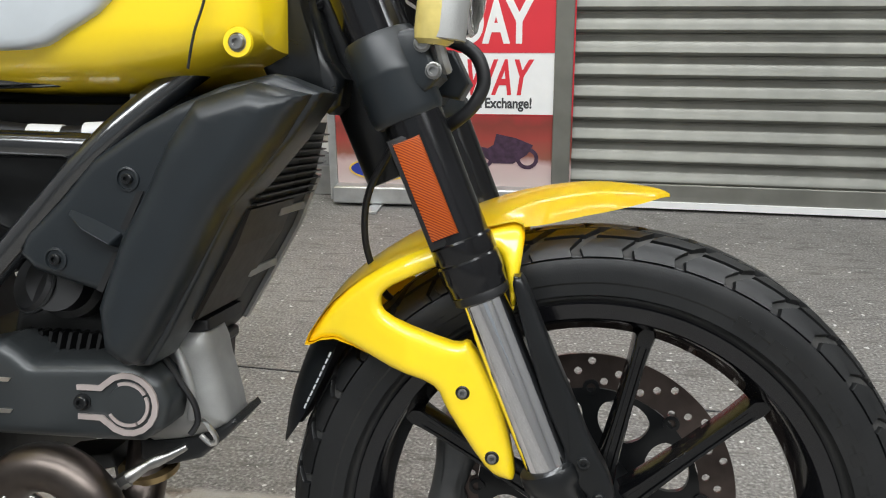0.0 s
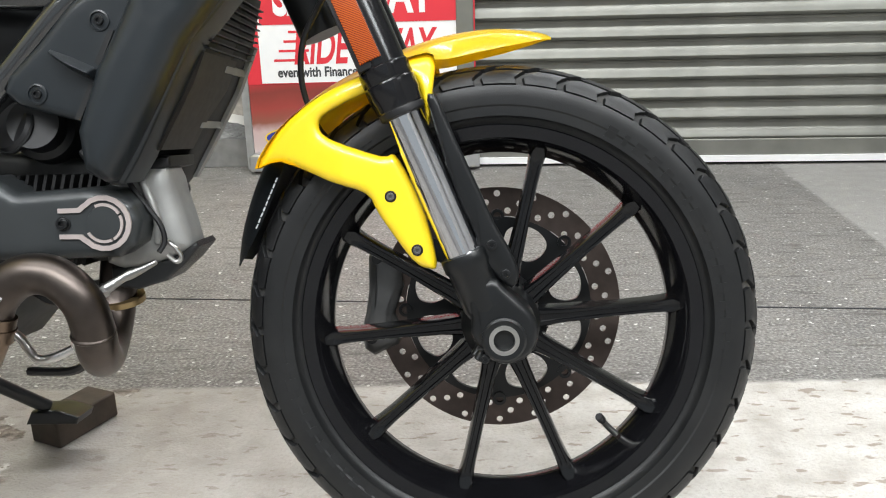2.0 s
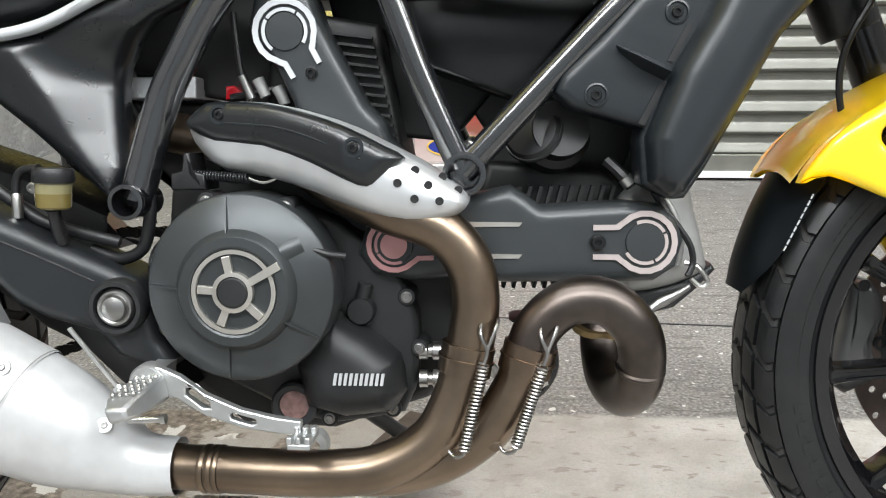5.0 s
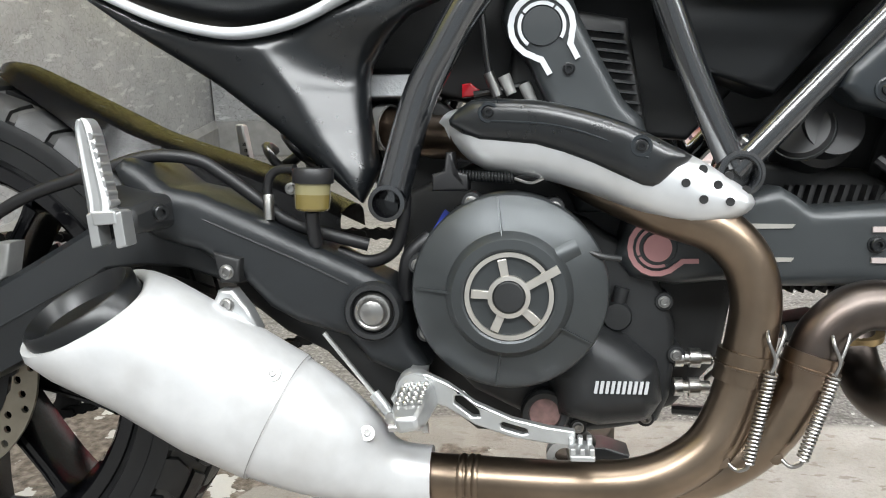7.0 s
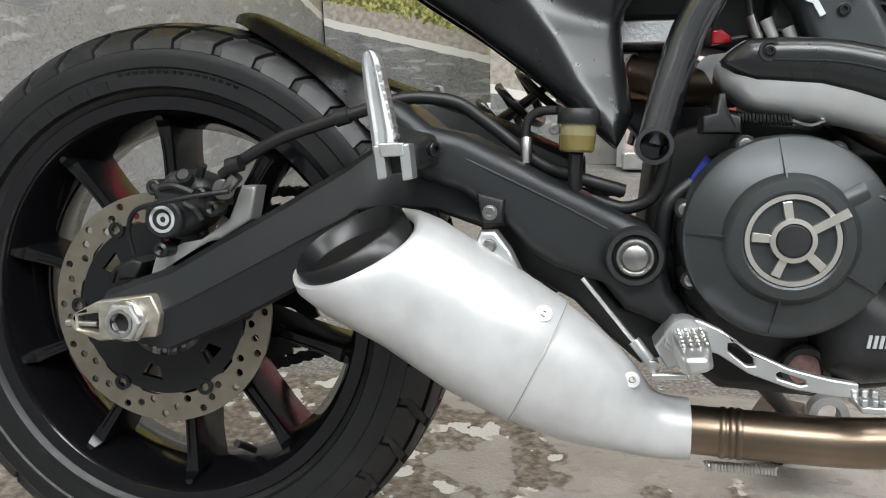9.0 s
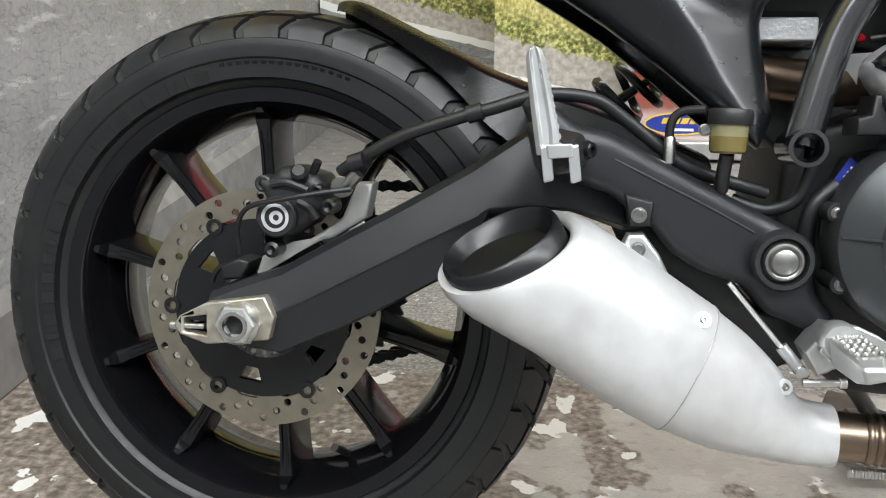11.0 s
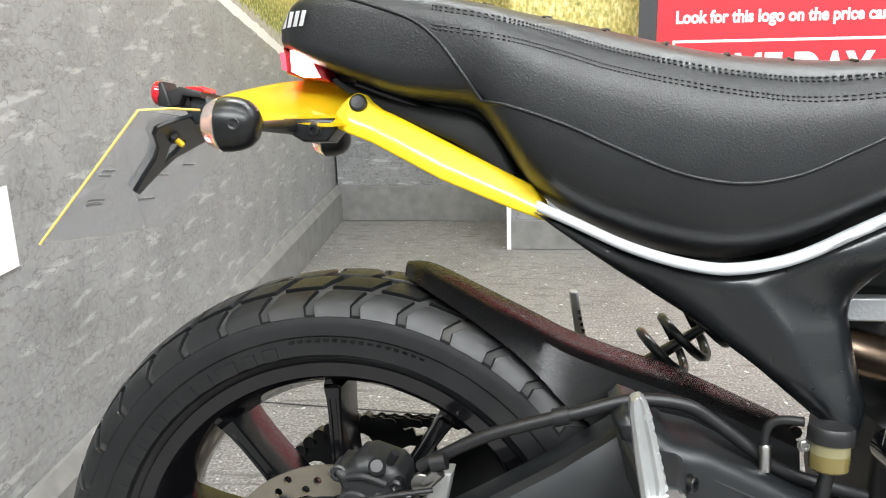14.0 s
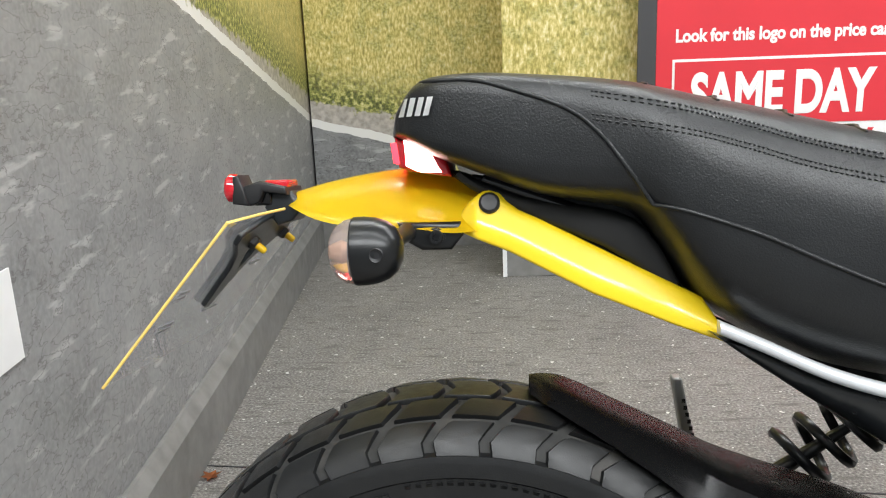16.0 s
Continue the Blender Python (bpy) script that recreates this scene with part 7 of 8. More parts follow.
for k in range(9):
    part("peg_tooth", tube([(0.3105 - 0.0018 * k, -0.264, 0.493 + 0.0078 * k), (0.3105 - 0.0018 * k, -0.2475, 0.493 + 0.0078 * k)], 0.0034, 10, 1), ALUMINIUM, peg)
for bx0, bx1 in ((0.296, 0.304), (0.317, 0.3255)):
    part("peg_clevis", sheet([(bx0, 0.493), (bx1, 0.4955), (bx1 + 0.0035, 0.467), (bx0 + 0.0035, 0.4645)], -0.276, -0.256), ALUMINIUM, peg, "alloy clevis jaw", smooth=0, bevel=0.0015)
part("clevis_bridge", sheet([(0.3, 0.4945), (0.3215, 0.4955), (0.3225, 0.485), (0.302, 0.4835)], -0.277, -0.25), ALUMINIUM, peg, smooth=0, bevel=0.0015)
part("peg_hanger", loft([[(0.278, -0.16, 0.515), (0.335, -0.16, 0.505), (0.338, -0.16, 0.475), (0.29, -0.16, 0.468)], [(0.282, -0.21, 0.514), (0.332, -0.21, 0.502), (0.334, -0.21, 0.476), (0.293, -0.21, 0.468)], [(0.293, -0.255, 0.498), (0.326, -0.255, 0.495), (0.328, -0.255, 0.474), (0.298, -0.255, 0.468)]]), CAST, hang, bevel=0.006)
bolt(hang, 0.333, -0.222, 0.49, 0.0065, SATIN, axis=(0.8, -0.6, 0))
# silencer tab
tab = part("silencer_tab", pillow([(0.367, 0.405), (0.372, 0.417), (0.386, 0.418), (0.4, 0.4), (0.41, 0.38), (0.396, 0.376), (0.374, 0.39)], -0.175, -0.194, 0.004), ALUMINIUM, bike, "bare alloy silencer tab")
bolt(tab, 0.381, -0.194, 0.404, 0.0055, BOLT_STEEL)
part("tab_bracket", pillow([(0.368, 0.452), (0.394, 0.446), (0.392, 0.424), (0.374, 0.423)], -0.12, -0.192, 0.004), DARK, bike)
bolt(bike, 0.381, -0.192, 0.434, 0.0055, BOLT_STEEL, "bracket_bolt")
# rear brake rod, pedal and rider peg
rod = part("brake_rod", tube([(0.464, -0.17, 0.374), (0.513, -0.175, 0.316)], 0.0024, 8), STEEL, bike)
part("rod_clevis", tube([(0.511, -0.175, 0.319), (0.526, -0.178, 0.301)], 0.0055, 10), ALUMINIUM, rod)
part("clevis_pin", lathe([(0.0058, -0.006), (0.0058, 0.008), (0.003, 0.009)], (0.528, -0.178, 0.298), (0, -1, 0), 16), STEEL, rod)
PEDAL = [(0.535, 0.322), (0.54, 0.338), (0.55, 0.346), (0.564, 0.346), (0.582, 0.338), (0.606, 0.321), (0.639, 0.307), (0.67, 0.3), (0.694, 0.297), (0.694, 0.284), (0.667, 0.286), (0.639, 0.29), (0.606, 0.301), (0.58, 0.317), (0.556, 0.322), (0.545, 0.314)]
slots = [[(0.588, 0.327), (0.595, 0.327), (0.61, 0.314), (0.611, 0.308), (0.604, 0.308), (0.588, 0.32)], [(0.631, 0.304), (0.652, 0.298), (0.653, 0.294), (0.648, 0.293), (0.63, 0.298), (0.628, 0.302)]]
pedal = part("brake_pedal", sheet(PEDAL, -0.205, -0.195, holes=slots), ALUMINIUM, bike, "bare alloy rear brake pedal", smooth=25, bevel=0.0015)
part("pedal_toe", box(0.688, 0.709, -0.236, -0.196, 0.281, 0.2865), ALUMINIUM, pedal, bevel=0.0015)
for k in range(3):
    for j in range(2):
        part("toe_stud", box(0.688 + 0.008 * k, 0.6925 + 0.008 * k, -0.236 + 0.028 * j, -0.226 + 0.028 * j, 0.286, 0.2925), ALUMINIUM, pedal, bevel=0.001)
part("pedal_hub", lathe([(0.0165, 0), (0.0165, 0.014), (0.0145, 0.017), (0.0, 0.017)], (0.552, -0.19, 0.332), (0, -1, 0), 30), ALUMINIUM, pedal)
rpeg = part("rider_peg", loft([[(0.54, -0.205, 0.337), (0.57, -0.205, 0.34), (0.574, -0.205, 0.318), (0.545, -0.205, 0.31)], [(0.541, -0.262, 0.334), (0.567, -0.262, 0.336), (0.57, -0.262, 0.318), (0.546, -0.262, 0.312)], [(0.545, -0.278, 0.328), (0.563, -0.278, 0.33), (0.565, -0.278, 0.32), (0.55, -0.278, 0.316)]]), ALUMINIUM, bike, "bare alloy studded rider peg", bevel=0.003)
for k in range(5):
    for j in range(4):
        part("stud", lathe([(0.0022, 0), (0.0022, 0.002), (0.0012, 0.003)], (0.546 + 0.006 * j, -0.212 - 0.012 * k, 0.3365 + 0.0006 * j - 0.0004 * k), (0, -0.1, 1), 8), STEEL, rpeg)
part("peg_bracket", pillow([(0.528, 0.318), (0.545, 0.342), (0.56, 0.34), (0.556, 0.305), (0.54, 0.296)], -0.15, -0.19, 0.004), ALUMINIUM, bike)
part("stop_screw", lathe([(0.0035, 0), (0.0035, 0.03), (0.005, 0.031), (0.005, 0.036)], (0.527, -0.19, 0.291), (1, 0, 0.05), 10), STEEL, bike)
label = part("blue_sticker", sheet([(0.5537, 0.4534), (0.5629, 0.4475), (0.5816, 0.4793), (0.5731, 0.4856)], -0.1205, -0.122), BLUE, bike, "blue sticker with an orange dot", smooth=0)
part("orange_dot", sheet(circle(0.5625, 0.4575, 0.0045, 16), -0.1221, -0.1226), GOLD, label, smooth=0)
for k in range(3):
    part("white_bar", sheet([(0.568 + 0.0027 * k, 0.4675 + 0.0041 * k), (0.5715 + 0.0027 * k, 0.4652 + 0.0041 * k), (0.5727 + 0.0027 * k, 0.4671 + 0.0041 * k), (0.5692 + 0.0027 * k, 0.4694 + 0.0041 * k)], -0.1221, -0.1226), WHITE_PRINT, label, smooth=0)
# rear mudguard close over the tyre: x, crease, lower edge of the flank
rows = []
for x, yc, zc, yl, low in ((0.066, 0.02, 0.633, 0.022, 0.631), (0.08, 0.036, 0.6335, 0.045, 0.627), (0.1, 0.048, 0.6285, 0.062, 0.618), (0.134, 0.056, 0.612, 0.075, 0.599), (0.18, 0.062, 0.589, 0.08, 0.567), (0.21, 0.064, 0.574, 0.082, 0.54), (0.24, 0.066, 0.559, 0.083, 0.509), (0.29, 0.069, 0.541, 0.083, 0.478), (0.35, 0.072, 0.521, 0.08, 0.468), (0.4, 0.072, 0.5, 0.078, 0.46), (0.46, 0.07, 0.473, 0.074, 0.44)):
    rows.append([(x, -yl, low), (x, -yl * 0.5 - yc * 0.5, low * 0.5 + zc * 0.5), (x, -yc, zc - 0.0005), (x, -yc * 0.9, zc + 0.0035), (x, -yc * 0.65, zc + 0.008), (x, -yc * 0.3, zc + 0.0105), (x, yc * 0.1, zc + 0.0105), (x, yc * 0.5, zc + 0.007), (x, yc * 0.75, zc + 0.001), (x, yc * 0.82, zc - 0.006), (x, yc * 0.9, zc - 0.02)])
bm = loft(smooth_rows(rows), closed=False)
bmesh.ops.solidify(bm, geom=bm.faces, thickness=0.004)
part("rear_hugger", bm, HUGGER, bike, "black satin rear hugger mudguard", smooth=30)
# shock absorber on the far side
shock = part("shock_spring", coil((0.343, 0.12, 0.52), (0.49, 0.1, 0.628), 6, 0.033, 0.0058), SATIN, bike, "black coil of the rear shock absorber", smooth=60)
part("shock_body", tube([(0.317, 0.12, 0.5), (0.407, 0.112, 0.564), (0.5, 0.1, 0.632)], [0.01, 0.005, 0.01], 16), SATIN, shock)
lp = part("far_pillion_peg", loft([[(0.254, 0.24, 0.5), (0.268, 0.24, 0.503), (0.268, 0.262, 0.503), (0.254, 0.262, 0.5)], [(0.242, 0.24, 0.579), (0.254, 0.24, 0.579), (0.254, 0.262, 0.579), (0.242, 0.262, 0.579)]]), ALLOY_GREY, bike, "dark alloy pillion peg, folded up", bevel=0.003)
for k in range(6):
    part("peg_tooth", box(0.2635 - 0.0021 * k, 0.268 - 0.0021 * k, 0.24, 0.262, 0.506 + 0.0085 * k, 0.511 + 0.0085 * k), SATIN, lp)

# ---- seat, side cover and tail ----
TY = -0.028
SIDE = [(0.205, 0.703), (0.241, 0.69), (0.29, 0.668), (0.339, 0.654), (0.382, 0.649), (0.433, 0.659), (0.486, 0.684), (0.545, 0.712), (0.6, 0.738), (0.625, 0.71), (0.585, 0.69), (0.54, 0.671), (0.517, 0.651), (0.498, 0.626), (0.494, 0.608), (0.497, 0.578), (0.502, 0.551), (0.507, 0.524), (0.5, 0.507), (0.492, 0.491), (0.448, 0.528), (0.408, 0.562), (0.35, 0.605), (0.28, 0.65), (0.225, 0.688)]


def ridge(x, z):
    """Folds the cover back on both sides of a slanting ridge that fades out under the seat."""
    xr = float(np.interp(z, (0.492, 0.527, 0.559, 0.597, 0.626, 0.66), (0.492, 0.472, 0.45, 0.429, 0.408, 0.38)))
    d = (x - xr) * 0.86
    k = min(1.0, max(0.0, (0.672 - z) / 0.07))
    k = k * k * (3 - 2 * k)
    soft = math.hypot(d, 0.004)
    return k * (0.285 * (soft + d) + 0.15 * (soft - d)) - 0.004 * k


cover = part("side_cover", dome(SIDE, -0.06, -0.115, 0.012, 0.014, 0.0036, lift=ridge, shell=0.012), PANEL, bike, "satin black side cover under the seat", smooth=60)
again(cover, Matrix.Translation((0, 2 * TY, 0)) @ Matrix.Diagonal((1, -1, 1, 1)), bike)
strip_line = spline([Vector(p) for p in ((0.208, -0.126, 0.709), (0.241, -0.128, 0.6945), (0.29, -0.13, 0.6725), (0.339, -0.131, 0.658), (0.382, -0.131, 0.6535), (0.433, -0.131, 0.6635), (0.486, -0.13, 0.688), (0.545, -0.13, 0.716), (0.61, -0.128, 0.742))], 6)
part("white_trim_strip", loft([[p + Vector((0, 0.006, -0.0055)), p + Vector((0, -0.004, -0.0048)), p + Vector((0, -0.0065, 0)), p + Vector((0, -0.004, 0.0048)), p + Vector((0, 0.006, 0.0055))] for p in strip_line]), WHITE_TRIM, bike, "white trim strip under the seat", smooth=60)
# seat body from cross-sections: x, top, bottom, half width, how square it is (small: square)
SEAT = [(-0.043, 0.867, 0.861, 0.052, 0.5), (-0.037, 0.884, 0.8595, 0.078, 0.45), (-0.024, 0.901, 0.854, 0.09, 0.34), (-0.008, 0.9085, 0.845, 0.097, 0.32), (0.03, 0.9105, 0.83, 0.102, 0.32), (0.075, 0.908, 0.813, 0.106, 0.36), (0.115, 0.905, 0.805, 0.11, 0.44), (0.15, 0.901, 0.796, 0.114, 0.54), (0.172, 0.897, 0.768, 0.117, 0.6), (0.2, 0.891, 0.727, 0.12, 0.64), (0.241, 0.882, 0.695, 0.124, 0.66), (0.29, 0.87, 0.673, 0.126, 0.66), (0.339, 0.858, 0.66, 0.127, 0.66), (0.382, 0.85, 0.656, 0.127, 0.66), (0.433, 0.845, 0.666, 0.126, 0.66), (0.486, 0.842, 0.69, 0.123, 0.66), (0.545, 0.845, 0.718, 0.117, 0.66), (0.61, 0.852, 0.745, 0.1, 0.66)]


def seat_at(x):
    xs = [s[0] for s in SEAT]
    return [float(np.interp(x, xs, [s[k] for s in SEAT])) for k in (1, 2, 3, 4)]


def seat_side(x, z, off=0.0):
    """A point on the near flank of the seat."""
    top, low, hw, power = seat_at(x)
    t = min(1, abs((z - (top + low) / 2) / ((top - low) / 2)))
    return Vector((x, TY - (hw + off) * (1 - t ** (2 / power)) ** (power / 2), z))


rings = []
for p in spline([Vector((row[0], row[1], row[2])) for row in SEAT], 3):
    top, low, (hw, power) = p.y, p.z, seat_at(p.x)[2:]
    ring = []
    for k in range(56):
        a = k * math.tau / 56
        c, s = math.cos(a), math.sin(a)
        ring.append((p.x, TY + hw * math.copysign(abs(c) ** power, c), (top + low) / 2 + (top - low) / 2 * math.copysign(abs(s) ** power, s)))
    rings.append(ring)
seat = part("seat", loft(rings), LEATHER, bike, "black vinyl seat with stitched panels", smooth=70)


def seam(pts, r, mat, name, label=""):
    line = spline([Vector((x, 0, z)) for x, z in pts], 6)
    return part(name, tube([seat_side(p.x, p.z, 0.0005) for p in line], r, 8, 1), mat, seat, label, smooth=60)


seam([(0.158, 0.804), (0.182, 0.799), (0.233, 0.781), (0.283, 0.758), (0.333, 0.738), (0.382, 0.73), (0.429, 0.737), (0.475, 0.757), (0.52, 0.778), (0.56, 0.797)], 0.0017, LEATHER, "piping")
seam([(-0.016, 0.902), (0.022, 0.902), (0.052, 0.894), (0.094, 0.878), (0.119, 0.858), (0.14, 0.83), (0.158, 0.804)], 0.0019, LEATHER, "piping")
for off in (0.0, 0.0036, 0.0175, 0.021):
    line = spline([Vector((x, 0, z + off)) for x, z in ((0.113, 0.869), (0.182, 0.856), (0.225, 0.844), (0.267, 0.83), (0.316, 0.818), (0.384, 0.805), (0.44, 0.799), (0.513, 0.803))], 26)
    bm = bmesh.new()
    for a, b in list(zip(line, line[1:]))[::2]:
        tube([seat_side(a.x, a.z, 0.0008), seat_side(b.x, b.z, 0.0008)], 0.0008, 5, 1, bm)
    tagged(part("stitching", bm, HOSE, seat, "row of black stitches"), kind="stuff")
for k, x in enumerate((0.16, 0.215, 0.27, 0.325, 0.38, 0.435, 0.49)):
    top, low, hw, power = seat_at(x)
    pts = []
    for j in range(13):
        a = radians(62 + 56 * j / 12)
        c, s = math.cos(a), math.sin(a)
        pts.append((x + 0.004 * math.sin(j), TY + hw * math.copysign(abs(c) ** power, c), (top + low) / 2 + (top - low) / 2 * abs(s) ** power + 0.0004))
    part("cross_seam", tube(pts, 0.0016, 6, 2), LEATHER, seat)
bm = bmesh.new()
for k in range(4):
    x0 = -0.034 + 0.0068 * k
    q = [seat_side(x0 + dx, z, 0.0035) for dx, z in ((0, 0.876), (0.0045, 0.876), (0.0085, 0.89), (0.004, 0.89))]
    vs = [bm.verts.new(p) for p in q]
    bm.faces.new(vs)
bmesh.ops.solidify(bm, geom=bm.faces, thickness=0.0006)
part("pale_marks", bm, WHITE_PRINT, seat, "white marks in place of lettering", smooth=0)
part("seat_base", pillow([(0.004, 0.834), (0.06, 0.813), (0.12, 0.801), (0.15, 0.792), (0.172, 0.768), (0.19, 0.732), (0.203, 0.712), (0.192, 0.714), (0.165, 0.742), (0.125, 0.77), (0.06, 0.797), (0.02, 0.818)], TY + 0.062, TY - 0.062, 0.006, 3, smooth_n=2), DARK, bike, "black seat base and tail frame")
part("grab_rail", tube([(0.03, TY - 0.052, 0.826), (0.1, TY - 0.055, 0.8), (0.15, TY - 0.056, 0.776), (0.18, TY - 0.056, 0.738), (0.2, TY - 0.056, 0.71)], 0.006, 12), GLOSS, bike, "gloss black subframe tube")
# dark filler added where the gap between rail and seat reads dark
part("under_seat_filler", pillow([(0.02, 0.83), (0.15, 0.806), (0.195, 0.73), (0.205, 0.705), (0.14, 0.735), (0.085, 0.762), (0.045, 0.79)], TY + 0.045, TY - 0.045, 0.004), DARK, bike, "dark filler panel added under the seat")
# yellow tail unit
RAIL = [(0.002, 0.7855), (0.014, 0.7825), (0.05, 0.768), (0.116, 0.733), (0.182, 0.706), (0.226, 0.69), (0.203, 0.7275), (0.138, 0.7605), (0.075, 0.793), (0.058, 0.801), (0.049, 0.808), (0.045, 0.818), (0.034, 0.82), (0.018, 0.808)]
tail = new("tail_unit")
tail.parent = bike
tagged(tail, "gloss yellow tail mudguard with number plate holder")


def rail_fold(x, z):
    """The upper half of the rail leans inward."""
    return 0.45 * max(0.0, z - float(np.interp(x, (0.0, 0.05, 0.116, 0.182, 0.226), (0.8, 0.781, 0.746, 0.717, 0.696)))) + 0.9 * max(0.0, 0.024 - x)


rail = part("tail_rail", dome(RAIL, TY - 0.05, TY - 0.0725, 0.003, 0.0035, 0.004, lift=rail_fold), YELLOW, tail, "yellow tail rail", smooth=50)
again(rail, Matrix.Translation((0, 2 * TY, 0)) @ Matrix.Diagonal((1, -1, 1, 1)))
part("rail_plug", lathe([(0.0085, -0.02), (0.0085, 0.0), (0.0065, 0.0012), (0.0, 0.0004)], (0.035, TY - 0.0705, 0.8075), Vector((0, -1, 0.3)).normalized(), 24), HOSE, tail)
rows = []
for x, z, hw, drop in ((-0.147, 0.8155, 0.012, 0.006), (-0.136, 0.8195, 0.028, 0.014), (-0.112, 0.826, 0.046, 0.03), (-0.081, 0.832, 0.057, 0.042), (-0.051, 0.836, 0.066, 0.0465), (-0.023, 0.837, 0.0725, 0.0495), (0.005, 0.832, 0.0755, 0.048), (0.03, 0.822, 0.0755, 0.036)):
    rows.append([(x, TY + hw * k / 7, z - drop * abs(k / 7) ** 1.9) for k in range(-7, 8)])
bm = loft(smooth_rows(rows), closed=False)
bmesh.ops.solidify(bm, geom=bm.faces, thickness=0.004)
part("tail_mudguard", bm, YELLOW, tail, "gloss yellow tail mudguard", smooth=60)
lamp = part("tail_lamp", pillow([(-0.041, 0.862), (-0.002, 0.85), (0.006, 0.828), (-0.026, 0.833), (-0.038, 0.837)], TY + 0.066, TY - 0.066, 0.006), RED_LENS, tail, "lit red tail lamp")
part("lamp_glow", pillow([(-0.033, 0.859), (-0.012, 0.852), (-0.008, 0.843), (-0.002, 0.832), (-0.02, 0.833), (-0.032, 0.838)], TY - 0.06, TY - 0.068, 0.004), LIT_CORE, tail, "glowing lamp core")
part("lamp_glow", pillow([(-0.044, 0.857), (-0.037, 0.858), (-0.034, 0.838), (-0.042, 0.841)], TY + 0.055, TY - 0.064, 0.002), LIT_RED, tail)


def indicator(name, x, y, z, sgn):
    body = part(name, lathe([(0.0222, 0.0), (0.0232, 0.001), (0.0233, 0.008), (0.0222, 0.016), (0.0195, 0.0235), (0.0145, 0.0295), (0.0075, 0.033), (0.0, 0.034)], (x - 0.018, y, z), Vector((1, 0, 0.03)).normalized(), 36), SATIN, bike, "black bullet indicator with clear lens")
    part("lens", lathe([(0.0224, 0), (0.0215, 0.0055), (0.0175, 0.0115), (0.011, 0.0155), (0.005, 0.017), (0.0, 0.0173)], (x - 0.018, y, z), Vector((-1, 0, -0.03)).normalized(), 36), FOGGY, body, "clear lens")
    part("reflector_bowl", lathe([(0.02, 0.001), (0.012, 0.0015), (0.0, 0.002)], (x - 0.018, y, z), (-1, 0, 0), 28), CHROME, body)
    part("bulb", lathe([(0.004, 0), (0.0055, 0.004), (0.003, 0.009), (0.0, 0.01)], (x - 0.019, y, z), (-1, 0, 0), 14), material("pale_bulb", (0.75, 0.5, 0.35), 0.2, var=0.02), body)
    part("end_screw", lathe([(0.0052, 0), (0.0045, 0.001), (0.0, -0.001)], (x + 0.0, y - 0.0217, z - 0.001), (0, -1, 0), 16), HOSE, body)
    part("stem", tube([(x + 0.002, y + sgn * 0.006, z), (x + 0.002, y + sgn * 0.05, z + 0.001), (x + 0.004, y + sgn * 0.12, z + 0.004)], [0.0045, 0.005, 0.008], 12), HOSE, body)


indicator("indicator", -0.036, -0.215, 0.781, 1)
indicator("indicator", -0.052, 0.16, 0.783, -1)
# number plate of smoked acrylic on a black bracket
PALE_INK = material("faint_grey_print", (0.36, 0.36, 0.37), 0.5, var=0.02)
ACRYLIC = clear_material("hazy_acrylic", (0.86, 0.88, 0.92), 0.0)
ACRYLIC.node_tree.nodes["Principled BSDF"].inputs["Transmission Weight"].default_value = 0.86
LOW, TOP = Vector((-0.268, 0, 0.672)), Vector((-0.162, 0, 0.799))
slope = (TOP - LOW).normalized()
ON_PLATE = Matrix.Translation(LOW) @ Matrix(((0, -slope.z, slope.x, 0), (1, 0, 0, 0), (0, slope.x, slope.z, 0), (0, 0, 0, 1)))
plate = part("number_plate", sheet([(-0.15, 0.0), (0.12, 0.0), (0.12, 0.165), (-0.15, 0.165)], 0.0, 0.0012), ACRYLIC, tail, "smoked clear plate seen from behind", smooth=0)
plate.matrix_basis = ON_PLATE
for y0, z0, w in ((-0.138, 0.085, 0.024), (-0.136, 0.091, 0.022), (-0.12, 0.047, 0.03), (-0.122, 0.053, 0.03), (-0.02, 0.085, 0.03), (-0.02, 0.05, 0.04), (0.03, 0.1, 0.03)):
    part("faint_mark", sheet([(y0, z0), (y0 + w, z0), (y0 + w, z0 + 0.0028), (y0, z0 + 0.0028)], -0.0008, -0.0003), PALE_INK, plate, smooth=0)
part("plate_edge", tube([(-0.268, -0.1508, 0.672), (-0.162, -0.1508, 0.799), (-0.148, -0.11, 0.803), (-0.142, -0.06, 0.805)], 0.0013, 8, 1), EDGE_YELLOW, tail, "pale yellow plate edge")
ARM = [(-0.052, 0.067), (-0.037, 0.063), (-0.027, 0.096), (-0.016, 0.115), (0.028, 0.14), (0.045, 0.147), (0.04, 0.16), (0.01, 0.167), (-0.05, 0.172), (-0.077, 0.163), (-0.105, 0.152), (-0.101, 0.142), (-0.073, 0.127), (-0.061, 0.111)]
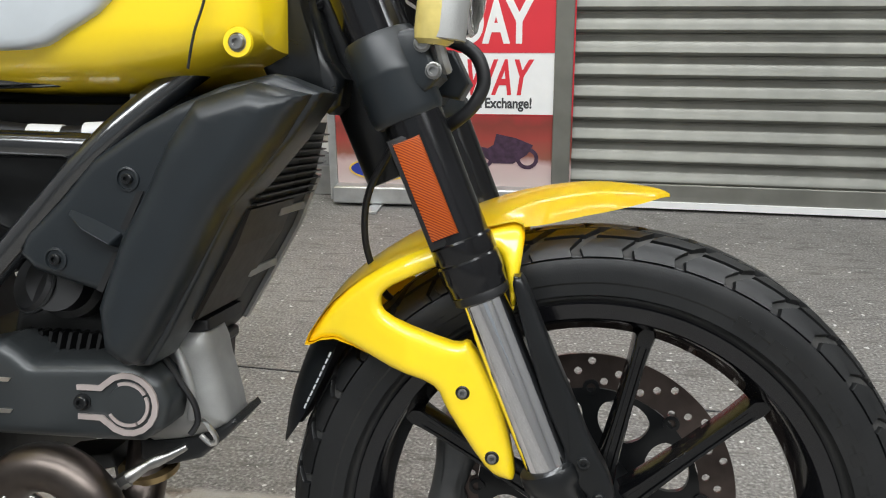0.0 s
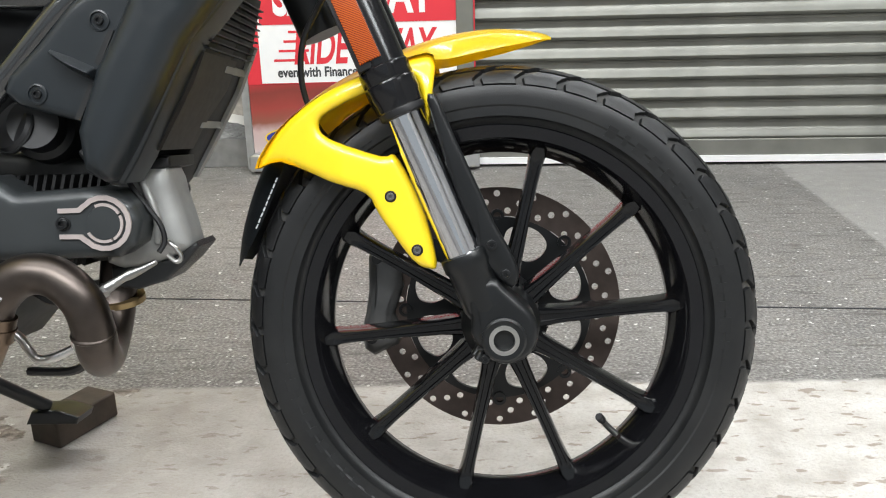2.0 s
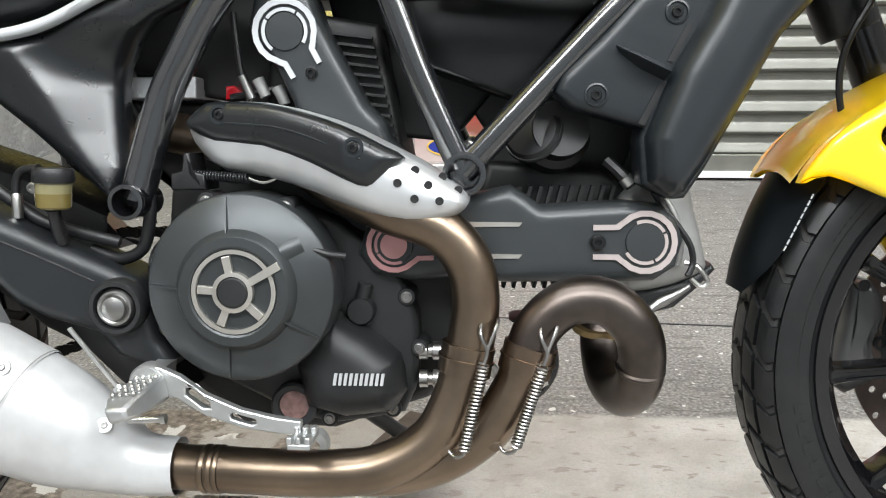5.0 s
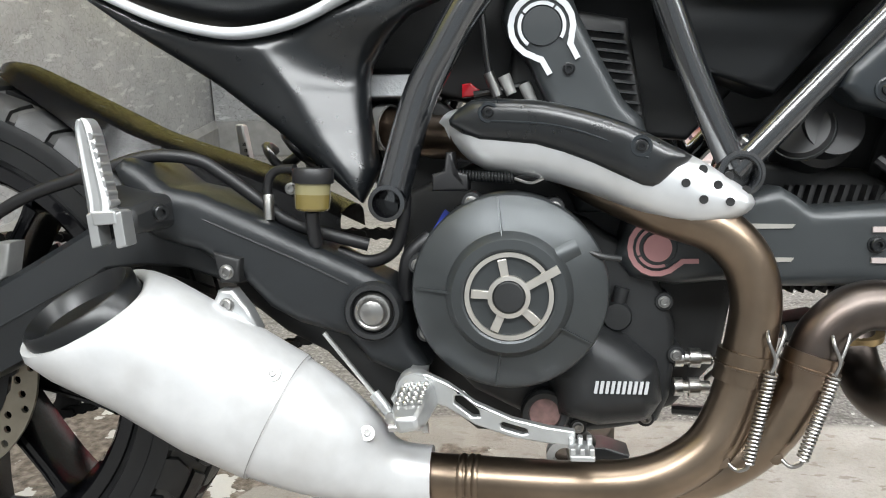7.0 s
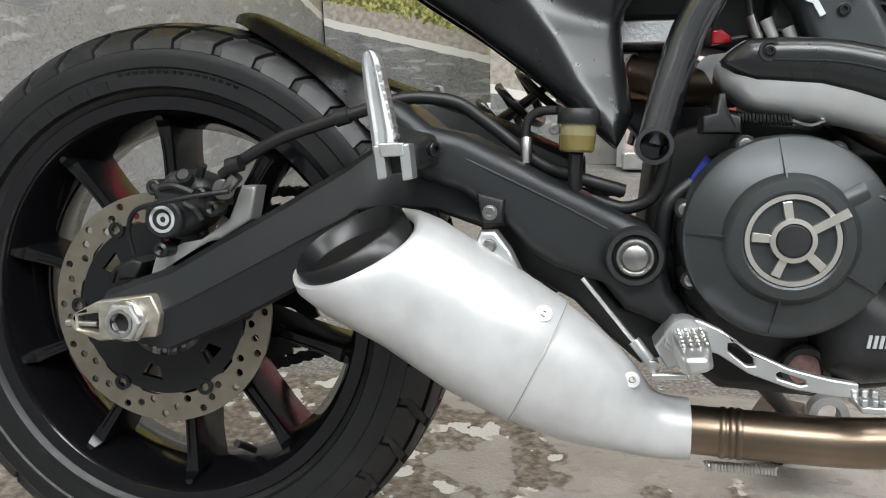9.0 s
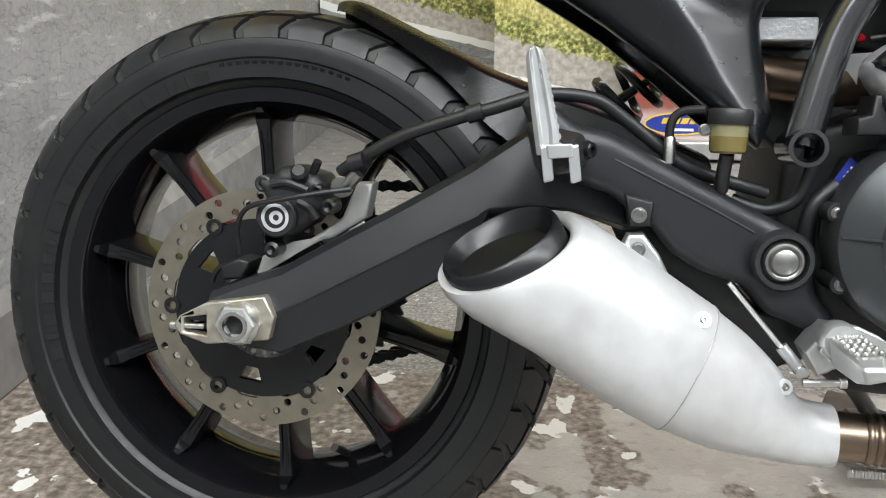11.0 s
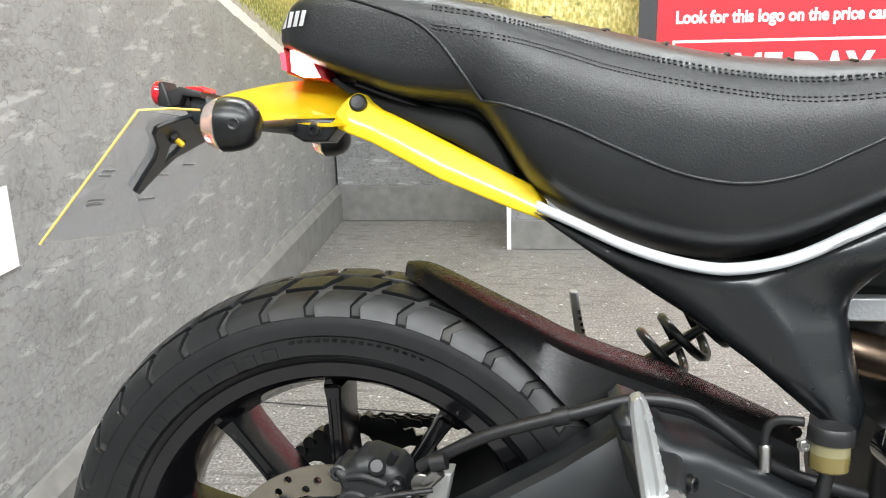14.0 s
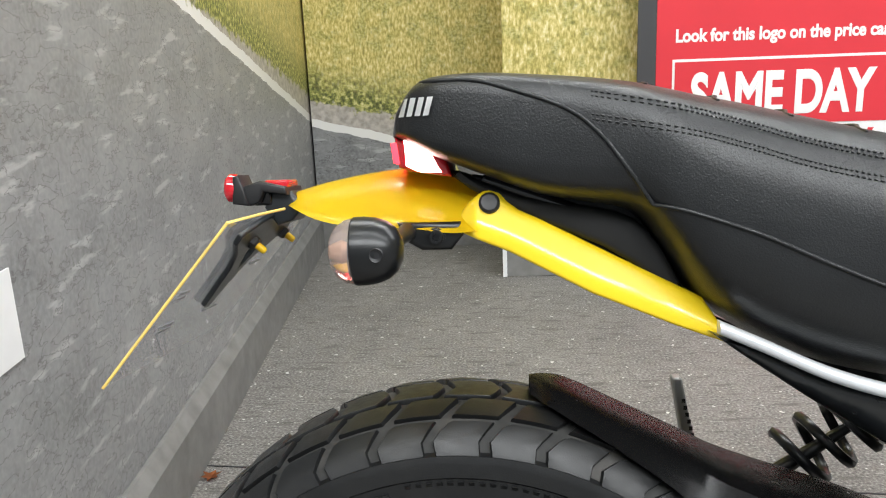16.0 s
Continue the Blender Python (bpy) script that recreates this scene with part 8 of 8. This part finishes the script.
arm = part("plate_bracket", sheet(ARM, -0.0015, -0.0065, holes=[[(-0.036, 0.11), (-0.026, 0.124), (-0.024, 0.139), (-0.045, 0.141), (-0.05, 0.13)]]), PLASTIC, tail, "black forked plate bracket", smooth=25, bevel=0.0015)
arm.matrix_basis = ON_PLATE
for y0, z0 in ((-0.06, 0.143), (0.032, 0.146)):
    nut = part("bracket_nut", lathe([(0.0065, -0.001), (0.0065, 0.004), (0.005, 0.006)], (y0, -0.006, z0), (0, -1, 0), 6), HOSE, arm, smooth=15)
    part("plate_bolt", lathe([(0.0032, -0.002), (0.0032, 0.011), (0.0022, 0.013)], (y0, -0.008, z0), (0, -1, 0), 10), YELLOW_SATIN, arm, "yellow plastic bolt")
part("bracket_post", pillow([(-0.163, 0.806), (-0.155, 0.822), (-0.138, 0.82), (-0.128, 0.806), (-0.138, 0.794), (-0.152, 0.79)], -0.008, -0.05, 0.004), PLASTIC, tail, "black bracket post under the mudguard")
part("lamp_tray", pillow([(-0.182, 0.812), (-0.178, 0.825), (-0.163, 0.8295), (-0.14, 0.824), (-0.139, 0.817), (-0.16, 0.82), (-0.164, 0.811), (-0.172, 0.808)], -0.005, -0.06, 0.002), HOSE, tail, "black plate lamp tray")
part("plate_lamp", box(-0.172, -0.155, -0.052, -0.012, 0.808, 0.821), GLOSS, tail, "gloss black plate lamp", bevel=0.002)
part("red_reflector", lathe([(0.0115, 0), (0.0125, 0.002), (0.0125, 0.008), (0.0108, 0.01), (0.0, 0.0105)], (-0.184, -0.05, 0.8235), (-1, 0, 0.05), 24), RED_LENS, tail, "red round reflector")
part("lens_clamp", pillow([(-0.187, 0.81), (-0.186, 0.834), (-0.181, 0.835), (-0.176, 0.822), (-0.172, 0.808)], -0.03, -0.062, 0.002), HOSE, tail, "black reflector clamp")
part("red_cap", box(-0.16, -0.139, -0.055, -0.02, 0.823, 0.83), RED_LENS, tail, bevel=0.002)
part("indicator_mount", pillow([(-0.04, 0.793), (0.012, 0.793), (0.014, 0.782), (0.004, 0.77), (-0.02, 0.77), (-0.036, 0.779)], -0.06, -0.1, 0.005), SATIN, tail, "black indicator mount")
bolt(tail, -0.008, -0.1, 0.781, 0.006, SATIN)
